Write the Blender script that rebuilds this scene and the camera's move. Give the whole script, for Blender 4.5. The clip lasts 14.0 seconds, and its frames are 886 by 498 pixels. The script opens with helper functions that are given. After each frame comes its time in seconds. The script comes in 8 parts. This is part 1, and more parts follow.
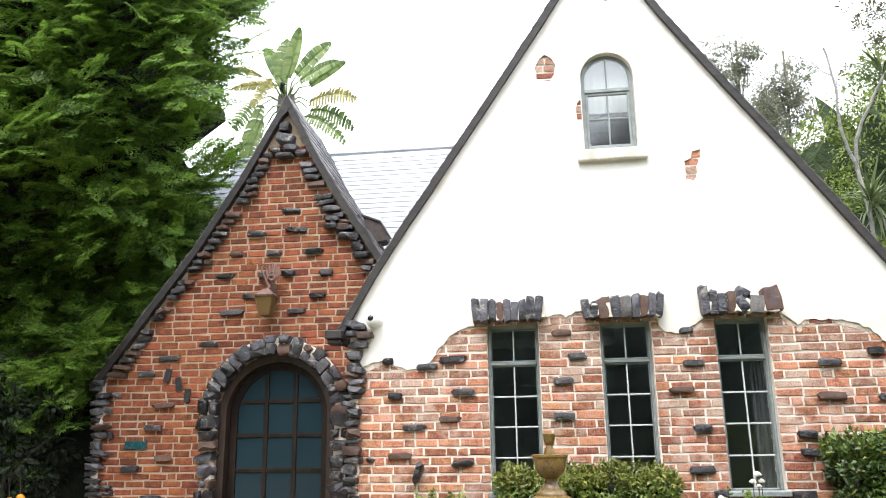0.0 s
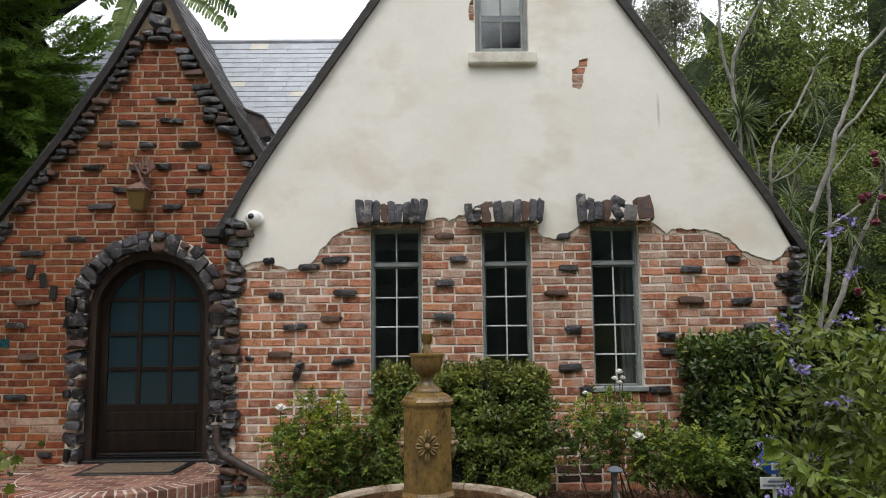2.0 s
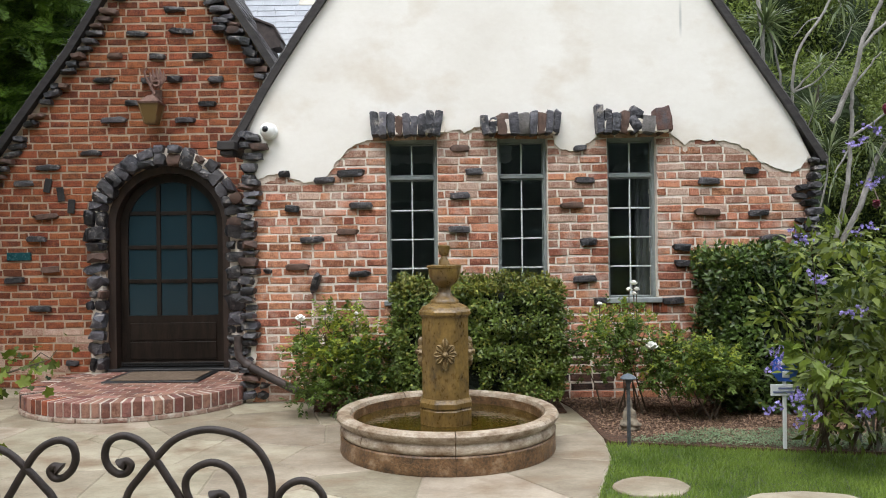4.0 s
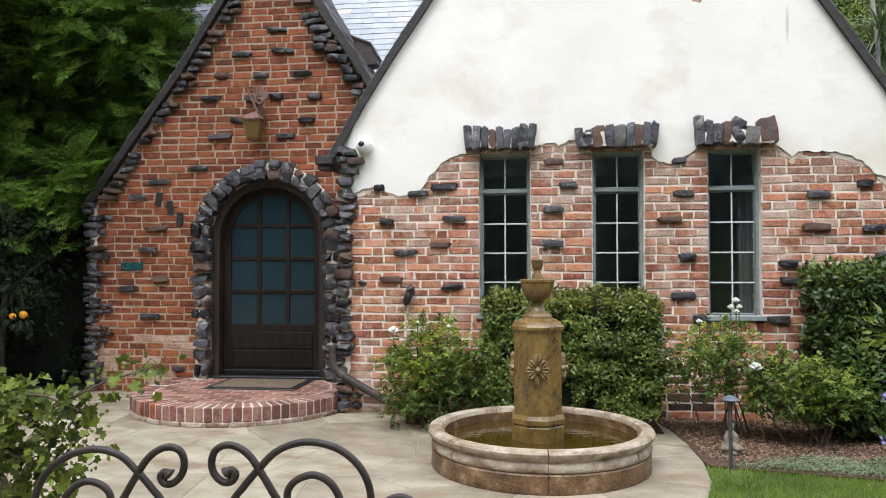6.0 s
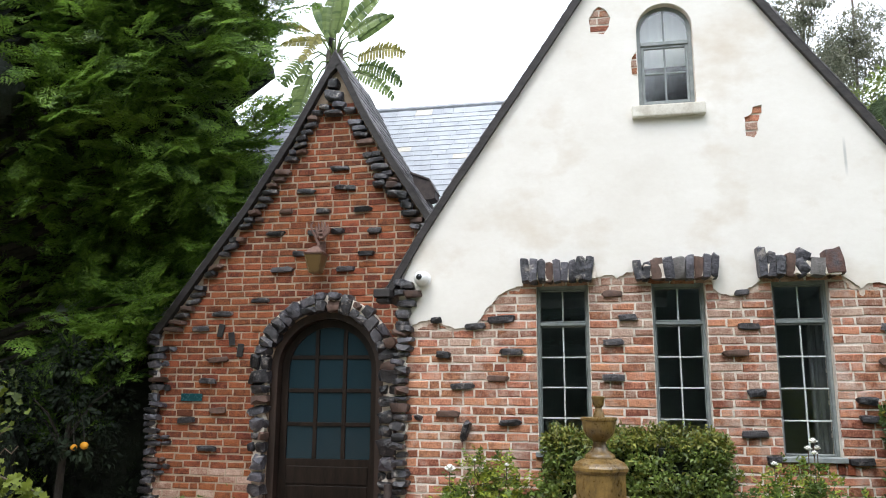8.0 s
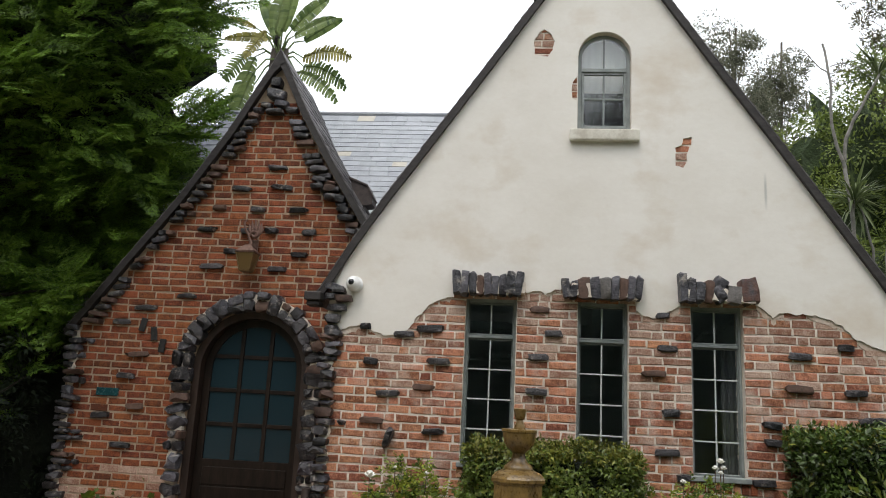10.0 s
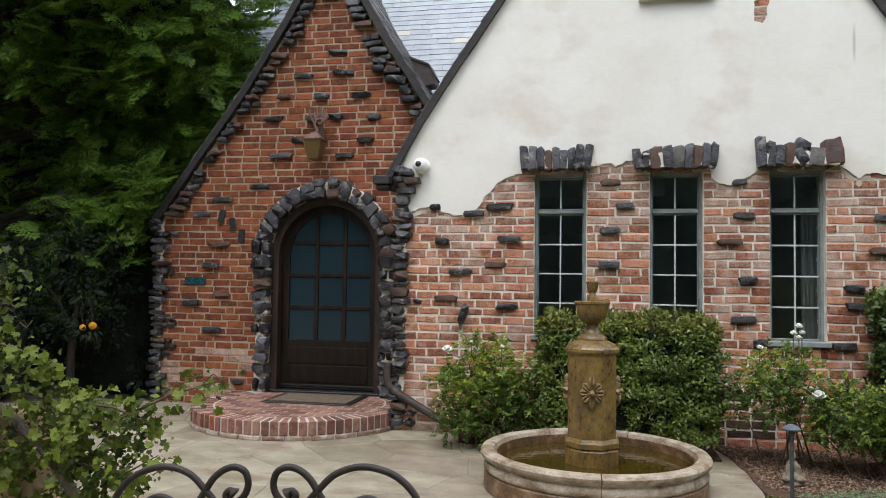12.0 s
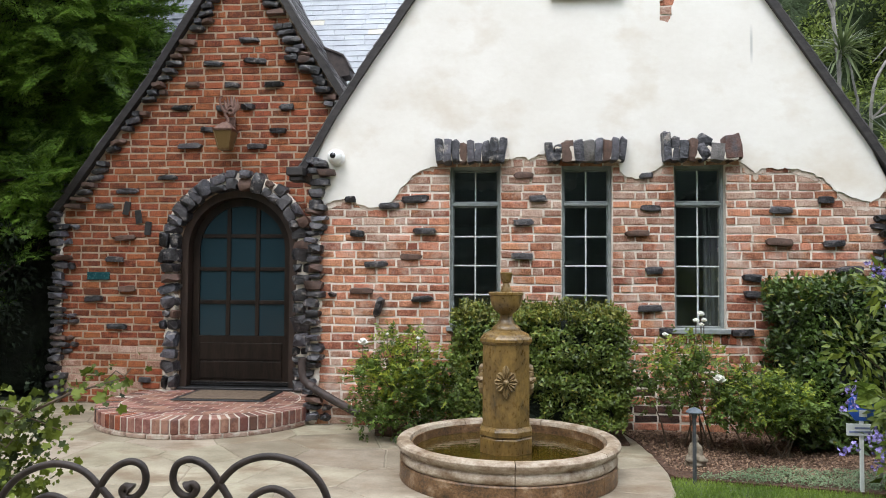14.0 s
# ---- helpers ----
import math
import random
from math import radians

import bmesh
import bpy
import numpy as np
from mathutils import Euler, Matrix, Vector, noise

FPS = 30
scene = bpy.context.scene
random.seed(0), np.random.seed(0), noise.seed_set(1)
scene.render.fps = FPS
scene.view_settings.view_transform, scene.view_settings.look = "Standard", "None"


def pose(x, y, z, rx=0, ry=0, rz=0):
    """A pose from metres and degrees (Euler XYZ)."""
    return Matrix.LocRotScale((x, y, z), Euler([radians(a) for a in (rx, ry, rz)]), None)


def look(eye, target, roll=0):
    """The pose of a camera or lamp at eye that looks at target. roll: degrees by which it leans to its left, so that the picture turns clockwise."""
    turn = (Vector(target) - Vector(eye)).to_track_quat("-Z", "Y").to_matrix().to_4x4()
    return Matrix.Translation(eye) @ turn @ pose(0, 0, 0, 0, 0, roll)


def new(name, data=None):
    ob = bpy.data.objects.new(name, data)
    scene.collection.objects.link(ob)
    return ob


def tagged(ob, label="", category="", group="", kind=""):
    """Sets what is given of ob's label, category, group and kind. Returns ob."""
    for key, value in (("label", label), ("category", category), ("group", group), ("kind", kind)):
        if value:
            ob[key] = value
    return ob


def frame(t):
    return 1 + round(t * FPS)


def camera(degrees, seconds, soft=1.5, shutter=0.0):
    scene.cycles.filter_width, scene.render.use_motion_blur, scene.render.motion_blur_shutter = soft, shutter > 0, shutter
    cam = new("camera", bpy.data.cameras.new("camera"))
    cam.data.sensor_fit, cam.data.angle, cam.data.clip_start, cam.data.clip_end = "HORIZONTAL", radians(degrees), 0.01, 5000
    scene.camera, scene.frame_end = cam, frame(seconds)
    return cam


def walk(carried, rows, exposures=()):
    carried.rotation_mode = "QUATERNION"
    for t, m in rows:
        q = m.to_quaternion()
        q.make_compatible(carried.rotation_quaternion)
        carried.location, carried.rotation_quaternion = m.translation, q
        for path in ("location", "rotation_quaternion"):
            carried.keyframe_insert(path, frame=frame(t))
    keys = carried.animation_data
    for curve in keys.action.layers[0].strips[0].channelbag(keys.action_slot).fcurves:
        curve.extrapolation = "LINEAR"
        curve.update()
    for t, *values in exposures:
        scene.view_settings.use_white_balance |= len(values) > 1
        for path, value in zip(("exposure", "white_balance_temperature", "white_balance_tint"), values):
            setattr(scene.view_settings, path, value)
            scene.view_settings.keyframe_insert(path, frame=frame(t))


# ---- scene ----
cam = camera(60.7, 14.0, soft=1.0)

PATH = [
    (0, (0.441, -7.045, 1.377), (0.186, -5.123, 1.869), -0.8),
    (0.5, (0.463, -7.07, 1.452), (0.413, -5.193, 2.14), -1.1),
    (1, (0.463, -7.09, 1.464), (0.455, -5.229, 2.197), -1.1),
    (1.5, (0.443, -7.076, 1.376), (0.476, -5.154, 1.927), -0.7),
    (2, (0.482, -7.001, 1.387), (0.511, -5.015, 1.62), -0.6),
    (2.5, (0.462, -6.983, 1.37), (0.494, -4.985, 1.459), -0.7),
    (2.7, (0.444, -6.988, 1.365), (0.475, -4.988, 1.374), -0.7),
    (4.8, (0.435, -7.007, 1.372), (0.328, -5.01, 1.383), -0.6),
    (5, (0.429, -7.007, 1.374), (0.266, -5.014, 1.408), -0.5),
    (5.5, (0.422, -6.996, 1.372), (0.198, -5.009, 1.432), -0.4),
    (6, (0.426, -6.992, 1.37), (0.184, -5.007, 1.416), -0.1),
    (6.5, (0.437, -6.997, 1.374), (0.197, -5.011, 1.399), 0.0),
    (7, (0.428, -6.997, 1.381), (0.201, -5.011, 1.423), -0.3),
    (7.5, (0.437, -6.991, 1.422), (0.07, -5.037, 1.635), -0.2),
    (7.7, (0.43, -6.989, 1.428), (0.032, -5.051, 1.72), -0.1),
    (9.8, (0.442, -7.058, 1.377), (0.233, -5.138, 1.895), 3.3),
    (10, (0.428, -7.045, 1.406), (0.217, -5.098, 1.813), 3.0),
    (10.5, (0.4224, -7.027, 1.4099), (0.0843, -5.061, 1.5699), 1.5),
    (11, (0.426, -7.025, 1.3925), (0.0251, -5.067, 1.4942), 0.8),
    (11.5, (0.434, -7.038, 1.3921), (0.0254, -5.08, 1.4753), 0.7),
    (12, (0.4332, -7.031, 1.3919), (0.047, -5.068, 1.4818), 0.8),
    (12.5, (0.4438, -7.033, 1.3875), (0.1424, -5.058, 1.4852), 1.0),
    (13, (0.4518, -7.034, 1.3858), (0.257, -5.045, 1.4765), 1.0),
    (13.5, (0.4536, -7.036, 1.3839), (0.2996, -5.043, 1.4681), 0.6),
    (14, (0.4468, -7.024, 1.381), (0.2775, -5.032, 1.4558), 0.3),
]
EXPOSURES = [(0, 1.75, 6600, 10), (0.5, 1.30, 6700, 10), (1, 0.86, 6700, 10), (1.5, 0.58, 6850, 10), (2, 0.50, 6800, 10), (2.5, 0.60, 6900, 10), (5, 1.15, 6350, 10), (7.5, 1.18, 6350, 10), (10, 0.41, 6850, 10), (10.5, 0.45, 6880, 10), (11, 0.52, 6650, 10), (12, 0.76, 6400, 10), (13, 1.0, 6380, 10), (14, 1.08, 6400, 10)]
walk(cam, [(t, look(eye, target, roll)) for t, eye, target, roll in PATH], EXPOSURES)

# ---- daylight: a bright overcast sky with a wide, weak sun ----
SUN_UP, SUN_ROUND = 58, 200
world = bpy.data.worlds.new("overcast")
world.use_nodes = True
scene.world = world
wn, wl = world.node_tree.nodes, world.node_tree.links
sky = wn.new("ShaderNodeTexSky")
sky.sky_type, sky.sun_disc = "NISHITA", False
sky.sun_elevation, sky.sun_rotation = radians(SUN_UP), radians(SUN_ROUND)
sky.air_density, sky.dust_density = 1.0, 3.0
cloud = wn.new("ShaderNodeMixRGB")
cloud.inputs["Fac"].default_value = 0.93
cloud.inputs["Color2"].default_value = (9.0, 9.6, 10.5, 1)
wl.new(sky.outputs[0], cloud.inputs["Color1"])
wl.new(cloud.outputs[0], wn["Background"].inputs[0])
wn["Background"].inputs[1].default_value = 0.15
sun_data = bpy.data.lights.new("sun", "SUN")
sun_data.energy, sun_data.angle, sun_data.color = 0.9, radians(25), (1.0, 0.97, 0.93)
sun = new("sun", sun_data)
sun.matrix_world = look((0, 0, 30), (8, 24, -18))

# ---- helpers for things and parts ----
from mathutils import geometry


def mesh_of(name, verts, faces, material, smooth=False):
    me = bpy.data.meshes.new(name)
    me.from_pydata([tuple(v) for v in verts], [], [tuple(f) for f in faces])
    me.materials.append(material)
    if smooth:
        me.polygons.foreach_set("use_smooth", [True] * len(me.polygons))
    me.update()
    return me


def bm_mesh(name, bm, material, smooth=False):
    bmesh.ops.recalc_face_normals(bm, faces=bm.faces)
    me = bpy.data.meshes.new(name)
    bm.to_mesh(me)
    bm.free()
    me.materials.append(material)
    if smooth:
        me.polygons.foreach_set("use_smooth", [True] * len(me.polygons))
        me.set_sharp_from_angle(angle=radians(38))
    return me


def part(name, bm, material, parent=None, label="", smooth=False):
    """One mesh object from a bmesh or a mesh, under a thing."""
    me = bm if isinstance(bm, bpy.types.Mesh) else bm_mesh(name, bm, material, smooth)
    ob = new(name, me)
    if parent:
        ob.parent = parent
        ob.matrix_parent_inverse = parent.matrix_world.inverted()
    return tagged(ob, label)


def thing(name, label, category, at=(0, 0, 0), group=""):
    ob = new(name)
    ob.empty_display_size = 0.1
    ob.location = at
    ob.matrix_world = Matrix.Translation(at)
    return tagged(ob, label, category, group)


def box(bm, x0, x1, y0, y1, z0, z1, bevel=0.0, segments=1):
    made = bmesh.ops.create_cube(bm, size=1)["verts"]
    for v in made:
        v.co = Vector(((x0 + x1) / 2 + v.co.x * (x1 - x0), (y0 + y1) / 2 + v.co.y * (y1 - y0), (z0 + z1) / 2 + v.co.z * (z1 - z0)))
    if bevel:
        edges = list({e for v in made for e in v.link_edges})
        bmesh.ops.bevel(bm, geom=edges, offset=bevel, segments=segments, affect="EDGES", profile=0.6)
    return bm


def boxed(*a, **k):
    return box(bmesh.new(), *a, **k)


def lathe(profile, steps=32, centre=(0, 0), turn=0.0):
    """A turned body from (radius, height) pairs."""
    bm = bmesh.new()
    rings = []
    for r, z in profile:
        if r < 1e-5:
            rings.append([bm.verts.new((centre[0], centre[1], z))])
        else:
            rings.append([bm.verts.new((centre[0] + r * math.cos(turn + 2 * math.pi * i / steps), centre[1] + r * math.sin(turn + 2 * math.pi * i / steps), z)) for i in range(steps)])
    for a, b in zip(rings, rings[1:]):
        for i in range(steps):
            j = (i + 1) % steps
            if len(a) == 1 and len(b) > 1:
                bm.faces.new((a[0], b[i], b[j]))
            elif len(b) == 1 and len(a) > 1:
                bm.faces.new((a[i], a[j], b[0]))
            elif len(a) > 1:
                bm.faces.new((a[i], a[j], b[j], b[i]))
    return bm


def tube(points, radii, sides=8, bm=None):
    """A round bar along points; radii: one number or one per point."""
    bm = bm or bmesh.new()
    pts = [Vector(p) for p in points]
    if not isinstance(radii, (list, tuple)):
        radii = [radii] * len(pts)
    rings, side = [], None
    for i, p in enumerate(pts):
        way = (pts[min(i + 1, len(pts) - 1)] - pts[max(i - 1, 0)]).normalized()
        if side is None:
            side = way.orthogonal().normalized()
        side = (side - way * side.dot(way)).normalized()
        up = way.cross(side)
        rings.append([bm.verts.new(p + (side * math.cos(2 * math.pi * k / sides) + up * math.sin(2 * math.pi * k / sides)) * radii[i]) for k in range(sides)])
    for a, b in zip(rings, rings[1:]):
        for k in range(sides):
            bm.faces.new((a[k], a[(k + 1) % sides], b[(k + 1) % sides], b[k]))
    bm.faces.new(rings[0][::-1])
    bm.faces.new(rings[-1])
    return bm


def slab(loops, y0, y1):
    """A plate in the xz plane between y0 (front) and y1, outlined by the first loop, the others are holes."""
    bm = bmesh.new()
    flat = [p for loop in loops for p in loop]
    front = [bm.verts.new((x, y0, z)) for x, z in flat]
    back = [bm.verts.new((x, y1, z)) for x, z in flat]
    if len(loops) == 1:
        bm.faces.new(front)
        bm.faces.new(back[::-1])
    for a, b, c in () if len(loops) == 1 else geometry.tessellate_polygon([[Vector((x, z, 0)) for x, z in loop] for loop in loops]):
        bm.faces.new((front[a], front[b], front[c]))
        bm.faces.new((back[c], back[b], back[a]))
    start = 0
    for loop in loops:
        n = len(loop)
        for i in range(n):
            a, b = start + i, start + (i + 1) % n
            bm.faces.new((front[a], front[b], back[b], back[a]))
        start += n
    return bm


def at_line(line, x):
    """Height of a polyline of (x, z), sorted by x."""
    for (x0, z0), (x1, z1) in zip(line, line[1:]):
        if x0 <= x <= x1:
            return z0 + (z1 - z0) * (x - x0) / max(x1 - x0, 1e-9)
    return line[0][1] if x < line[0][0] else line[-1][1]


def rock(rng, sx, sy, sz, rough=0.16, cuts=1, soft=0.28):
    """A broken, flat-faced lump of the given size about the origin."""
    bm = bmesh.new()
    for x in (-0.5, 0.5):
        for y in (-0.5, 0.5):
            for z in (-0.5, 0.5):
                bm.verts.new((x * (1 - rng.uniform(0, rough * 1.7)), y * (1 - rng.uniform(0, rough * 1.5)), z * (1 - rng.uniform(0, rough * 2.2))))
    for k in range(9):
        p = [rng.uniform(-0.40, 0.40) for _ in range(3)]
        p[k % 3] = (0.5 if rng.random() < 0.5 else -0.5) * (1 + rng.uniform(-0.2, 0.9) * rough)
        bm.verts.new(p)
    made = bmesh.ops.convex_hull(bm, input=bm.verts[:])
    loose = {v for v in made["geom_interior"] + made["geom_unused"] if isinstance(v, bmesh.types.BMVert)}
    bmesh.ops.delete(bm, geom=list(loose), context="VERTS")
    off = Vector((rng.uniform(0, 90), rng.uniform(0, 90), rng.uniform(0, 90)))
    if cuts > 1:
        bmesh.ops.subdivide_edges(bm, edges=bm.edges[:], cuts=1)
        bmesh.ops.smooth_vert(bm, verts=bm.verts[:], factor=soft, use_axis_x=True, use_axis_y=True, use_axis_z=True)
    for v in bm.verts:
        n = noise.noise_vector(v.co * 2.6 + off) * rough * 0.55 + noise.noise_vector(v.co * 6.5 + off) * rough * 0.30
        v.co = Vector(((v.co.x * (1 + 0.16 * soft) + n.x) * sx, (v.co.y + n.y) * sy, (v.co.z * (1 + 0.16 * soft) + n.z) * sz))
    return bm


# ---- materials ----
def node_mat(name):
    m = bpy.data.materials.new(name)
    m.use_nodes = True
    return m, m.node_tree.nodes, m.node_tree.links, m.node_tree.nodes["Principled BSDF"]


def surface(name, dark, light, scale=6.0, rough=0.8, bump=0.3, fine=60.0, depth=0.01, by="", spread=0.25, stain=None, stain_scale=1.3, stain_at=0.6, metal=0.0, hue=0.0, stretch=(1, 1, 1), grain=0.45, stain_rough=0.65):
    """Two colours mixed by noise at two sizes, with relief; by: 'object' or 'island' varies each piece; stain: a third colour in patches."""
    m, n, l, p = node_mat(name)
    geo = n.new("ShaderNodeNewGeometry")
    where = n.new("ShaderNodeVectorMath")
    where.operation = "MULTIPLY"
    where.inputs[1].default_value = stretch
    l.new(geo.outputs["Position"], where.inputs[0])

    def noise_node(s, detail=5.0, roughness=0.6):
        t = n.new("ShaderNodeTexNoise")
        t.inputs["Scale"].default_value, t.inputs["Detail"].default_value, t.inputs["Roughness"].default_value = s, detail, roughness
        l.new(where.outputs[0], t.inputs["Vector"])
        return t
    big, small = noise_node(scale), noise_node(fine, 3.0)
    add = n.new("ShaderNodeMath")
    add.operation = "MULTIPLY_ADD"
    add.inputs[1].default_value = grain
    l.new(small.outputs["Fac"], add.inputs[0])
    l.new(big.outputs["Fac"], add.inputs[2])
    ramp = n.new("ShaderNodeMapRange")
    ramp.inputs["From Min"].default_value, ramp.inputs["From Max"].default_value = 0.275 + grain / 2, 0.725 + grain / 2
    l.new(add.outputs[0], ramp.inputs["Value"])
    mix = n.new("ShaderNodeMixRGB")
    mix.inputs["Color1"].default_value, mix.inputs["Color2"].default_value = (*dark, 1), (*light, 1)
    fac = ramp.outputs[0]
    if by:
        pick = n.new("ShaderNodeObjectInfo").outputs["Random"] if by == "object" else geo.outputs["Random Per Island"]
        shift = n.new("ShaderNodeMath")
        shift.operation = "MULTIPLY_ADD"
        shift.inputs[1].default_value, shift.inputs[2].default_value = 2 * spread, -spread
        l.new(pick, shift.inputs[0])
        plus = n.new("ShaderNodeMath")
        plus.use_clamp = True
        l.new(shift.outputs[0], plus.inputs[0])
        l.new(fac, plus.inputs[1])
        fac = plus.outputs[0]
    l.new(fac, mix.inputs["Fac"])
    colour = mix.outputs[0]
    if by and hue:
        turn = n.new("ShaderNodeHueSaturation")
        far = n.new("ShaderNodeMath")
        far.operation = "MULTIPLY_ADD"
        far.inputs[1].default_value, far.inputs[2].default_value = hue, 0.5 - hue / 2
        wild = n.new("ShaderNodeTexWhiteNoise")
        wild.noise_dimensions = "1D"
        l.new(pick, wild.inputs["W"])
        l.new(wild.outputs["Value"], far.inputs[0])
        l.new(far.outputs[0], turn.inputs["Hue"])
        l.new(colour, turn.inputs["Color"])
        colour = turn.outputs[0]
    if stain:
        spot = noise_node(stain_scale, 7.0, stain_rough)
        cut = n.new("ShaderNodeMapRange")
        cut.inputs["From Min"].default_value, cut.inputs["From Max"].default_value = stain_at - 0.08, stain_at + 0.1
        l.new(spot.outputs["Fac"], cut.inputs["Value"])
        over = n.new("ShaderNodeMixRGB")
        over.inputs["Color2"].default_value = (*stain, 1)
        l.new(cut.outputs[0], over.inputs["Fac"])
        l.new(colour, over.inputs["Color1"])
        colour = over.outputs[0]
    l.new(colour, p.inputs["Base Color"])
    vary = n.new("ShaderNodeMapRange")
    vary.inputs["To Min"].default_value, vary.inputs["To Max"].default_value = max(rough - 0.12, 0.05), min(rough + 0.12, 1)
    l.new(small.outputs["Fac"], vary.inputs["Value"])
    l.new(vary.outputs[0], p.inputs["Roughness"])
    p.inputs["Metallic"].default_value = metal
    if bump:
        b = n.new("ShaderNodeBump")
        b.inputs["Strength"].default_value, b.inputs["Distance"].default_value = bump, depth
        l.new(add.outputs[0], b.inputs["Height"])
        l.new(b.outputs[0], p.inputs["Normal"])
    return m


def leaf_mat(name, dark, light, rough=0.45, through_it=0.25, hue=0.03, spread=0.5):
    """Leaves: colour by island, some light passing through."""
    m, n, l, p = node_mat(name)
    geo = n.new("ShaderNodeNewGeometry")
    mix = n.new("ShaderNodeMixRGB")
    mix.inputs["Color1"].default_value, mix.inputs["Color2"].default_value = (*dark, 1), (*light, 1)
    wide = n.new("ShaderNodeTexNoise")
    wide.inputs["Scale"].default_value, wide.inputs["Detail"].default_value = 2.2, 2.0
    l.new(geo.outputs["Position"], wide.inputs["Vector"])
    add = n.new("ShaderNodeMath")
    add.operation, add.use_clamp = "MULTIPLY_ADD", True
    add.inputs[1].default_value = spread
    l.new(geo.outputs["Random Per Island"], add.inputs[0])
    less = n.new("ShaderNodeMapRange")
    less.inputs["From Min"].default_value, less.inputs["From Max"].default_value = 0.35, 0.75
    less.inputs["To Max"].default_value = 0.7
    l.new(wide.outputs["Fac"], less.inputs["Value"])
    l.new(less.outputs[0], add.inputs[2])
    l.new(add.outputs[0], mix.inputs["Fac"])
    l.new(mix.outputs[0], p.inputs["Base Color"])
    p.inputs["Roughness"].default_value = rough
    p.inputs["Specular IOR Level"].default_value = 0.35
    thin = n.new("ShaderNodeBsdfTranslucent")
    l.new(mix.outputs[0], thin.inputs["Color"])
    both = n.new("ShaderNodeMixShader")
    both.inputs[0].default_value = through_it
    l.new(p.outputs[0], both.inputs[1])
    l.new(thin.outputs[0], both.inputs[2])
    l.new(both.outputs[0], n["Material Output"].inputs["Surface"])
    return m


BRICK = surface("old_red_brick", (0.110, 0.027, 0.011), (0.325, 0.097, 0.036), 16, 0.88, 1.0, 75, 0.008, grain=0.95, by="object", spread=0.42, hue=0.014, stain=(0.075, 0.035, 0.024), stain_scale=9.0, stain_at=0.66)
BRICK_FAR = surface("old_red_brick_rest", (0.110, 0.027, 0.011), (0.325, 0.097, 0.036), 16, 0.88, 1.0, 75, 0.008, grain=0.95, by="island", spread=0.42, hue=0.014, stain=(0.075, 0.035, 0.024), stain_scale=9.0, stain_at=0.66)
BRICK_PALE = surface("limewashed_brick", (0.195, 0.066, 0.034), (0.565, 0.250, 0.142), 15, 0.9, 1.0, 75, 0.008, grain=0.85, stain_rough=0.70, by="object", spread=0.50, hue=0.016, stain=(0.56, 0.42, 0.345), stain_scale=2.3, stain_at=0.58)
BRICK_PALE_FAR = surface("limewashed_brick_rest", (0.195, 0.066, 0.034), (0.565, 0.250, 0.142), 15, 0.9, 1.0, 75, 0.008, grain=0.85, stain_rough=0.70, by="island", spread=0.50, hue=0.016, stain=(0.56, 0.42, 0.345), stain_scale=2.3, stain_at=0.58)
MORTAR = surface("lime_mortar", (0.57, 0.50, 0.43), (0.83, 0.76, 0.67), 7, 0.95, 0.6, 70, 0.006)
TAN_MORTAR = surface("tan_mortar", (0.31, 0.225, 0.158), (0.49, 0.385, 0.285), 7, 0.95, 0.6, 70, 0.006)
CLINKER = surface("burnt_clinker", (0.004, 0.004, 0.006), (0.060, 0.055, 0.060), 13, 0.36, 1.0, 45, 0.02, by="object", spread=0.50, hue=0.10, grain=0.5, stain=(0.42, 0.37, 0.33), stain_scale=11.0, stain_at=0.65, stain_rough=0.7)
PLASTER = surface("off_white_stucco", (0.745, 0.703, 0.640), (0.860, 0.830, 0.782), 0.9, 0.93, 0.5, 22, 0.007, grain=0.22, stain=(0.650, 0.570, 0.470), stain_scale=0.8, stain_at=0.595, stain_rough=0.6, stretch=(1, 1, 1.5))


def rain_streak(m, x, z0, z1, colour):
    """A narrow grey run of dirt down the coat at x, from z1 to z0."""
    n, l = m.node_tree.nodes, m.node_tree.links
    p = n["Principled BSDF"]
    old = p.inputs["Base Color"].links[0].from_socket
    xyz = n.new("ShaderNodeSeparateXYZ")
    l.new(n.new("ShaderNodeNewGeometry").outputs["Position"], xyz.inputs[0])

    def soft(socket, mid, half):
        off = n.new("ShaderNodeMath")
        off.operation = "SUBTRACT"
        off.inputs[1].default_value = mid
        l.new(socket, off.inputs[0])
        size = n.new("ShaderNodeMath")
        size.operation = "ABSOLUTE"
        l.new(off.outputs[0], size.inputs[0])
        fall = n.new("ShaderNodeMapRange")
        fall.inputs["From Min"].default_value, fall.inputs["From Max"].default_value = half, half * 0.3
        l.new(size.outputs[0], fall.inputs["Value"])
        return fall.outputs[0]
    both = n.new("ShaderNodeMath")
    both.operation = "MULTIPLY"
    l.new(soft(xyz.outputs["X"], x, 0.016), both.inputs[0])
    l.new(soft(xyz.outputs["Z"], (z0 + z1) / 2, (z1 - z0) / 2), both.inputs[1])
    mix = n.new("ShaderNodeMixRGB")
    mix.inputs["Color2"].default_value = (*colour, 1)
    weak = n.new("ShaderNodeMath")
    weak.operation = "MULTIPLY"
    weak.inputs[1].default_value = 0.6
    l.new(both.outputs[0], weak.inputs[0])
    l.new(weak.outputs[0], mix.inputs["Fac"])
    l.new(old, mix.inputs["Color1"])
    l.new(mix.outputs[0], p.inputs["Base Color"])


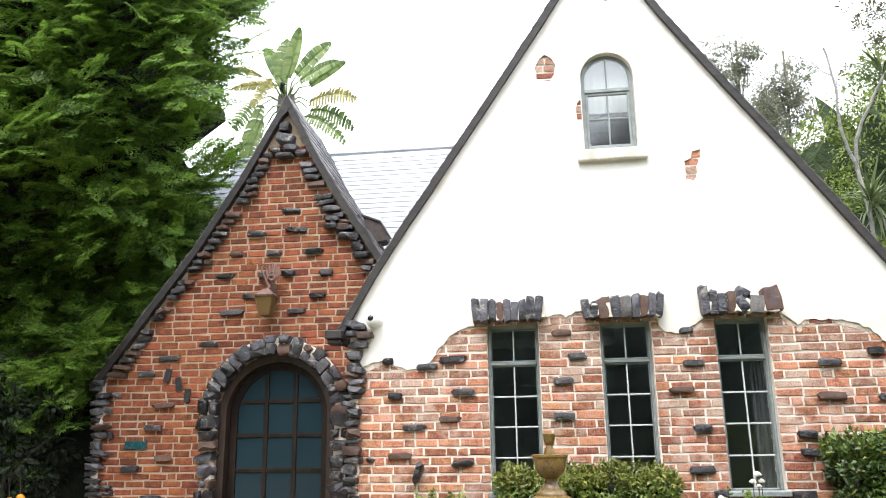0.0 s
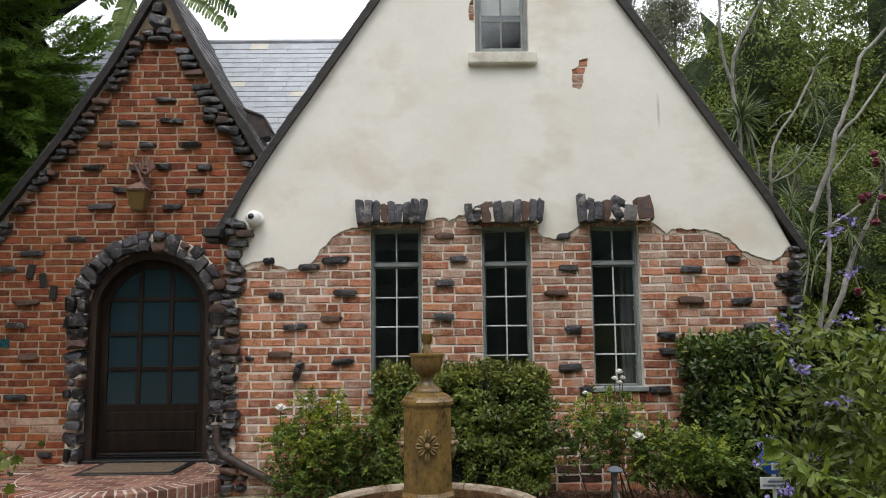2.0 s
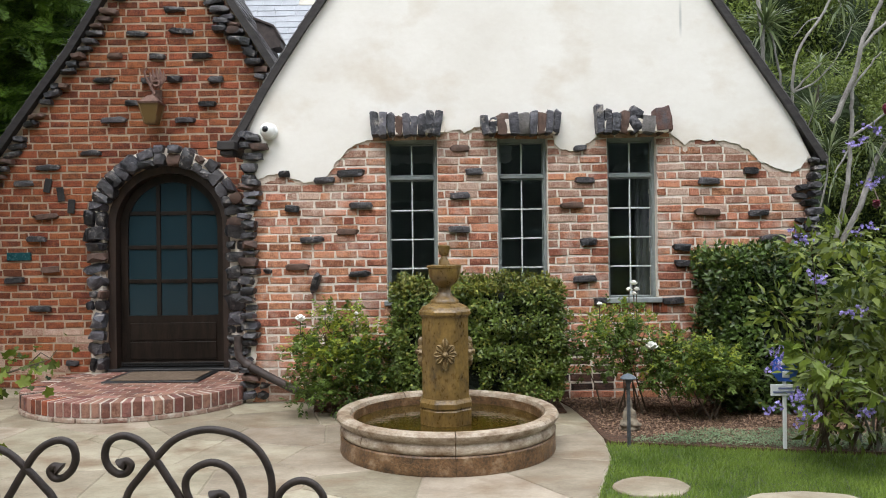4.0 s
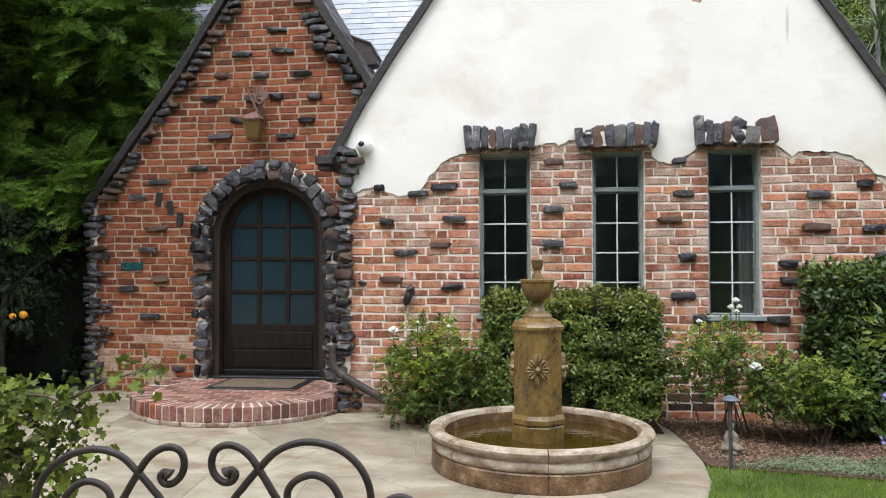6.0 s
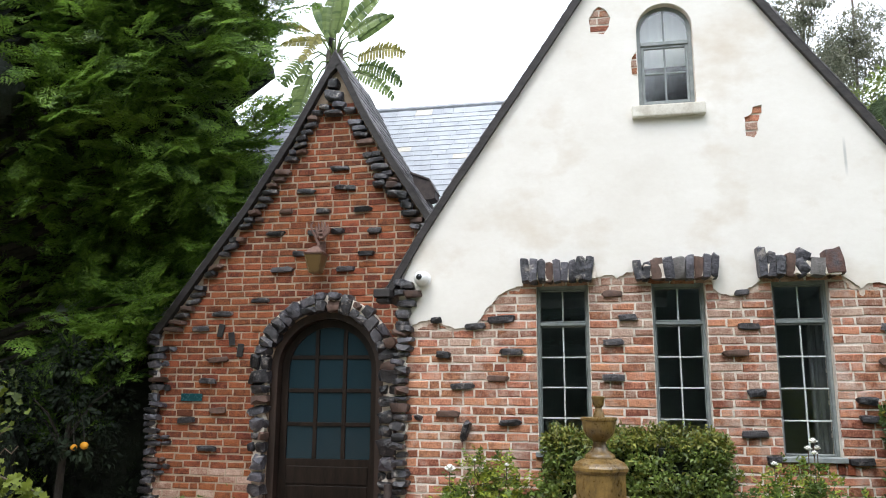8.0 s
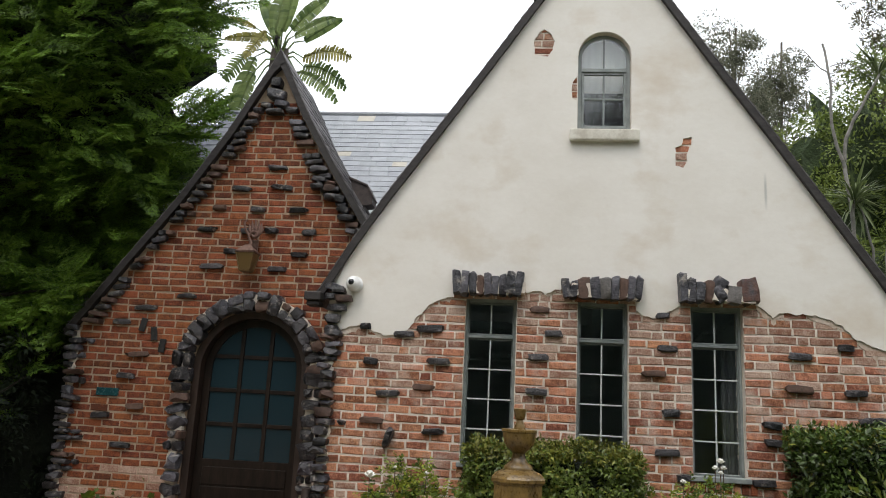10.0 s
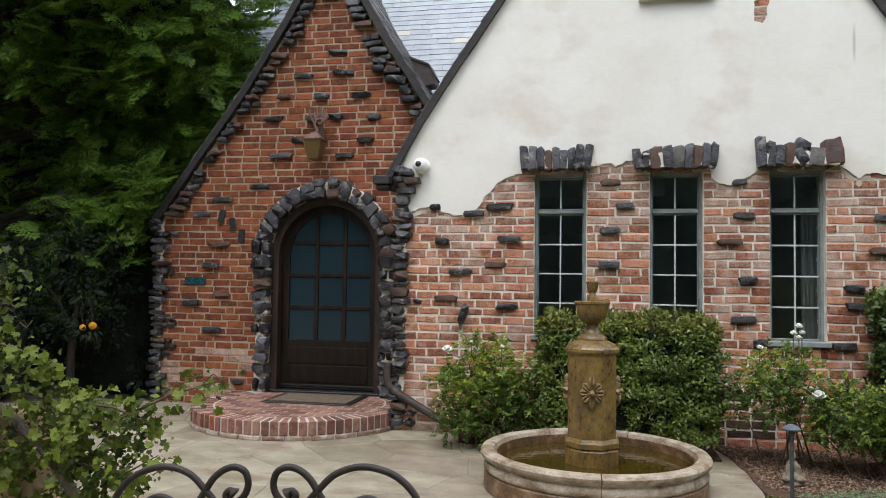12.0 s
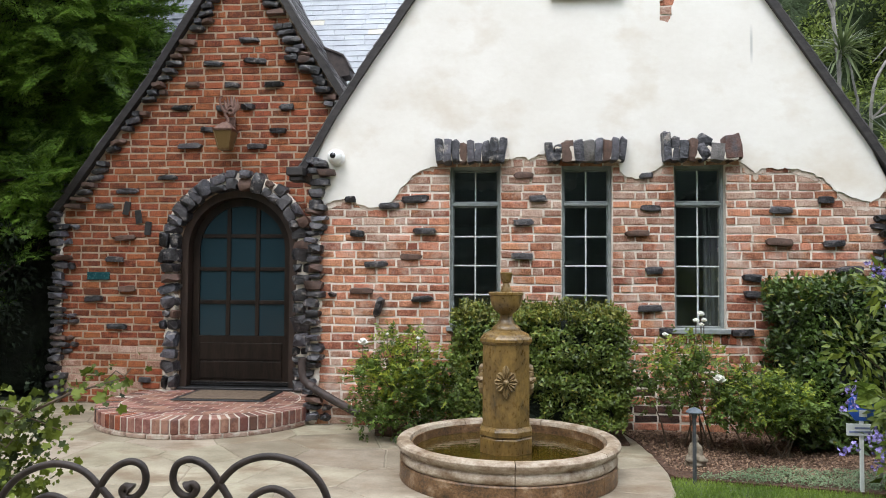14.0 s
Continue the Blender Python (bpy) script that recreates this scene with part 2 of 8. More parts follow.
rain_streak(PLASTER, 2.65, 3.32, 3.70, (0.36, 0.37, 0.35))
SLATE = surface("grey_slate", (0.30, 0.318, 0.345), (0.415, 0.435, 0.468), 5, 0.7, 0.4, 60, 0.004, by="object", spread=0.22, hue=0.015)
SLATE_FAR = surface("grey_slate_rest", (0.30, 0.318, 0.345), (0.415, 0.435, 0.468), 5, 0.7, 0.4, 60, 0.004, by="island", spread=0.22, hue=0.015)
SHINGLE = surface("weathered_shingle", (0.045, 0.042, 0.044), (0.19, 0.18, 0.178), 9, 0.85, 0.6, 50, 0.01, by="island", spread=0.4)
RAKE = surface("brown_rake_timber", (0.013, 0.011, 0.011), (0.044, 0.037, 0.036), 8, 0.7, 0.5, 60, 0.006, stretch=(1, 1, 3))
FRAME_WOOD = surface("brown_stained_frame_wood", (0.016, 0.010, 0.0075), (0.052, 0.031, 0.022), 10, 0.5, 0.4, 80, 0.003, stretch=(1, 1, 0.2))
DARK_WOOD = surface("dark_stained_door_wood", (0.007, 0.0050, 0.0038), (0.025, 0.0165, 0.012), 10, 0.45, 0.3, 80, 0.003, stretch=(1, 1, 0.15))
DARK_WOOD.node_tree.nodes["Principled BSDF"].inputs["Specular IOR Level"].default_value = 0.22
STEEL = surface("grey_green_window_paint", (0.17, 0.192, 0.188), (0.30, 0.325, 0.318), 10, 0.5, 0.2, 60, 0.002)
FLAG_PIECE = surface("flagstone_piece", (0.190, 0.158, 0.110), (0.385, 0.336, 0.252), 2.6, 0.60, 0.7, 40, 0.008, grain=0.42, by="object", spread=0.28, hue=0.03, stain=(0.195, 0.140, 0.090), stain_scale=2.4, stain_at=0.58, stretch=(1.0, 1.4, 1))
GRASS = leaf_mat("lawn_blades", (0.085, 0.150, 0.020), (0.26, 0.36, 0.065), 0.5, 0.3)
SOIL = surface("lawn_earth", (0.035, 0.05, 0.018), (0.07, 0.085, 0.035), 4, 0.95, 0.5, 40, 0.02)
MULCH = surface("bark_mulch", (0.030, 0.014, 0.008), (0.165, 0.086, 0.050), 30, 0.92, 1.0, 110, 0.03)
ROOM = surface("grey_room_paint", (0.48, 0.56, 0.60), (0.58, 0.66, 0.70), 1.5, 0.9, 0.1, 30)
# Near-black, so unlit rooms and the shaded wing are dark by colour.
INSIDE = surface("shade_dark_interior", (0.022, 0.020, 0.018), (0.04, 0.037, 0.033), 2, 0.9, 0.1, 30)


def glass_mat(name, tint, rough=0.01):
    m, n, l, p = node_mat(name)
    p.inputs["Base Color"].default_value = (*tint, 1)
    p.inputs["Transmission Weight"].default_value, p.inputs["Roughness"].default_value, p.inputs["IOR"].default_value = 1.0, rough, 1.70
    wave = n.new("ShaderNodeTexNoise")
    wave.inputs["Scale"].default_value = 5.0
    b = n.new("ShaderNodeBump")
    b.inputs["Strength"].default_value, b.inputs["Distance"].default_value = 0.06, 0.02
    l.new(wave.outputs["Fac"], b.inputs["Height"])
    l.new(b.outputs[0], p.inputs["Normal"])
    return m


GLASS = glass_mat("window_glass", (0.86, 0.9, 0.9))

# ---- outlines of the house (x, z) ----
RAKE_L = [(-1.55, 2.36), (-1.47, 2.47), (-1.345, 2.69), (-1.203, 2.935), (-1.04, 3.19), (-0.866, 3.455), (-0.67, 3.735), (-0.50, 3.99), (-0.05, 4.655), (0.22, 5.06), (0.54, 5.54), (0.73, 5.84), (0.89, 6.14), (1.03, 6.43), (1.165, 6.69)]
RAKE_R = [(1.165, 6.69), (1.31, 6.41), (1.44, 6.10), (1.60, 5.78), (1.78, 5.48), (2.29, 4.715), (2.77, 4.02), (3.21, 3.36), (3.63, 2.73), (3.97, 2.195)]
MAIN_TOP = RAKE_L + RAKE_R[1:]
GABLE_TOP = [(-4.56, 2.02), (-4.5, 2.10), (-4.01, 2.79), (-3.47, 3.52), (-2.94, 4.365), (-2.68, 4.86), (-2.54, 5.11), (-2.43, 5.35), (-2.36, 5.20), (-2.27, 5.03), (-2.16, 4.81), (-2.04, 4.575), (-1.71, 4.015), (-1.28, 3.345), (-0.75, 2.61)]
GABLE_Y = 0.9
MAIN_L, MAIN_R = -1.40, 3.88
WINDOWS = [(-0.09, 0.385), (0.945, 1.405), (1.96, 2.42)]
WIN_LOW, WIN_TOP = 0.91, 2.43
DOOR_X, DOOR_R, DOOR_SPRING, DOOR_LOW = -2.435, 0.645, 1.675, 0.17
ARCH_X, ARCH_R, ARCH_LOW, ARCH_SPRING = 1.17, 0.255, 4.10, 4.87


def arch_loop(cx, r, low, spring, n=20):
    pts = [(cx - r, low)]
    pts += [(cx + r * math.cos(a), spring + r * math.sin(a)) for a in (math.pi * (1 - i / n) for i in range(n + 1))]
    return pts + [(cx + r, low)]


def rect_loop(x0, x1, z0, z1):
    return [(x0, z0), (x0, z1), (x1, z1), (x1, z0)]


def lowered(line, by):
    return [(x, z - by) for x, z in line]


# ---- main front wall: mortar body with four openings ----
main_loop = [(MAIN_L, 0.0)] + [(max(x, MAIN_L), z - 0.05) for x, z in MAIN_TOP[1:-1]] + [(MAIN_R, 2.14), (MAIN_R, 0.0)]
holes = [rect_loop(a, b, WIN_LOW, WIN_TOP) for a, b in WINDOWS] + [arch_loop(ARCH_X, ARCH_R, ARCH_LOW, ARCH_SPRING)]
wall_main = tagged(part("wall_main", slab([main_loop] + holes, 0.0, 0.30), MORTAR), "gabled front wall of old brick under flaking off-white stucco", "wall", kind="structure")
gable_loop = [(-4.50, 0.0)] + [(x, z - 0.06) for x, z in GABLE_TOP[1:-1]] + [(-1.25, 0.0)]
wall_entry = tagged(part("wall_entry", slab([gable_loop, arch_loop(DOOR_X, DOOR_R, 0.02, DOOR_SPRING)], GABLE_Y, GABLE_Y + 0.28), TAN_MORTAR), "steep brick entrance gable studded with dark clinker bricks", "wall", kind="structure")
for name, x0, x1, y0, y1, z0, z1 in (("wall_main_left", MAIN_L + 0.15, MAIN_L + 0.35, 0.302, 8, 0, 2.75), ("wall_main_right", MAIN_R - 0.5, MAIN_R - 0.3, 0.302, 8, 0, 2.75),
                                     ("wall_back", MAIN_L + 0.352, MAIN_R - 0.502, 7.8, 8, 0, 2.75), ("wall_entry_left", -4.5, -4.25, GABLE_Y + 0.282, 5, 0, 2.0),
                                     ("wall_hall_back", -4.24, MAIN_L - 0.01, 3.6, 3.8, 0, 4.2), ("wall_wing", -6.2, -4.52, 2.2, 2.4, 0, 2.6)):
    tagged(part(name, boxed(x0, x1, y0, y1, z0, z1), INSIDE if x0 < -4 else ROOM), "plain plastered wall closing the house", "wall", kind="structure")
tagged(part("floor", boxed(MAIN_L + 0.352, MAIN_R - 0.502, 0.302, 7.79, -0.02, 0.02), ROOM), "plain floor inside the house", "floor", kind="structure")
tagged(part("ceiling", boxed(MAIN_L + 0.15, MAIN_R - 0.3, 0.302, 8, 2.752, 2.80), ROOM), "plain ceiling over the front room", "ceiling", kind="structure")


# ---- roofs ----
def roof_shell(line, y0, y1, thick):
    """A folded sheet along a profile of (x, z), reaching from y0 to y1."""
    bm = bmesh.new()
    rows = []
    for x, z in line:
        rows.append([bm.verts.new((x, y, zz)) for y, zz in ((y0, z), (y1, z), (y1, z - thick), (y0, z - thick))])
    for a, b in zip(rows, rows[1:]):
        for i in range(4):
            bm.faces.new((a[i], a[(i + 1) % 4], b[(i + 1) % 4], b[i]))
    bm.faces.new(rows[0])
    bm.faces.new(rows[-1][::-1])
    return bm


roof_main = tagged(part("roof_main", roof_shell(MAIN_TOP, -0.062, 8.1, 0.05), SHINGLE), "steep dark shingle roof over the stucco gable", "roof", kind="structure")
roof_entry = tagged(part("roof_entry", roof_shell(GABLE_TOP, GABLE_Y - 0.07, 2.25, 0.05), SHINGLE), "steep swooping shingle roof over the entrance gable", "roof", kind="structure")
SLOPE_LOW, SLOPE_TOP = (1.3, 2.45), (4.0, 5.84)


def slope_roof(name, x0, x1, low, top):
    bm = bmesh.new()
    (y0, z0), (y1, z1) = low, top
    pts = [(y0, z0), (y1, z1), (y1 + 3.0, z1 - 3.4), (y1 + 3.0, z1 - 3.5), (y1, z1 - 0.1), (y0, z0 - 0.1)]
    a, b = [bm.verts.new((x0, y, z)) for y, z in pts], [bm.verts.new((x1, y, z)) for y, z in pts]
    for i in range(6):
        bm.faces.new((a[i], a[(i + 1) % 6], b[(i + 1) % 6], b[i]))
    bm.faces.new(a[::-1])
    bm.faces.new(b)
    return tagged(part(name, bm, SLATE_FAR), "pale grey slate roof between the gables", "roof", kind="structure")


roof_slate = slope_roof("roof_slate", -4.4, 1.2, SLOPE_LOW, SLOPE_TOP)
roof_slate_left = slope_roof("roof_slate_left", -6.3, -4.42, (1.3, 2.25), (4.0, 5.60))


def rake_board(name, line, y0, y1, deep, parent, label=""):
    """A board that follows the roof's edge, deep metres below it, straight down from each point."""
    bm = bmesh.new()
    rows = []
    for i, (x, z) in enumerate(line):
        a, b = Vector(line[max(i - 1, 0)]), Vector(line[min(i + 1, len(line) - 1)])
        t = (b - a).normalized()
        down = Vector((t.y, -t.x)) * (1 if t.x >= 0 else -1)
        turn = (Vector(line[min(i + 1, len(line) - 1)]) - Vector((x, z))).normalized().dot((Vector((x, z)) - Vector(line[max(i - 1, 0)])).normalized()) if 0 < i < len(line) - 1 else 1.0
        q = Vector((x, z)) + down * deep / math.sqrt(max((1 + turn) / 2, 0.15))
        rows.append([bm.verts.new((x, y0, z)), bm.verts.new((x, y1, z)), bm.verts.new((q.x, y1, q.y)), bm.verts.new((q.x, y0, q.y))])
    for a, b in zip(rows, rows[1:]):
        for i in range(4):
            bm.faces.new((a[i], a[(i + 1) % 4], b[(i + 1) % 4], b[i]))
    bm.faces.new(rows[0])
    bm.faces.new(rows[-1][::-1])
    return part(name, bm, RAKE, parent, label)


rake_board("rake_board", lowered(MAIN_TOP, 0.004), -0.072, -0.028, 0.060, roof_main)
GL, GR = GABLE_TOP[:8], GABLE_TOP[7:]
rake_board("rake_board", lowered(GABLE_TOP, 0.004), GABLE_Y - 0.085, GABLE_Y - 0.002, 0.070, roof_entry)
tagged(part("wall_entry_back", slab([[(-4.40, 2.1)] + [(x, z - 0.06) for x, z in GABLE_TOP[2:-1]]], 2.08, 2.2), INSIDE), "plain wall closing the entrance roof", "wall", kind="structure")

# ---- ground ----
ground = tagged(part("ground", boxed(-300, 300, -300, 300, -0.5, -0.03), SOIL), "dark earth under the garden", "ground", kind="structure")

# ---- stucco coat over the upper front ----
EDGE = [(-1.33, 2.40), (-1.33, 2.19), (-1.27, 2.06), (-1.12, 2.11), (-1.03, 2.13), (-0.95, 2.07), (-0.85, 2.03), (-0.72, 2.04), (-0.62, 2.10), (-0.51, 2.26), (-0.43, 2.33), (-0.35, 2.39), (-0.21, 2.42),
        (-0.20, 2.56), (0.43, 2.58), (0.44, 2.48), (0.52, 2.50), (0.59, 2.51), (0.64, 2.47), (0.72, 2.50), (0.80, 2.54), (0.82, 2.58), (1.46, 2.58), (1.47, 2.36), (1.54, 2.31), (1.64, 2.29), (1.76, 2.35), (1.87, 2.41),
        (1.88, 2.58), (2.52, 2.58), (2.53, 2.44), (2.62, 2.39), (2.68, 2.33), (2.73, 2.375), (2.92, 2.38), (3.06, 2.37), (3.20, 2.31), (3.27, 2.27), (3.37, 2.17), (3.58, 2.09), (3.68, 2.07), (3.75, 2.12)]
PATCHES = [[(0.48, 4.96), (0.47, 5.02), (0.52, 5.12), (0.57, 5.15), (0.63, 5.12), (0.675, 5.03), (0.66, 4.93), (0.615, 4.86), (0.56, 4.865), (0.485, 4.88)],
           [(1.835, 3.75), (1.84, 3.83), (1.835, 3.93), (1.90, 3.96), (1.91, 4.02), (1.99, 4.04), (1.985, 3.96), (1.95, 3.89), (1.945, 3.80), (1.91, 3.73)],
           [(1.165, 5.72), (1.175, 5.79), (1.135, 5.89), (1.15, 5.93), (1.22, 5.89), (1.265, 5.82), (1.275, 5.72), (1.22, 5.705)],
           [(0.862, 4.42), (0.85, 4.50), (0.865, 4.60), (0.90, 4.65), (0.905, 4.52), (0.903, 4.40)]]


def ragged(line, step=0.018, size=0.02, seed=0.0):
    """The line with extra points, broken unevenly."""
    out = []
    for (x0, z0), (x1, z1) in zip(line, line[1:]):
        n = max(1, int(math.hypot(x1 - x0, z1 - z0) / step))
        for i in range(n):
            x, z = x0 + (x1 - x0) * i / n, z0 + (z1 - z0) * i / n
            out.append((x + size * (noise.noise((x * 17, z * 17, seed)) + 0.5 * noise.noise((x * 60, z * 60, seed))), z + size * (noise.noise((x * 17, z * 17, seed + 7)) + 0.5 * noise.noise((x * 60, z * 60, seed + 9)))))
    return out + [line[-1]]


coat = [(MAIN_L + 0.05, 2.50)] + ragged(EDGE) + [(3.82, 2.22)] + [(x, z - 0.085) for x, z in MAIN_TOP[-2:2:-1]]
coat_holes = [arch_loop(ARCH_X, ARCH_R + 0.004, ARCH_LOW, ARCH_SPRING)] + [ragged(p + p[:1], 0.03, 0.008, 3.0 + i)[:-1] for i, p in enumerate(PATCHES)]
part("stucco_coat", slab([coat] + coat_holes, -0.021, 0.002), PLASTER, wall_main, "off-white stucco flaked away to a ragged lower edge")

# thin skim left on the bricks below the broken edge
SKIM = surface("thin_plaster_skim", (0.46, 0.34, 0.265), (0.70, 0.61, 0.53), 7, 0.93, 0.8, 50, 0.006, grain=0.7)
skim_edge = ragged([(x, z - max(0.0, 0.045 + 0.09 * noise.noise((x * 3.1, z * 3.1, 2.0)))) for x, z in EDGE], 0.02, 0.035, 4.0)
part("plaster_skim", slab([skim_edge + [(3.48, 2.75), (-1.20, 2.75)]], -0.0072, 0.001), SKIM, wall_main, "thin worn plaster skim over the bricks")

# ---- windows ----
def bar(parent, name, x0, x1, z0, z1, y0=0.048, y1=0.078, material=None, bevel=0.004):
    return part(name, boxed(x0, x1, y0, y1, z0, z1, bevel=bevel), material or STEEL, parent)


WHITE_BAR = surface("pale_glazing_bar", (0.42, 0.46, 0.45), (0.58, 0.61, 0.60), 12, 0.5, 0.15, 60, 0.001)


def tall_window(number, x0, x1):
    w = tagged(part(f"window_{number}", boxed(x0 - 0.025, x1 + 0.025, -0.045, 0.165, WIN_LOW - 0.028, WIN_LOW + 0.018, bevel=0.006), STEEL), "tall grey-green steel casement with small panes in brickwork", "window", kind="structure")
    f = 0.026
    bar(w, "jamb", x0, x0 + f, WIN_LOW + 0.02, WIN_TOP, 0.085, 0.16)
    bar(w, "jamb", x1 - f, x1, WIN_LOW + 0.02, WIN_TOP, 0.085, 0.16)
    bar(w, "head", x0 + f, x1 - f, WIN_TOP - 0.04, WIN_TOP, 0.085, 0.16)
    bar(w, "transom", x0 + f, x1 - f, 2.052, 2.078, 0.078, 0.16)
    cx = (x0 + x1) / 2
    a, b = x0 + f, x1 - f
    for z0, z1, rows in ((WIN_LOW + 0.02, 2.050, 4), (2.080, WIN_TOP - 0.042, 1)):
        s = 0.011
        bar(w, "sash_stile", a + 0.002, a + s, z0, z1, 0.098, 0.128)
        bar(w, "sash_stile", b - s, b - 0.002, z0, z1, 0.098, 0.128)
        bar(w, "sash_rail", a + s, b - s, z0, z0 + 0.016, 0.098, 0.128)
        bar(w, "sash_rail", a + s, b - s, z1 - 0.013, z1, 0.098, 0.128)
        lo, hi = z0 + 0.016, z1 - 0.013
        bar(w, "glazing_bar", cx - 0.007, cx + 0.007, lo, hi, 0.10, 0.122, WHITE_BAR, 0.003)
        for r in range(rows):
            za, zb = lo + (hi - lo) * r / rows, lo + (hi - lo) * (r + 1) / rows
            if r:
                for p, q in ((a + s, cx - 0.0072), (cx + 0.0072, b - s)):
                    bar(w, "glazing_bar", p, q, za - 0.007, za + 0.007, 0.102, 0.122, WHITE_BAR, 0.003)
            for p, q in ((a + s, cx - 0.007), (cx + 0.007, b - s)):
                pane = part("pane", boxed(p, q, 0.110, 0.114, za + 0.004, zb - 0.004), GLASS, w)
                pane.visible_shadow = False
    return w


for i, (a, b) in enumerate(WINDOWS):
    tall_window(i + 1, a, b)

LIME = surface("pale_lime_sill", (0.60, 0.56, 0.48), (0.74, 0.71, 0.64), 5, 0.9, 0.4, 40, 0.006, stain=(0.45, 0.40, 0.33), stain_scale=4, stain_at=0.6)


def arched_window():
    x0, x1, low = ARCH_X - ARCH_R, ARCH_X + ARCH_R, ARCH_LOW
    ring = arch_loop(ARCH_X, ARCH_R - 0.002, low, ARCH_SPRING)
    inner = arch_loop(ARCH_X, ARCH_R - 0.036, low + 0.035, ARCH_SPRING)
    w = tagged(part("window_4", slab([ring, inner], 0.05, 0.11), STEEL), "small round-arched window set in the stucco gable", "window", kind="structure")
    part("window_sill", box(bmesh.new(), x0 - 0.075, x1 + 0.075, -0.085, 0.028, 3.975, 4.088, bevel=0.014, segments=2), LIME, w, "thick pale rendered sill")
    mid = 4.74
    bar(w, "transom", x0 + 0.036, x1 - 0.036, mid - 0.016, mid + 0.022, 0.035, 0.10)
    a, b = x0 + 0.038, x1 - 0.038
    for p, q in ((a, a + 0.026), (b - 0.026, b)):
        bar(w, "sash_stile", p, q, low + 0.036, mid - 0.018)
    bar(w, "sash_rail", a + 0.026, b - 0.026, low + 0.036, low + 0.068)
    bar(w, "sash_rail", a + 0.026, b - 0.026, mid - 0.044, mid - 0.018)
    z0, z1 = low + 0.068, mid - 0.044
    zm = z0 + (z1 - z0) * 0.52
    bar(w, "glazing_bar", ARCH_X - 0.009, ARCH_X + 0.009, z0, z1, 0.05, 0.075)
    bar(w, "glazing_bar", a + 0.026, ARCH_X - 0.009, zm - 0.009, zm + 0.009, 0.05, 0.075)
    bar(w, "glazing_bar", ARCH_X + 0.009, b - 0.026, zm - 0.009, zm + 0.009, 0.05, 0.075)
    bar(w, "glazing_bar", ARCH_X - 0.007, ARCH_X + 0.007, mid + 0.024, ARCH_SPRING + ARCH_R - 0.04, 0.05, 0.075)
    for p, q, u, v in ((a + 0.026, ARCH_X - 0.009, z0, zm - 0.009), (ARCH_X + 0.009, b - 0.026, z0, zm - 0.009), (a + 0.026, ARCH_X - 0.009, zm + 0.009, z1), (ARCH_X + 0.009, b - 0.026, zm + 0.009, z1)):
        pane = part("pane", boxed(p, q, 0.060, 0.064, u, v), GLASS, w)
        pane.visible_shadow = False
    top = part("pane", slab([arch_loop(ARCH_X, ARCH_R - 0.037, mid + 0.024, ARCH_SPRING)], 0.060, 0.064), GLASS, w)
    top.visible_shadow = False
    return w


arched_window()
LINEN = surface("sheer_linen", (0.66, 0.66, 0.62), (0.80, 0.80, 0.76), 8, 0.9, 0.3, 90, 0.004)


VOILE = surface("grey_voile", (0.10, 0.112, 0.120), (0.19, 0.205, 0.215), 8, 0.9, 0.3, 90, 0.004)


def curtain(x0, x1, z0, z1, y, folds, label, wave=1.0, cloth=None):
    """A hanging cloth with folds, a little thick."""
    bm = bmesh.new()
    n = folds * 6
    rows = []
    for i in range(n + 1):
        x = x0 + (x1 - x0) * i / n
        d = wave * (0.022 * math.sin(i / 6 * 2 * math.pi) + 0.008 * math.sin(i * 1.7))
        rows.append([bm.verts.new((x, y + d, z0)), bm.verts.new((x, y + d * 0.6, z1)), bm.verts.new((x, y + d * 0.6 + 0.004, z1)), bm.verts.new((x, y + d + 0.004, z0))])
    for a, b in zip(rows, rows[1:]):
        for k in range(4):
            bm.faces.new((a[k], a[(k + 1) % 4], b[(k + 1) % 4], b[k]))
    bm.faces.new(rows[0])
    bm.faces.new(rows[-1][::-1])
    return tagged(part("curtain", bm, cloth or LINEN, smooth=True), label, "curtain")


curtain(2.29, 2.43, 0.03, 2.06, 0.30, 4, "grey sheer curtain drawn aside behind the casement", 1.0, VOILE)
# The blind's pale colour doubles as the sky's reflection in the upper panes.
curtain(0.925, 1.415, 4.55, 5.115, 0.16, 7, "pale linen blind in the arched window, also standing for sky reflection", 0.12)

# ---- entrance door ----
TEAL_GLASS, _n, _l, _p = node_mat("blue_grey_obscured_glass")
_p.inputs["Base Color"].default_value = (0.012, 0.030, 0.040, 1)
_p.inputs["Roughness"].default_value = 0.22
RUBBER = surface("black_threshold", (0.008, 0.008, 0.009), (0.02, 0.02, 0.022), 12, 0.45, 0.2, 60, 0.002)


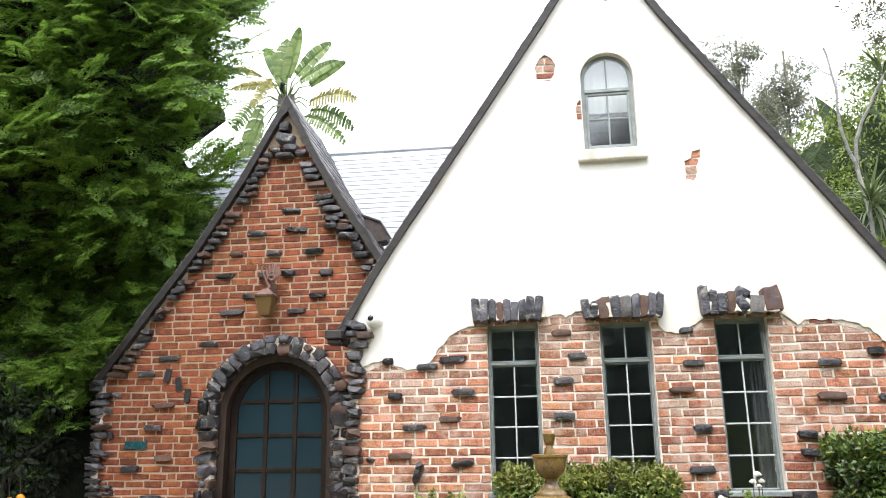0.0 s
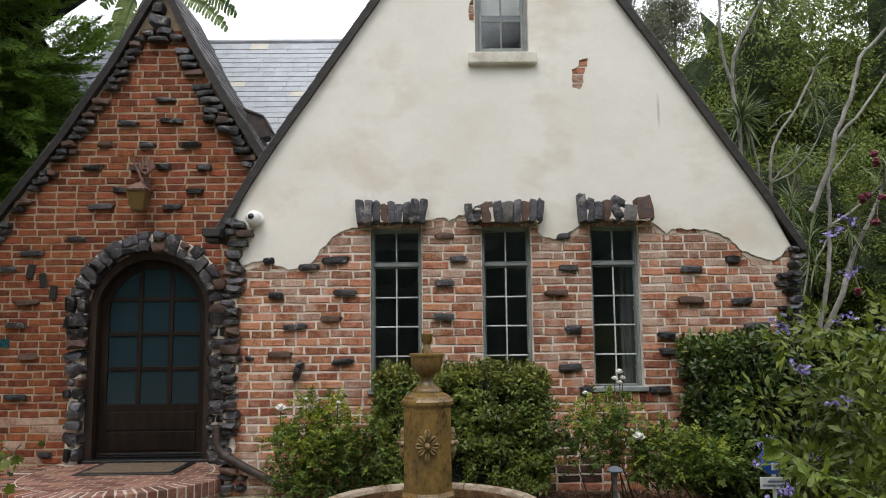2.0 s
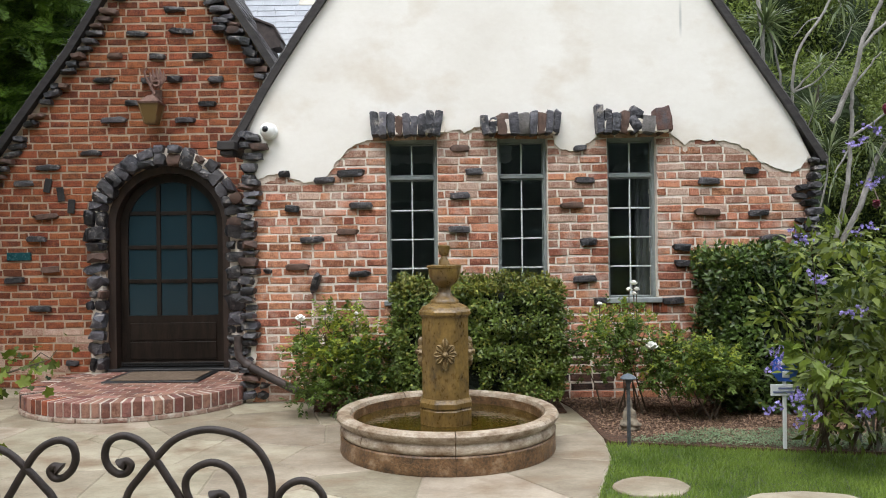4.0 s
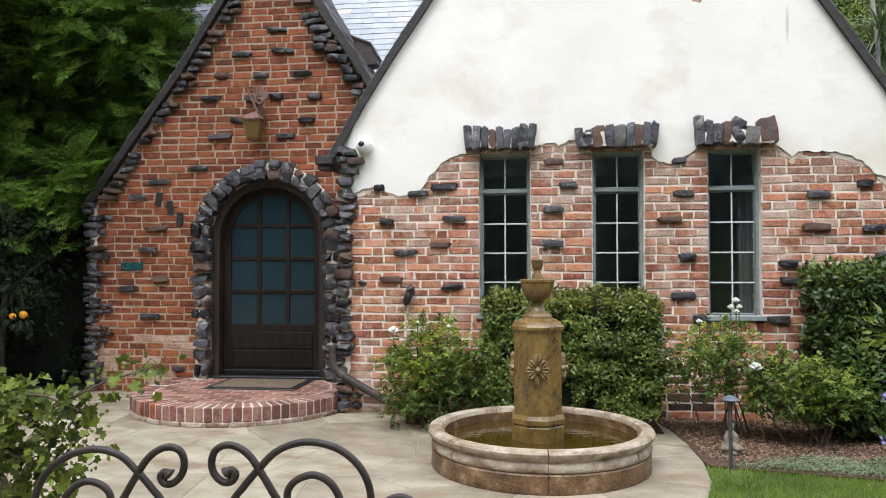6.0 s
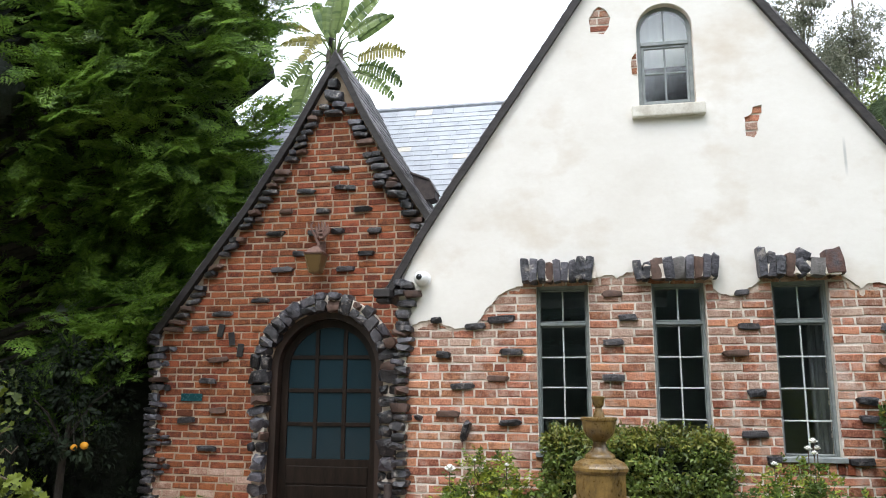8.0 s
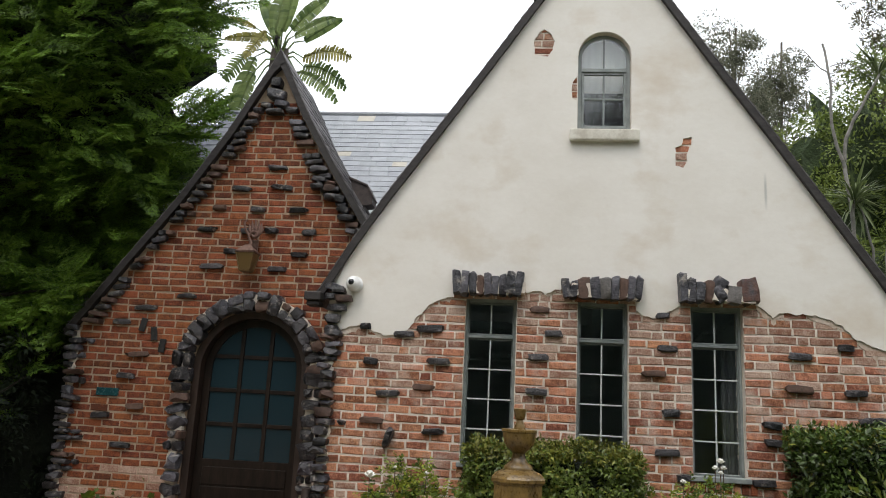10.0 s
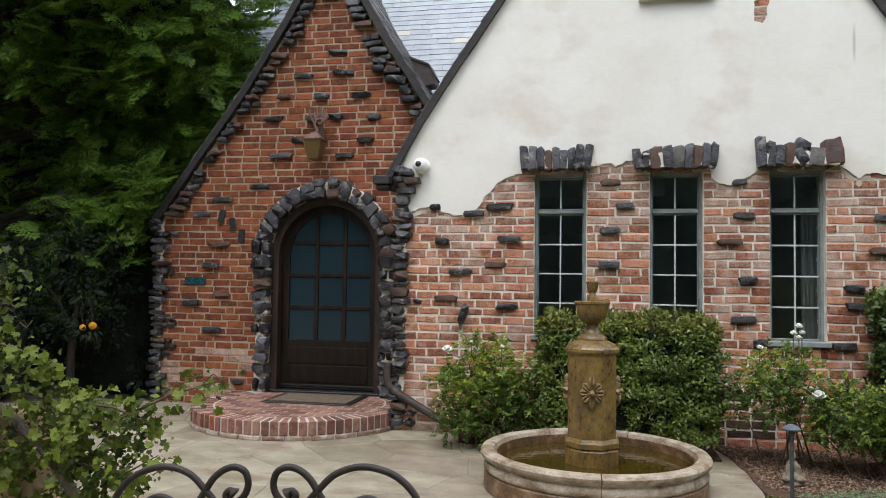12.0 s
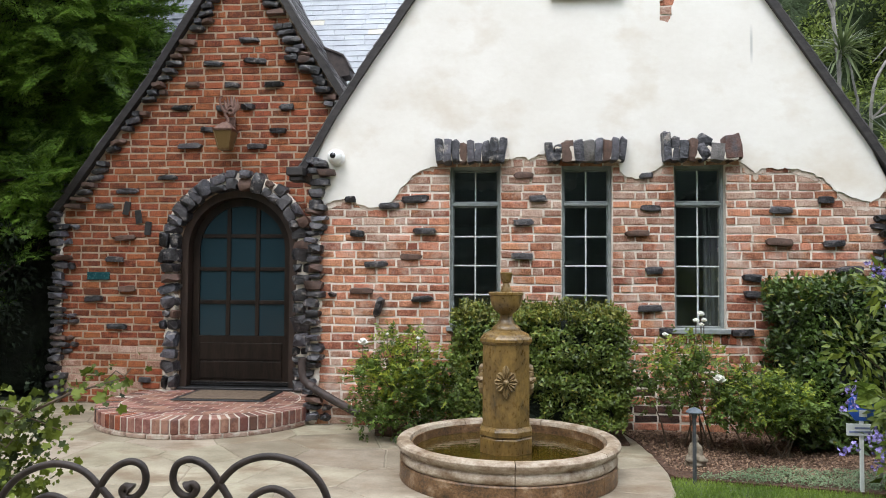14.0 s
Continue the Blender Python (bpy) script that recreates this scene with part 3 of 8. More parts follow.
def entrance_door():
    d = tagged(part("door_1", slab([arch_loop(DOOR_X, DOOR_R - 0.003, DOOR_LOW, DOOR_SPRING), arch_loop(DOOR_X, DOOR_R - 0.085, DOOR_LOW, DOOR_SPRING)], GABLE_Y + 0.008, GABLE_Y + 0.20), FRAME_WOOD), "dark-stained arched door with obscured glass panes, closed", "door", kind="structure")
    r, y0, y1 = DOOR_R - 0.09, GABLE_Y + 0.115, GABLE_Y + 0.165
    part("leaf", slab([arch_loop(DOOR_X, r, DOOR_LOW + 0.02, DOOR_SPRING)], y0 + 0.030, y1), DARK_WOOD, d)
    low, half = 0.735, 0.475
    part("leaf_frame", slab([arch_loop(DOOR_X, r, DOOR_LOW + 0.02, DOOR_SPRING), arch_loop(DOOR_X, half, low, DOOR_SPRING)], y0, y0 + 0.029), DARK_WOOD, d)
    xs = [-2.91, -2.5875, -2.2625, -1.96]
    zs = [low, 1.10, 1.46, 1.82]

    def arc(x):
        return DOOR_SPRING + math.sqrt(max(half ** 2 - (x - DOOR_X) ** 2, 0.0001))
    for x in xs[1:3]:
        part("muntin", boxed(x - 0.022, x + 0.022, y0 + 0.002, y0 + 0.029, low, arc(x) - 0.002, bevel=0.003), DARK_WOOD, d)
    for z in zs[1:]:
        reach = math.sqrt(half ** 2 - max(z - DOOR_SPRING, 0) ** 2)
        for xa, xb in ((DOOR_X - reach, xs[1] - 0.022), (xs[1] + 0.022, xs[2] - 0.022), (xs[2] + 0.022, DOOR_X + reach)):
            part("muntin", boxed(xa, xb, y0 + 0.004, y0 + 0.029, z - 0.021, z + 0.021, bevel=0.003), DARK_WOOD, d)
    for i in range(3):
        xa, xb = max(xs[i], DOOR_X - half) + 0.002, min(xs[i + 1], DOOR_X + half) - 0.002
        for k in range(4):
            if k < 3:
                loop = rect_loop(xa, xb, zs[k], zs[k + 1])
            else:
                loop = [(xa, zs[3])] + [(xa + (xb - xa) * q / 8, max(arc(xa + (xb - xa) * q / 8), zs[3] + 0.01)) for q in range(9)] + [(xb, zs[3])]
            part("pane", slab([loop], y0 + 0.018, y0 + 0.024), TEAL_GLASS, d)
    for za, zb in ((0.27, 0.46), (0.475, 0.66)):
        part("panel", boxed(DOOR_X - 0.46, DOOR_X + 0.46, y0 - 0.009, y0 - 0.001, za, zb, bevel=0.006), DARK_WOOD, d)
    part("kick_rail", boxed(DOOR_X - r, DOOR_X + r, y0 - 0.016, y0 - 0.001, DOOR_LOW + 0.024, DOOR_LOW + 0.075, bevel=0.005), DARK_WOOD, d)
    part("threshold", boxed(DOOR_X - DOOR_R + 0.004, DOOR_X + DOOR_R - 0.004, GABLE_Y - 0.05, GABLE_Y + 0.11, 0.163, 0.192, bevel=0.006), RUBBER, d, "black metal threshold")
    for z in (0.205, 0.225):
        part("sweep", boxed(DOOR_X - r + 0.01, DOOR_X + r - 0.01, y0 - 0.024, y0 - 0.017, z, z + 0.012), RUBBER, d)
    return d


entrance_door()
MAT_FIELD = surface("coir_mat", (0.09, 0.062, 0.042), (0.20, 0.145, 0.10), 30, 0.98, 0.8, 160, 0.006)
mat_thing = thing("door_mat", "brown coir door mat with a black border on the brick landing", "door mat", (-2.37, 0.48, 0.165))
part("border", box(bmesh.new(), -2.83, -1.90, 0.16, 0.82, 0.165, 0.178, bevel=0.005), RUBBER, mat_thing)
part("field", box(bmesh.new(), -2.77, -1.96, 0.22, 0.76, 0.1785, 0.184, bevel=0.002), MAT_FIELD, mat_thing)

# ---- fittings on the walls ----
RUST = surface("rusted_copper", (0.09, 0.045, 0.036), (0.22, 0.125, 0.095), 25, 0.7, 0.5, 90, 0.004)
BRASS = surface("aged_brass", (0.10, 0.060, 0.026), (0.24, 0.155, 0.070), 18, 0.5, 0.3, 80, 0.002, metal=0.35)
AMBER, _n, _l, _p = node_mat("amber_lantern_glass")
_p.inputs["Base Color"].default_value = (0.13, 0.078, 0.026, 1)
_p.inputs["Roughness"].default_value = 0.35
IRON = surface("black_iron", (0.010, 0.010, 0.011), (0.032, 0.030, 0.030), 20, 0.5, 0.4, 90, 0.002)


def wall_lantern(cx, cy):
    t = thing("wall_lantern", "rusty tapered wall lantern with a winged ornament above the door", "lantern", (cx, GABLE_Y, 2.72))

    def ring4(h, z):
        return [(cx - h, cy - h, z), (cx + h, cy - h, z), (cx + h, cy + h, z), (cx - h, cy + h, z)]

    def frustum(h0, z0, h1, z1):
        bm = bmesh.new()
        a, b = [bm.verts.new(p) for p in ring4(h0, z0)], [bm.verts.new(p) for p in ring4(h1, z1)]
        for i in range(4):
            bm.faces.new((a[i], a[(i + 1) % 4], b[(i + 1) % 4], b[i]))
        bm.faces.new(a[::-1])
        bm.faces.new(b)
        return bm
    part("glass_body", frustum(0.056, 2.735, 0.094, 2.915), AMBER, t, "amber glass body")
    part("bottom_tray", frustum(0.054, 2.715, 0.064, 2.734), BRASS, t)
    part("rim", frustum(0.103, 2.916, 0.110, 2.934), RUST, t)
    part("cap", frustum(0.098, 2.935, 0.028, 3.01), RUST, t)
    for sx, sy in ((-1, -1), (1, -1), (1, 1), (-1, 1)):
        part("corner_bar", tube([(cx + sx * 0.058, cy + sy * 0.058, 2.735), (cx + sx * 0.097, cy + sy * 0.097, 2.915)], 0.007, 6), BRASS, t)
    spiral = [(cx + 0.035 - 0.05 * math.cos(a) * (1 - a / 14), cy + 0.02, 3.10 + 0.010 * a + 0.055 * math.sin(a) * (1 - a / 14)) for a in [i * 0.5 for i in range(20)]]
    coil = part("scroll", tube([(cx, cy, 3.0), (cx + 0.02, cy + 0.02, 3.04)] + spiral, [0.014, 0.015] + [0.016 - 0.0006 * i for i in range(20)], 6), RUST, t, "curled metal ornament", smooth=True)
    for k in range(5):
        a = radians(50 + k * 22)
        part("feather", tube([(cx + 0.05, cy + 0.04, 3.10), (cx + 0.05 + 0.10 * math.cos(a), cy + 0.05, 3.13 + 0.08 * math.sin(a)), (cx + 0.04 + 0.10 * math.cos(a), cy + 0.05, 3.16 + 0.15 * math.sin(a))], [0.02, 0.024, 0.005], 6), RUST, coil, smooth=True)
    part("neck", tube([(cx - 0.02, cy + 0.02, 3.12), (cx - 0.06, cy, 3.20), (cx - 0.07, cy, 3.26), (cx - 0.04, cy, 3.30)], [0.016, 0.014, 0.012, 0.006], 6), RUST, coil, smooth=True)
    part("bracket", tube([(cx, cy + 0.02, 2.99), (cx, GABLE_Y - 0.05, 3.02), (cx, GABLE_Y + 0.01, 3.02)], 0.012, 6), RUST, t)
    part("back_plate", boxed(cx - 0.05, cx + 0.05, GABLE_Y - 0.03, GABLE_Y + 0.004, 2.92, 3.10, bevel=0.005), RUST, t)


wall_lantern(-2.535, 0.73)

for x, z, lean in ((-3.685, 2.115, 12), (-3.55, 2.02, -8), (-3.44, 1.895, 5)):
    b = part("metal_bar", box(bmesh.new(), -0.036, 0.036, -0.008, 0.008, -0.074, 0.074, bevel=0.004), IRON)
    b.matrix_world = pose(x, GABLE_Y - 0.022, z, 0, lean, 0)
    tagged(b, "small black metal bar fixed to the red brick", "wall plate", "metal bars by the door")

TILE_GLAZE = surface("dark_teal_glaze", (0.008, 0.045, 0.055), (0.02, 0.085, 0.095), 14, 0.25, 0.2, 50, 0.003)
tagged(part("glazed_tile", boxed(-4.12, -3.87, GABLE_Y - 0.028, GABLE_Y + 0.01, 1.335, 1.42, bevel=0.005), TILE_GLAZE), "dark teal glazed tile set among the bricks", "tile")

WHITE_PLASTIC = surface("white_plastic", (0.74, 0.74, 0.73), (0.82, 0.82, 0.81), 6, 0.4, 0.05, 40, 0.001)
BLACK_GLOSS = surface("black_lens", (0.006, 0.006, 0.008), (0.015, 0.015, 0.018), 6, 0.15, 0.0)
cam_thing = thing("security_camera", "round white security camera with a black lens on the stucco", "camera", (-1.16, -0.03, 2.50))
part("base_plate", lathe([(0, -0.004), (0.075, -0.004), (0.078, 0.012), (0.06, 0.03), (0, 0.03)], 24), WHITE_PLASTIC, cam_thing, smooth=True).matrix_world = pose(-1.155, -0.028, 2.50, 90, 0, 0)
part("ball", lathe([(0, -0.07)] + [(0.07 * math.cos(a), 0.07 * math.sin(a)) for a in [radians(-75 + 15 * i) for i in range(11)]] + [(0, 0.07)], 28), WHITE_PLASTIC, cam_thing, smooth=True).matrix_world = pose(-1.160, -0.098, 2.50)
part("lens", lathe([(0, -0.041)] + [(0.041 * math.cos(a), 0.041 * math.sin(a)) for a in [radians(-75 + 15 * i) for i in range(11)]] + [(0, 0.041)], 24), BLACK_GLOSS, cam_thing, "glossy black lens", smooth=True).matrix_world = pose(-1.164, -0.132, 2.503)

PIPE_PAINT = surface("brown_pipe_paint", (0.028, 0.020, 0.018), (0.070, 0.050, 0.044), 14, 0.6, 0.3, 60, 0.002)
pipe = thing("downpipe", "brown metal downpipe slanting along the foot of the wall", "pipe", (-1.45, -0.06, 0.0))
part("spout", tube([(-1.455, -0.07, 0.62), (-1.455, -0.075, 0.50), (-1.44, -0.08, 0.43), (-1.37, -0.085, 0.36), (-1.16, -0.09, 0.245), (-0.90, -0.09, 0.11), (-0.74, -0.09, 0.04)], 0.038, 12), PIPE_PAINT, pipe, smooth=True)
part("collar", tube([(-1.39, -0.083, 0.375), (-1.345, -0.086, 0.35)], 0.044, 12), PIPE_PAINT, pipe, smooth=True)
part("bracket", boxed(-1.18, -1.14, -0.09, 0.0, 0.23, 0.26), PIPE_PAINT, pipe)

leader = thing("rain_hopper", "brown box gutter end above the valley between the roofs", "gutter", (-1.5, 1.5, 3.7))
part("gutter_box", slab([[(-1.66, 4.02), (-1.45, 3.935), (-1.375, 3.79), (-1.375, 3.715), (-1.50, 3.695), (-1.62, 3.85)]], 1.52, 1.76), PIPE_PAINT, leader)
part("gutter_lip", slab([[(-1.68, 4.05), (-1.445, 3.955), (-1.36, 3.795), (-1.376, 3.793), (-1.452, 3.937), (-1.68, 4.025)]], 1.50, 1.78), PIPE_PAINT, leader)
part("strap", boxed(-1.50, -1.47, 1.54, 1.84, 3.38, 3.70), PIPE_PAINT, leader)

# ---- small gutter end below the rake ----
gut = thing("rake_end_block", "small brown timber block ending the rake", "trim", (-1.5, -0.1, 2.35))
part("block", box(bmesh.new(), -1.60, -1.44, -0.19, 0.0, 2.32, 2.40, bevel=0.008), RAKE, gut)
part("moulding", box(bmesh.new(), -1.58, -1.46, -0.16, 0.0, 2.27, 2.318, bevel=0.01), RAKE, gut)

# ---- fountain ----
CAST = surface("weathered_cast_stone", (0.110, 0.070, 0.024), (0.32, 0.225, 0.105), 16, 0.5, 0.6, 60, 0.004, stain=(0.05, 0.03, 0.014), stain_scale=20.0, stain_at=0.58)
RIM_CAST = surface("bleached_cast_stone", (0.20, 0.138, 0.082), (0.52, 0.445, 0.355), 6, 0.58, 0.8, 60, 0.007, stain=(0.120, 0.064, 0.026), stain_scale=5.0, stain_at=0.56, stretch=(0.9, 0.9, 1.5), grain=0.6)
BASE_CAST = surface("rust_stained_cast_stone", (0.040, 0.024, 0.013), (0.235, 0.126, 0.055), 7, 0.45, 0.9, 55, 0.008, stain=(0.36, 0.275, 0.19), stain_scale=7.0, stain_at=0.63, stretch=(1, 1, 1.2), grain=0.7)
COL = surface("ochre_stained_cast_stone", (0.074, 0.043, 0.012), (0.255, 0.158, 0.047), 6, 0.30, 1.0, 45, 0.008, stain=(0.040, 0.026, 0.013), stain_scale=8.0, stain_at=0.62, stretch=(1, 1, 0.6), grain=0.6)
FX, FY = 0.452, -1.65
fountain = thing("fountain", "tiered cast stone garden fountain with a round basin on the patio", "fountain", (FX, FY, 0))


def sector(profile, a0, a1, steps):
    bm = bmesh.new()
    rings = []
    for i in range(steps + 1):
        a = a0 + (a1 - a0) * i / steps
        rings.append([bm.verts.new((FX + r * math.cos(a), FY + r * math.sin(a), z)) for r, z in profile])
    n = len(profile)
    for p, q in zip(rings, rings[1:]):
        for k in range(n):
            bm.faces.new((p[k], q[k], q[(k + 1) % n], p[(k + 1) % n]))
    bm.faces.new(rings[0])
    bm.faces.new(rings[-1][::-1])
    return bm


RIM_PROFILE = [(0.655, 0.125), (0.742, 0.125), (0.752, 0.135), (0.757, 0.155), (0.748, 0.178), (0.738, 0.192), (0.744, 0.203), (0.765, 0.212), (0.776, 0.228), (0.777, 0.245), (0.765, 0.260), (0.735, 0.267), (0.705, 0.266), (0.685, 0.258), (0.675, 0.240), (0.668, 0.20)]
BASE_PROFILE = [(0.66, 0.0), (0.752, 0.0), (0.756, 0.012), (0.752, 0.06), (0.754, 0.112), (0.746, 0.121), (0.66, 0.121)]
for i in range(7):
    a0 = radians(-138 + i * 360 / 7)
    part("basin_rim", sector(RIM_PROFILE, a0 + 0.004, a0 + 2 * math.pi / 7 - 0.004, 14), RIM_CAST, fountain, "bleached moulded rim block", smooth=True)
    part("basin_base", sector(BASE_PROFILE, a0 + 0.003, a0 + 2 * math.pi / 7 - 0.003, 14), BASE_CAST, fountain, "rust-stained base block", smooth=True)
part("basin_joint", sector([(0.656, 0.004), (0.735, 0.004), (0.735, 0.232), (0.662, 0.232)], 0, 2 * math.pi, 64), BASE_CAST, fountain)
part("basin_floor", lathe([(0, 0.0), (0.665, 0.0), (0.665, 0.05), (0, 0.05)], 40, (FX, FY)), BASE_CAST, fountain)
WATER, _n, _l, _p = node_mat("brown_pond_water")
_p.inputs["Base Color"].default_value = (0.048, 0.029, 0.004, 1)
_p.inputs["Roughness"].default_value = 0.06
_w = _n.new("ShaderNodeTexNoise")
_w.inputs["Scale"].default_value = 22
_b = _n.new("ShaderNodeBump")
_b.inputs["Strength"].default_value, _b.inputs["Distance"].default_value = 0.25, 0.01
_l.new(_w.outputs["Fac"], _b.inputs["Height"])
_l.new(_b.outputs[0], _p.inputs["Normal"])
part("water", lathe([(0, 0.05), (0.664, 0.05), (0.664, 0.172), (0, 0.172)], 48, (FX, FY)), WATER, fountain, "murky brown water")
T8, C8 = math.pi / 8, 1 / math.cos(math.pi / 8)
CX = FX - 0.012


def octo(pairs):
    return lathe([(r * C8 if r else 0, z) for r, z in pairs], 8, (CX, FY), T8)


part("plinth", octo([(0, 0.05), (0.178, 0.05), (0.178, 0.272), (0.168, 0.284), (0, 0.284)]), COL, fountain)
part("base_moulding", octo([(0, 0.285), (0.172, 0.285), (0.181, 0.293), (0.181, 0.325), (0.174, 0.338), (0.167, 0.352), (0, 0.352)]), COL, fountain)
part("shaft", octo([(0, 0.353), (0.162, 0.353), (0.161, 0.918), (0, 0.918)]), COL, fountain, "ochre octagonal shaft")
part("capital", octo([(0, 0.919), (0.166, 0.919), (0.172, 0.930), (0.180, 0.936), (0.180, 0.955), (0.170, 0.968), (0, 0.968)]), COL, fountain)
part("crown", lathe([(0, 0.968), (0.168, 0.968), (0.160, 0.985), (0.125, 1.002), (0.102, 1.012), (0.100, 1.028), (0.086, 1.042), (0.058, 1.062), (0.044, 1.09), (0.043, 1.12), (0, 1.12)], 32, (CX, FY)), COL, fountain, smooth=True)
part("bowl", lathe([(0, 1.12), (0.045, 1.12), (0.055, 1.132), (0.085, 1.155), (0.105, 1.19), (0.112, 1.235), (0.114, 1.255), (0.122, 1.262), (0.123, 1.276), (0.114, 1.280), (0.104, 1.268), (0.09, 1.24), (0, 1.225)], 36, (CX, FY)), COL, fountain, "small turned bowl", smooth=True)
part("finial", lathe([(0, 1.225), (0.044, 1.225), (0.040, 1.29), (0.026, 1.325), (0.022, 1.342), (0.032, 1.352), (0.039, 1.372), (0.041, 1.398), (0.044, 1.402), (0.044, 1.416), (0.036, 1.420), (0, 1.410)], 24, (CX, FY)), COL, fountain, smooth=True)


def petal_mesh(reach, wide, lift):
    """A carved petal: narrow root, broad shoulders, pointed tip, a groove down its middle."""
    bm = bmesh.new()
    rows = []
    for f, w, z in ((0.16, 0.30, 0.5), (0.35, 0.55, 0.75), (0.58, 0.92, 1.0), (0.76, 1.0, 0.95), (0.90, 0.62, 0.7), (1.0, 0.10, 0.35)):
        rows.append([bm.verts.new((reach * f, wide * w * u, lift * z * h)) for u, h in ((-1.0, -0.15), (-0.86, 0.55), (-0.45, 1.0), (0.0, 0.50), (0.45, 1.0), (0.86, 0.55), (1.0, -0.15))])
    for r0, r1 in zip(rows, rows[1:]):
        for k in range(6):
            bm.faces.new((r0[k], r1[k], r1[k + 1], r0[k + 1]))
    bmesh.ops.recalc_face_normals(bm, faces=bm.faces)
    return bm_mesh("petal", bm, CAST, True)


ROUND_PETAL, SIDE_PETAL, TIP_PETAL, UNDER_PETAL = petal_mesh(0.076, 0.0275, 0.030), petal_mesh(0.080, 0.027, 0.030), petal_mesh(0.106, 0.024, 0.028), petal_mesh(0.070, 0.010, 0.010)


def rosette(m):
    hub = part("rosette", lathe([(0, -0.004), (0.020, -0.004), (0.020, 0.026), (0.017, 0.040), (0.010, 0.047), (0, 0.049)], 14), CAST, fountain, "carved flower rosette", smooth=True)
    hub.matrix_world = m
    for k in range(16):
        a = (k % 8) * math.pi / 4 + math.pi / 2 + (math.pi / 8 if k > 7 else 0)
        ob = new("petal", UNDER_PETAL if k > 7 else (TIP_PETAL if k % 4 == 0 else (ROUND_PETAL if k % 4 == 2 else SIDE_PETAL)))
        ob.parent = hub
        ob.matrix_parent_inverse = m.inverted()
        ob.matrix_world = m @ Matrix.Rotation(a, 4, "Z")


rosette(pose(CX, FY - 0.162, 0.668, 90, 0, 0) @ Matrix.Scale(1.06, 4))
rosette(pose(CX + 0.165, FY, 0.668, 90, 0, 90))
rosette(pose(CX - 0.165, FY, 0.668, 90, 0, -90))
rosette(pose(CX, FY + 0.165, 0.668, 90, 0, 180))

# ---- iron gate in the foreground ----
GY, GC = -6.1, 0.0135
BRONZE = surface("dark_bronze_iron", (0.011, 0.007, 0.006), (0.038, 0.026, 0.021), 40, 0.58, 0.5, 160, 0.001)
BRONZE.node_tree.nodes["Principled BSDF"].inputs["Specular IOR Level"].default_value = 0.35
gate = thing("garden_gate", "low dark wrought-iron scrollwork gate", "gate", (GC, GY, 0))


def bar_path(points):
    """A smooth round bar through points of (x, z) on the gate."""
    pts, out = [Vector((x, GY, z)) for x, z in points], []
    for i in range(len(pts) - 1):
        a, b, c, d = pts[max(i - 1, 0)], pts[i], pts[i + 1], pts[min(i + 2, len(pts) - 1)]
        for k in range(6):
            t = k / 6
            out.append(0.5 * ((2 * b) + (c - a) * t + (2 * a - 5 * b + 4 * c - d) * t * t + (3 * b - a - 3 * c + d) * t ** 3))
    out.append(pts[-1])
    return out


SCROLL = [(0.049, 1.118), (0.056, 1.123), (0.062, 1.118), (0.057, 1.109), (0.046, 1.108), (0.035, 1.117), (0.031, 1.131), (0.036, 1.146), (0.050, 1.153), (0.066, 1.150), (0.080, 1.140), (0.091, 1.125), (0.106, 1.102), (0.122, 1.074), (0.134, 1.03), (0.136, 0.97)]
ARCH = [(0.048, 1.02), (0.056, 1.078), (0.073, 1.104), (0.091, 1.125), (0.112, 1.146), (0.137, 1.157), (0.163, 1.159), (0.192, 1.151), (0.215, 1.133), (0.228, 1.108), (0.230, 1.080), (0.222, 1.055), (0.205, 1.037)]
INNER = [(0.158, 1.078), (0.168, 1.083), (0.176, 1.076), (0.170, 1.064), (0.152, 1.062), (0.133, 1.074), (0.127, 1.096), (0.137, 1.112), (0.158, 1.120), (0.178, 1.113), (0.191, 1.095), (0.196, 1.07), (0.19, 1.03), (0.18, 0.97)]
SIDE = [(0.228, 1.03), (0.236, 1.074), (0.250, 1.092), (0.268, 1.097), (0.285, 1.088), (0.294, 1.066), (0.29, 1.02)]
for sign in (1, -1):
    for line, tip in ((SCROLL, 1), (ARCH, 0), (INNER, 1), (SIDE, 0)):
        pts = bar_path([(GC + sign * (x - GC), z - 0.001 - (0.0 if sign > 0 else 0.118 * (x - GC))) for x, z in line])
        radii = [0.0046] * len(pts)
        if tip:
            radii[:5] = [0.0070, 0.0086, 0.0080, 0.0066, 0.0054]
        part("scroll", tube(pts, radii, 10), BRONZE, gate, smooth=True)
    for x in (0.136, 0.30):
        part("picket", tube([(GC + sign * (x - GC), GY, 1.0), (GC + sign * (x - GC), GY, 0.05)], 0.0046, 8), BRONZE, gate, smooth=True)
    part("picket", tube([(GC + sign * (0.048 - GC), GY, 1.03), (GC + sign * (0.048 - GC), GY, 0.05)], 0.0046, 8), BRONZE, gate, smooth=True)
    part("picket", tube([(GC + sign * (0.205 - GC), GY, 1.037), (GC + sign * (0.18 - GC), GY, 0.97), (GC + sign * (0.18 - GC), GY, 0.05)], 0.0046, 8), BRONZE, gate, smooth=True)
for z in (0.06, 0.96):
    part("rail", boxed(-0.30, 0.33, GY - 0.008, GY + 0.008, z - 0.008, z + 0.008), BRONZE, gate)
for x in (-0.31, 0.335):
    part("gate_post", boxed(x - 0.012, x + 0.012, GY - 0.012, GY + 0.012, -0.03, 1.0), BRONZE, gate)

# ---- plants ----
nr = np.random.RandomState(5)


def unit(a):
    return a / np.maximum(np.linalg.norm(a, axis=-1, keepdims=True), 1e-9)


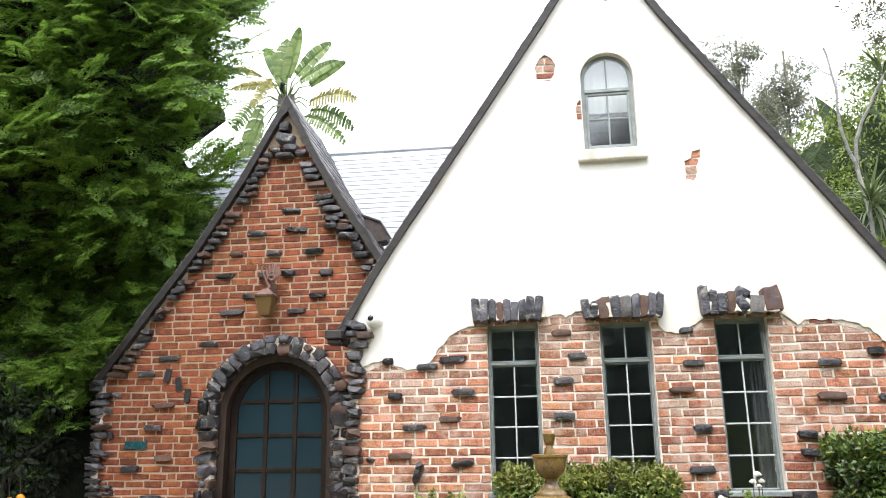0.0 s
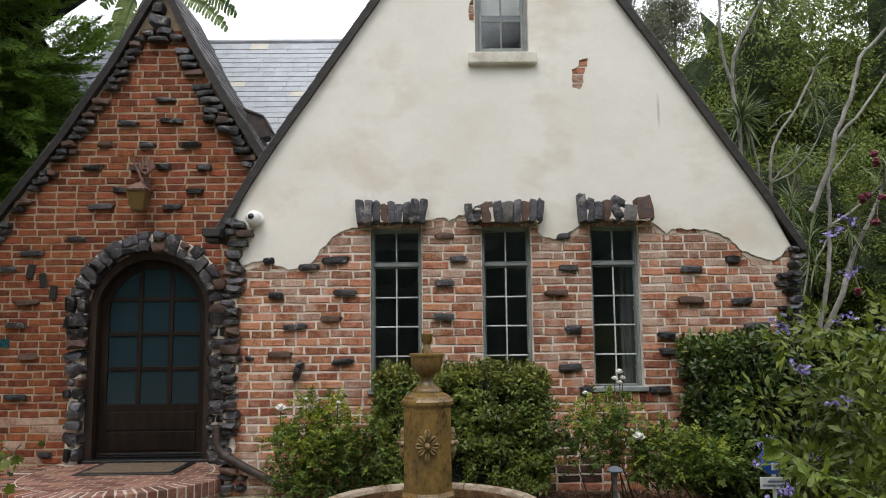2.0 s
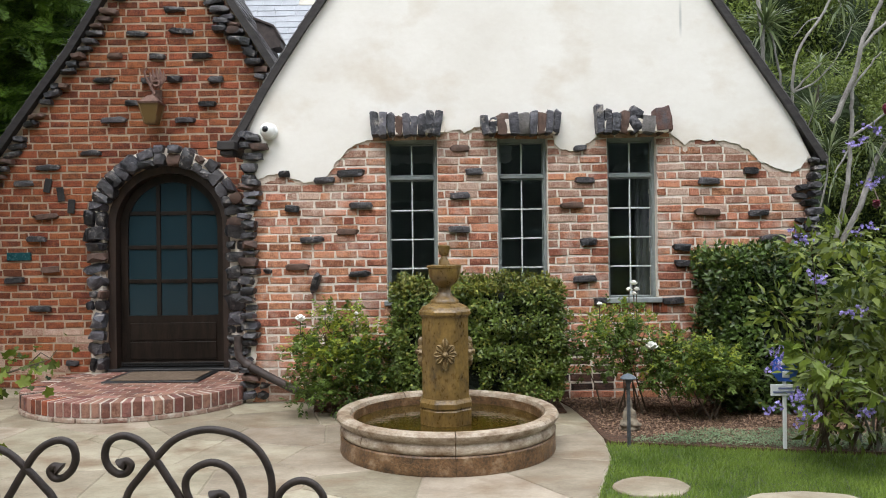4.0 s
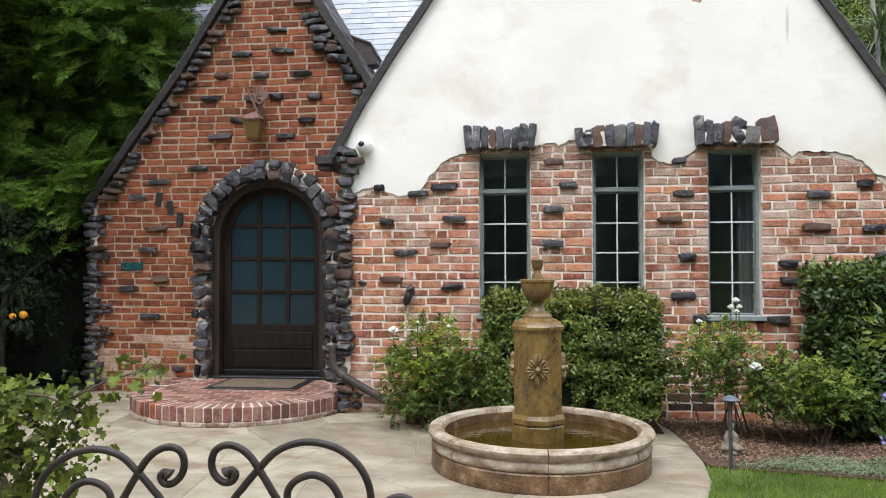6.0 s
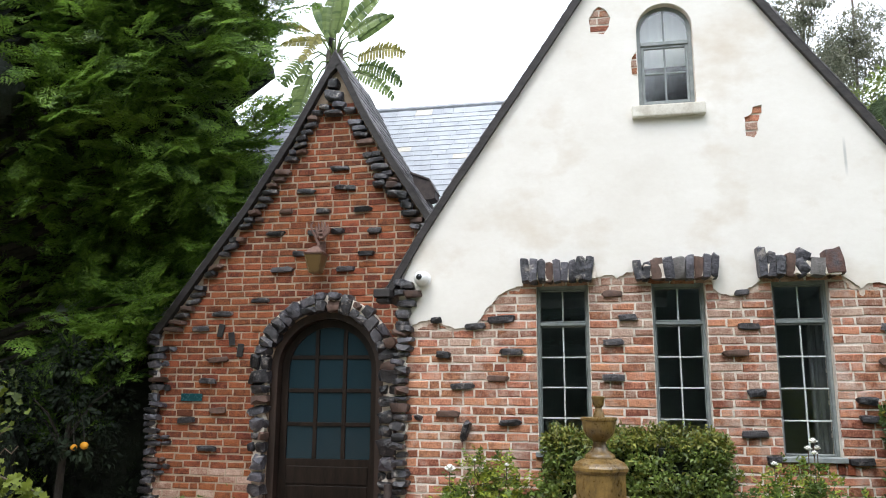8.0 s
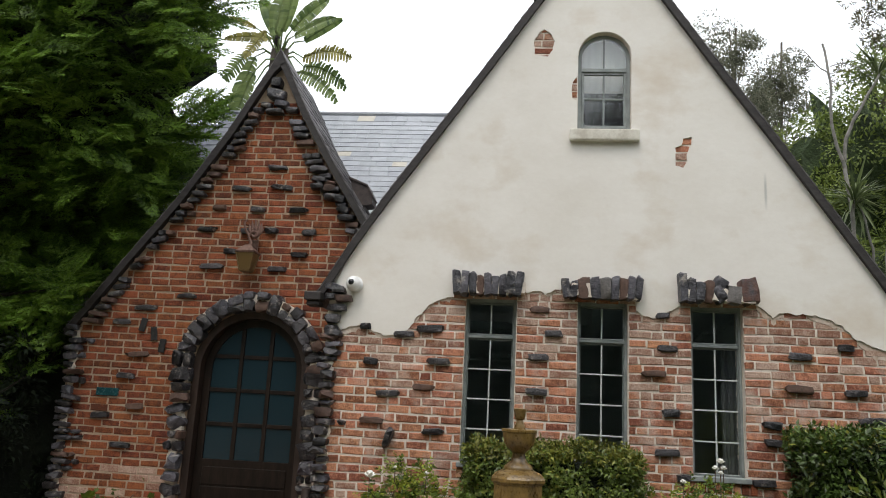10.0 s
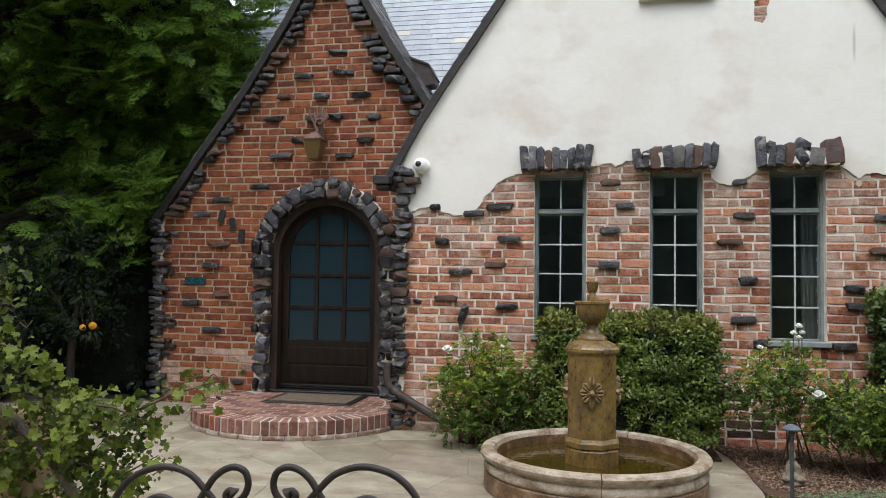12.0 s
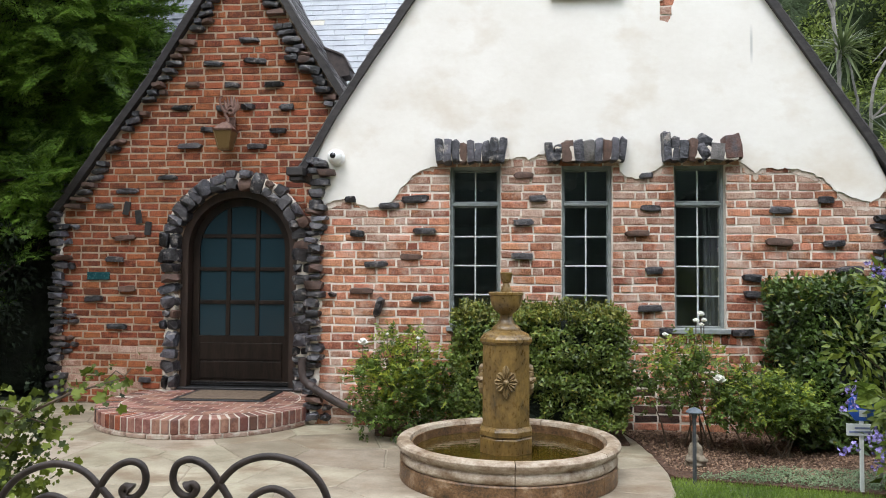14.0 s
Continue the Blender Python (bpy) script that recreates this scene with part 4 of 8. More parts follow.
def mesh_arrays(name, verts, tris, material, smooth=False):
    me = bpy.data.meshes.new(name)
    n, m = len(verts), len(tris)
    me.vertices.add(n)
    me.vertices.foreach_set("co", np.ascontiguousarray(verts, dtype=np.float32).ravel())
    me.loops.add(m * 3)
    me.loops.foreach_set("vertex_index", np.ascontiguousarray(tris, dtype=np.int32).ravel())
    me.polygons.add(m)
    me.polygons.foreach_set("loop_start", np.arange(0, m * 3, 3, dtype=np.int32))
    me.materials.append(material)
    me.update(calc_edges=True)
    return me


def leaves(name, base, axis, normal, length, width, material, parent=None, label="", fold=0.25, droop=0.15, plain=False):
    """Folded pointed leaves; base, axis and normal are (n, 3), length and width (n,)."""
    axis = unit(axis)
    side = unit(np.cross(axis, normal))
    nrm = np.cross(side, axis)
    L, W = length[:, None], width[:, None]
    if plain:
        q = np.empty((len(base), 4, 3))
        q[:, 0], q[:, 2] = base, base + axis * L - nrm * L * droop
        q[:, 1], q[:, 3] = base + axis * L * 0.45 + side * W * 0.5, base + axis * L * 0.45 - side * W * 0.5
        t = np.array([(0, 2, 1), (0, 3, 2)])
        return part(name, mesh_arrays(name, q.reshape(-1, 3), (np.arange(len(base))[:, None, None] * 4 + t[None]).reshape(-1, 3), material), None, parent, label)
    v = np.empty((len(base), 5, 3))
    v[:, 0] = base
    v[:, 1] = base + axis * L * 0.38 + side * W * 0.5 + nrm * W * fold
    v[:, 2] = base + axis * L * 0.42
    v[:, 3] = base + axis * L * 0.38 - side * W * 0.5 + nrm * W * fold
    v[:, 4] = base + axis * L - nrm * L * droop
    t = np.array([(0, 2, 1), (0, 3, 2), (1, 2, 4), (2, 3, 4)])
    tris = (np.arange(len(base))[:, None, None] * 5 + t[None]).reshape(-1, 3)
    ob = part(name, mesh_arrays(name, v.reshape(-1, 3), tris, material), None, parent, label)
    return ob


def ball(n):
    return unit(nr.normal(size=(n, 3)))


def lobes_cloud(centres, radii, per, squash=0.7):
    """Points near the surfaces of many small ellipsoids, with the outward way of each."""
    out = ball(len(centres) * per)
    r = np.repeat(radii, per)[:, None] * nr.uniform(0.45, 1.08, (len(out), 1))
    p = np.repeat(centres, per, 0) + out * r * np.array([1, 1, squash])
    return p, out


def sprays(points, ways, twig, count, leaf_len, leaf_wide):
    """Leaves set in two rows along short twigs."""
    n = len(points)
    d = unit(ways + nr.normal(size=(n, 3)) * 0.45 + np.array([0, 0, -0.1]))
    up = unit(np.array([0, 0, 1.0]) + nr.normal(size=(n, 3)) * 0.35)
    side = unit(np.cross(d, up))
    k = np.arange(count)
    f = (k // 2 + 0.5) / (count / 2)
    s = np.where(k % 2 == 0, 1.0, -1.0)
    tw = twig * nr.uniform(0.6, 1.3, (n, 1, 1))
    base = points[:, None] + d[:, None] * f[None, :, None] * tw
    axis = d[:, None] * 0.75 + side[:, None] * s[None, :, None] * 0.9 * (1.05 - 0.5 * f)[None, :, None] + nr.normal(size=(n, count, 3)) * 0.18
    nrm = np.cross(side, d)[:, None] + nr.normal(size=(n, count, 3)) * 0.25
    m = n * count
    return base.reshape(-1, 3), axis.reshape(-1, 3), nrm.reshape(-1, 3), leaf_len * nr.uniform(0.7, 1.25, m), leaf_wide * nr.uniform(0.8, 1.2, m)


def lump(name, centre, radii, material, parent, seed=0.0, rough=0.18, label="", sub=4):
    """A dark, uneven lump inside a crown, its colour standing in for shade."""
    bm = bmesh.new()
    bmesh.ops.create_icosphere(bm, subdivisions=sub, radius=1)
    for v in bm.verts:
        g = 1 + rough * noise.noise(v.co * 2.1 + Vector((seed, 0, 0))) * 1.6 + 0.5 * rough * noise.noise(v.co * 6 + Vector((0, seed, 0)))
        v.co = Vector((centre[0] + v.co.x * radii[0] * g, centre[1] + v.co.y * radii[1] * g, centre[2] + v.co.z * radii[2] * g))
    return part(name, bm, material, parent, label)


BARK = surface("grey_brown_bark", (0.05, 0.04, 0.032), (0.15, 0.125, 0.10), 9, 0.9, 0.9, 50, 0.02, stretch=(1, 1, 0.3))
# Bark darkened to stand for shade on hidden limbs; also colours the withered spathe.
DARK_BARK = surface("shade_dark_bark", (0.012, 0.010, 0.008), (0.04, 0.033, 0.026), 9, 0.9, 0.9, 50, 0.02)
PALE_BARK = surface("pale_grey_bark", (0.13, 0.122, 0.108), (0.31, 0.295, 0.27), 8, 0.85, 0.6, 50, 0.01)
TWIG = surface("brown_twig", (0.045, 0.030, 0.020), (0.12, 0.085, 0.055), 12, 0.85, 0.5, 60, 0.006)
CONIFER = leaf_mat("dark_conifer_leaf", (0.016, 0.047, 0.011), (0.232, 0.385, 0.055), 0.45, 0.40, spread=0.60)
# Leaf colour taken almost to black to carry the deep shade under the conifer.
SHADE_LEAF = leaf_mat("shade_toned_leaf", (0.003, 0.007, 0.003), (0.013, 0.026, 0.007), 0.8, 0.12)
# Near-black: shade between the leaves, put into the colour of the filler lumps.
SHADE_CORE = surface("foliage_shade", (0.002, 0.004, 0.002), (0.007, 0.014, 0.005), 5, 0.95, 1.0, 30, 0.05)
BOX_LEAF = leaf_mat("hedge_leaf", (0.006, 0.018, 0.005), (0.155, 0.215, 0.042), 0.34, 0.22, spread=0.72)
PITT_LEAF = leaf_mat("glossy_hedge_leaf", (0.005, 0.014, 0.005), (0.080, 0.132, 0.026), 0.34, 0.18, spread=0.75)
ROSE_LEAF = leaf_mat("rose_leaf", (0.008, 0.024, 0.006), (0.150, 0.225, 0.042), 0.5, 0.3, spread=0.7)
YOUNG_LEAF = leaf_mat("young_yellow_green_leaf", (0.10, 0.135, 0.016), (0.34, 0.39, 0.050), 0.5, 0.35, spread=0.7)
HEDGE_TIP = leaf_mat("bronzed_hedge_tip", (0.075, 0.078, 0.016), (0.290, 0.295, 0.058), 0.42, 0.25, spread=0.7)
SHRUB_LEAF = leaf_mat("flowering_shrub_leaf", (0.015, 0.034, 0.006), (0.205, 0.255, 0.034), 0.42, 0.32)
BROAD_LEAF = leaf_mat("broad_fresh_leaf", (0.045, 0.085, 0.012), (0.215, 0.285, 0.045), 0.38, 0.35)
GREEN_STEM = surface("green_stem", (0.055, 0.075, 0.020), (0.14, 0.17, 0.05), 12, 0.7, 0.3, 60, 0.003)
VINE_LEAF = leaf_mat("grape_vine_leaf", (0.006, 0.017, 0.003), (0.150, 0.190, 0.019), 0.6, 0.30, spread=0.85)
PALM_LEAF = leaf_mat("paddle_palm_leaf", (0.045, 0.085, 0.026), (0.19, 0.25, 0.085), 0.4, 0.3, spread=0.8)
STRAP_LEAF = leaf_mat("strap_leaf", (0.028, 0.052, 0.018), (0.19, 0.235, 0.095), 0.36, 0.25, spread=0.8)
FAR_GREEN = leaf_mat("far_tree_leaf", (0.026, 0.052, 0.010), (0.205, 0.262, 0.052), 0.5, 0.30, spread=0.75)
# Dark green for filler lumps: shade within far crowns, held in the colour.
FAR_CORE = surface("far_crown_shade", (0.010, 0.019, 0.006), (0.038, 0.062, 0.017), 2.5, 0.95, 1.0, 14, 0.1)
FAR_GREY = leaf_mat("far_grey_leaf", (0.10, 0.112, 0.075), (0.25, 0.25, 0.175), 0.55, 0.35)
PINE = leaf_mat("pine_needle", (0.035, 0.038, 0.016), (0.150, 0.140, 0.062), 0.5, 0.15)
PETAL = surface("white_petal", (0.72, 0.71, 0.66), (0.84, 0.83, 0.79), 20, 0.6, 0.1, 60, 0.002)
PURPLE = surface("violet_petal", (0.15, 0.115, 0.34), (0.36, 0.30, 0.62), 25, 0.6, 0.1, 60, 0.002, by="island", spread=0.4)
RED_BRACT = surface("crimson_petal", (0.075, 0.004, 0.014), (0.17, 0.010, 0.03), 25, 0.6, 0.1, 60, 0.002)
ORANGE = surface("orange_peel", (0.68, 0.28, 0.012), (0.80, 0.38, 0.02), 30, 0.45, 0.2, 120, 0.002)


# the tall dark conifer beside the entrance gable
def frond_leaves(tips, ways, ups, lengths):
    """Flat feathery fronds: side twigs to both sides of a short shoot, each with two rows of needles."""
    base, axis, nrm, size = [], [], [], []
    d = unit(ways)
    side = unit(np.cross(d, ups))
    up = np.cross(side, d)
    pairs, rows = 7, 4
    for k in range(pairs):
        f = (k + 0.4) / pairs
        root = tips + d * (f * lengths)[:, None] - np.array([0, 0, 1.0]) * (0.16 * f * f * lengths)[:, None]
        reach = lengths * 0.42 * (1.05 - f) ** 0.7
        for sg in (-1, 1):
            way = unit(side * sg * 0.85 + d * 0.62 + nr.normal(size=d.shape) * 0.10)
            across = unit(np.cross(way, up))
            for r in range(rows):
                g = (r + 0.5) / rows
                p = root + way * (reach * g)[:, None] - np.array([0, 0, 1.0]) * (0.10 * g * reach)[:, None]
                for q in (-1, 1):
                    base.append(p)
                    axis.append(way * 0.75 + across * q * 0.8 + nr.normal(size=d.shape) * 0.12)
                    nrm.append(up + nr.normal(size=d.shape) * 0.22)
                    size.append(0.068 * (1.1 - 0.4 * g) * nr.uniform(0.75, 1.2, len(d)))
    return np.concatenate(base), np.concatenate(axis), np.concatenate(nrm), np.concatenate(size)


def big_conifer():
    cx, cy = -7.7, 1.5
    eye_x, eye_y, eye_z = 0.43, -7.0, 1.4
    tree = thing("conifer_tree", "tall dense dark green conifer beside the entrance gable", "tree", (cx, cy, 0))
    part("trunk", tube([(cx, cy, -0.03), (cx + 0.05, cy, 3), (cx, cy, 7), (cx + 0.1, cy, 12.5)], [0.34, 0.27, 0.18, 0.05], 12), DARK_BARK, tree, smooth=True)
    edge = [(-0.5, -5.0), (1.0, -5.0), (1.7, -4.9), (2.1, -4.68), (2.8, -4.18), (3.5, -3.66), (4.0, -3.38), (4.4, -3.2), (4.9, -3.12), (5.5, -3.2), (5.85, -3.2), (6.15, -2.98), (6.65, -2.75), (7.4, -3.05), (8.3, -3.3), (10.0, -4.2), (12.0, -5.8), (13.2, -7.3)]
    tips, ways, ups, lens = [], [], [], []
    made = 0
    while made < 612:
        z1 = nr.uniform(0.9, 8.8) if made < 410 else nr.uniform(8.8, 12.6)
        rim = at_line(edge, z1)
        in_from_rim = 4.6 * nr.uniform(0, 1) ** 1.5
        x1 = rim - 0.04 - in_from_rim
        if noise.noise((x1 * 1.3, z1 * 1.5, 4.0)) < -0.30:
            made += 0.3
            continue
        made += 1
        low = made >= 470
        if low:
            z1 = nr.uniform(1.3, 4.3)
            rim = at_line(edge, z1)
            in_from_rim = (1.4 if int(made) % 2 else 3.4) * nr.uniform(0, 1)
            x1 = rim + 0.06 - in_from_rim
        dome = math.sqrt(max(0.0, 1 - (1 - min(in_from_rim / 2.6, 1)) ** 2)) * min(1.0, (13.4 - z1) / 4)
        deep = 1.9 - (0.3 + 1.9 * min(max((z1 - 2.0) / 5.0, 0), 1)) * dome + nr.uniform(-0.25, 0.45) - (0.5 * dome if 3.7 < z1 < 6.2 else 0)
        if low:
            deep = nr.uniform(1.0, 1.65)
            if made >= 560:
                z1, deep = nr.uniform(1.95, 2.75), nr.uniform(0.55, 0.9)
                x1 = at_line(edge, z1) + 0.10 - nr.uniform(0, 0.9)
        scale = (deep - eye_y) / (1.0 - eye_y)
        tip = Vector((eye_x + (x1 - eye_x) * scale, deep, max(0.4, eye_z + (z1 - eye_z) * scale)))
        # The last boughs hang out of view, added to shade the foliage below.
        if made >= 578:
            near = nr.uniform(-4.6, -0.6)
            tip = Vector((min(-5.0, 0.43 - 0.897 * (near + 7) - 1.3) - nr.uniform(0, 2.6), near, nr.uniform(4.2, 8.0)))
        turn = radians(-8 - 62 * min(in_from_rim / 2.6, 1) + nr.uniform(-38, 38))
        out = Vector((math.cos(turn), math.sin(turn), nr.uniform(-0.42, 0.38))).normalized()
        lean = Vector((0.15 + nr.normal() * 0.35, -0.85 + nr.normal() * 0.3, 0.9)).normalized()
        flat = out.cross(lean).normalized()
        if int(made) % 5 == 0:
            hub = Vector((cx, cy, max(tip.z - 0.5, 0.5)))
            part("limb", tube([hub, hub.lerp(tip, 0.5) + Vector((0, 0, 0.1)), tip - out * 0.5], [0.06, 0.035, 0.010], 5), DARK_BARK, tree, smooth=True)
        for k in range(9):
            back, across = nr.uniform(0.05, 1.0), nr.uniform(-1, 1)
            p = tip - out * back + flat * across * 0.40 * (0.25 + back) + Vector((0, 0, nr.normal() * 0.13 - 0.08 * across * across))
            w = out + flat * across * 0.7 + Vector(ball(1)[0]) * 0.45
            tips.append(tuple(p))
            ways.append(tuple(w))
            ups.append(tuple(lean + Vector(ball(1)[0]) * 0.40))
            lens.append(nr.uniform(0.26, 0.48))
    b, a, nn, ll = frond_leaves(np.array(tips), np.array(ways), np.array(ups), np.array(lens))
    roof_x, roof_z = [p[0] for p in GABLE_TOP], [p[1] for p in GABLE_TOP]
    in_roof = (b[:, 0] > -4.6) & (b[:, 1] > 0.7) & (b[:, 2] < np.interp(b[:, 0], roof_x, roof_z) + 0.05)
    f = (GABLE_Y - 0.1 - eye_y) / np.maximum(b[:, 1] - eye_y, 0.1)
    wall_x, wall_z = eye_x + (b[:, 0] - eye_x) * f, eye_z + (b[:, 2] - eye_z) * f
    before_wall = (b[:, 1] < GABLE_Y) & (wall_x > -4.52) & (wall_z < np.interp(wall_x, roof_x, roof_z) + 0.04)
    keep = ~in_roof & ~before_wall & (b[:, 2] > 0.3)
    b, a, nn, ll = b[keep], a[keep], nn[keep], ll[keep]
    tagged(leaves("crown", b, a, nn, ll, ll * 0.30, CONIFER, tree, plain=True), kind="stuff")
    # Two unseen lumps among those boughs, added to block light from the left.
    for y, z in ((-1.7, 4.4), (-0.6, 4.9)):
        lump("inner_crown", (-7.35, y, z), (1.45, 1.3, 1.0), SHADE_CORE, tree, z, 0.2)
    # Near-black lumps fill the crown so that its gaps read as deep shade.
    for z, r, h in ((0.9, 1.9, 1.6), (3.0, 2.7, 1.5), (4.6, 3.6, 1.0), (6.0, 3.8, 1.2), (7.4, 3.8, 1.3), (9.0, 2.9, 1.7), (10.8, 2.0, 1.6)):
        lump("inner_crown", (cx - 0.1, cy + (1.4 if z < 5 else 0.75), z), (r, 1.35, h), SHADE_CORE, tree, z, 0.2)


big_conifer()


# the shaded citrus at its foot
def citrus():
    tree = thing("orange_tree", "shaded young orange tree with a few ripe fruits", "tree", (-5.35, 0.6, 0))
    part("trunk", tube([(-5.35, 0.6, -0.03), (-5.32, 0.58, 0.6), (-5.2, 0.5, 1.2)], [0.05, 0.04, 0.02], 8), DARK_BARK, tree, smooth=True)
    for k in range(4):
        a = k * 1.7 + 1.2
        part("limb", tube([(-5.3, 0.57, 0.7 + 0.06 * k), (-5.3 + 0.3 * math.cos(a), 0.55 + 0.25 * math.sin(a), 1.0 + 0.1 * k), (-5.3 + 0.6 * math.cos(a), 0.5 + 0.4 * math.sin(a), 1.1 + 0.13 * k)], [0.02, 0.012, 0.004], 5), DARK_BARK, tree)
    c = np.array([(-5.35 + nr.uniform(-0.55, 0.5), 0.55 + nr.uniform(-0.35, 0.4), nr.uniform(0.7, 2.0)) for _ in range(34)])
    p, out = lobes_cloud(c, nr.uniform(0.12, 0.25, 34), 60, 0.8)
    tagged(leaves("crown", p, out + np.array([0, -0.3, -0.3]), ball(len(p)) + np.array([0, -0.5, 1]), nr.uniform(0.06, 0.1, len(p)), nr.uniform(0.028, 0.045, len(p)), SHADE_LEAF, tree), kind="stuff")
    for x, z, r in ((-4.83, 0.88, 0.042), (-4.95, 0.86, 0.034)):
        bm = bmesh.new()
        bmesh.ops.create_icosphere(bm, subdivisions=3, radius=r)
        for v in bm.verts:
            v.co = Vector((v.co.x + x, v.co.y + 0.26, v.co.z * 0.95 + z))
        part("orange", bm, ORANGE, tree, "ripe orange fruit", smooth=True)
        part("fruit_stalk", tube([(x, 0.26, z + r * 0.9), (x - 0.1, 0.36, z + 0.2), (-5.1, 0.5, z + 0.35)], 0.005, 5), DARK_BARK, tree)


citrus()


def undergrowth(cx, cy, rx, ry, top, n, label):
    t = thing("shade_shrub", label, "shrub", (cx, cy, 0))
    for k in range(5):
        a = k * 1.3
        part("stem", tube([(cx, cy, -0.03), (cx + rx * 0.4 * math.cos(a), cy + ry * 0.4 * math.sin(a), top * 0.5), (cx + rx * 0.7 * math.cos(a), cy + ry * 0.7 * math.sin(a), top * 0.85)], [0.02, 0.013, 0.004], 5), TWIG, t)
    c = np.column_stack([cx + nr.uniform(-rx, rx, n), cy + nr.uniform(-ry, ry, n), nr.uniform(0.05, top, n)])
    p, out = lobes_cloud(c, nr.uniform(0.1, 0.22, n), 50, 0.8)
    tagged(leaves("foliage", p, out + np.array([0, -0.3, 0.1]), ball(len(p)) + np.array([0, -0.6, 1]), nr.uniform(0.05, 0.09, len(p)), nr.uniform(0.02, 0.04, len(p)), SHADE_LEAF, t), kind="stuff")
    # Near-black lump stands for the shade inside the shrub.
    lump("inner_mass", (cx, cy + 0.1, top * 0.42), (rx * 0.9, ry * 0.75, top * 0.5), SHADE_CORE, t, cx, 0.2, sub=3)


undergrowth(-5.5, 1.35, 0.8, 0.4, 2.2, 50, "dark shrub in deep shade by the gable corner")
undergrowth(-6.6, 0.3, 1.0, 0.5, 1.6, 60, "dark broad shrub in shade under the conifer")


# ---- clipped hedges by the wall ----
def hedge(label, x0, x1, y0, y1, top, n, size, material, low=0.12, seed=1.0, tips=0.65):
    h = thing("hedge", label, "hedge", ((x0 + x1) / 2, (y0 + y1) / 2, 0))
    faces = [("f", (x1 - x0) * (top - low)), ("t", (x1 - x0) * (y1 - y0)), ("l", (y1 - y0) * (top - low)), ("r", (y1 - y0) * (top - low))]
    total = sum(a for _, a in faces)
    ps, ns = [], []
    for kind, area in faces:
        m = int(n * area / total)
        u, v = nr.uniform(0, 1, m), nr.uniform(0, 1, m)
        if kind == "f":
            p, q = np.column_stack([x0 + u * (x1 - x0), np.full(m, y0), low + v * (top - low)]), (0, -1, 0.15)
        elif kind == "t":
            p, q = np.column_stack([x0 + u * (x1 - x0), y0 + v * (y1 - y0), np.full(m, top)]), (0, -0.1, 1)
        elif kind == "l":
            p, q = np.column_stack([np.full(m, x0), y0 + u * (y1 - y0), low + v * (top - low)]), (-1, -0.2, 0.1)
        else:
            p, q = np.column_stack([np.full(m, x1), y0 + u * (y1 - y0), low + v * (top - low)]), (1, -0.2, 0.1)
        ps.append(p)
        ns.append(np.repeat([q], m, 0))
    p, o = np.concatenate(ps), unit(np.concatenate(ns).astype(float))
    swell = np.array([noise.noise((a * 3.5 + seed, b * 3.5, c * 3.5)) * 0.085 + noise.noise((a * 9, b * 9 + seed, c * 9)) * 0.095 for a, b, c in p])
    p = p + o * (swell[:, None] - nr.uniform(-0.015, 0.10, (len(p), 1)))
    keep = swell > -0.05
    p, o = p[keep], o[keep]
    ax = unit(o * 0.7 + ball(len(p)) * 0.9 + np.array([0, 0, 0.25]))
    nn, ll, ww = o + ball(len(p)) * 0.6 + np.array([0, 0, 0.5]), size * nr.uniform(0.7, 1.3, len(p)), size * 0.5 * nr.uniform(0.8, 1.2, len(p))
    tip = nr.uniform(0, 1, len(p)) < tips * np.where(p[:, 2] > top - 0.09, 1.0, 0.16)
    tagged(leaves("foliage", p[~tip], ax[~tip], nn[~tip], ll[~tip], ww[~tip], material, h, fold=0.18), kind="stuff")
    tagged(leaves("young_foliage", p[tip], ax[tip], nn[tip], ll[tip], ww[tip], HEDGE_TIP, h, fold=0.18), kind="stuff")
    # Near-black block: the hedge's inner shade as a colour.
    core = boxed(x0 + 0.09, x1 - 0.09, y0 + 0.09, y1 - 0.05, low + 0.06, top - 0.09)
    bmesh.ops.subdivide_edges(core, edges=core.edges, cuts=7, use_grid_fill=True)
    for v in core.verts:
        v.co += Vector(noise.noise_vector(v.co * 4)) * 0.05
    part("inner_mass", core, SHADE_CORE, h)
    for k in range(max(3, int((x1 - x0) / 0.25))):
        x = x0 + 0.12 + (x1 - x0 - 0.24) * (k + nr.uniform(0.1, 0.9)) / max(3, int((x1 - x0) / 0.25))
        part("stem", tube([(x, (y0 + y1) / 2 + nr.uniform(-0.1, 0.1), -0.03), (x + nr.uniform(-0.05, 0.05), (y0 + y1) / 2, low + 0.25)], [0.018, 0.012], 6), TWIG, h)
    return h


hedge("clipped small-leaved hedge block behind the fountain", 0.03, 1.42, -0.72, -0.16, 1.105, 25000, 0.041, BOX_LEAF, 0.14)
hedge("large clipped glossy hedge at the end of the wall", 2.74, 5.4, -0.85, 0.0, 1.33, 30000, 0.054, PITT_LEAF, 0.05, 4.0, 0.12)


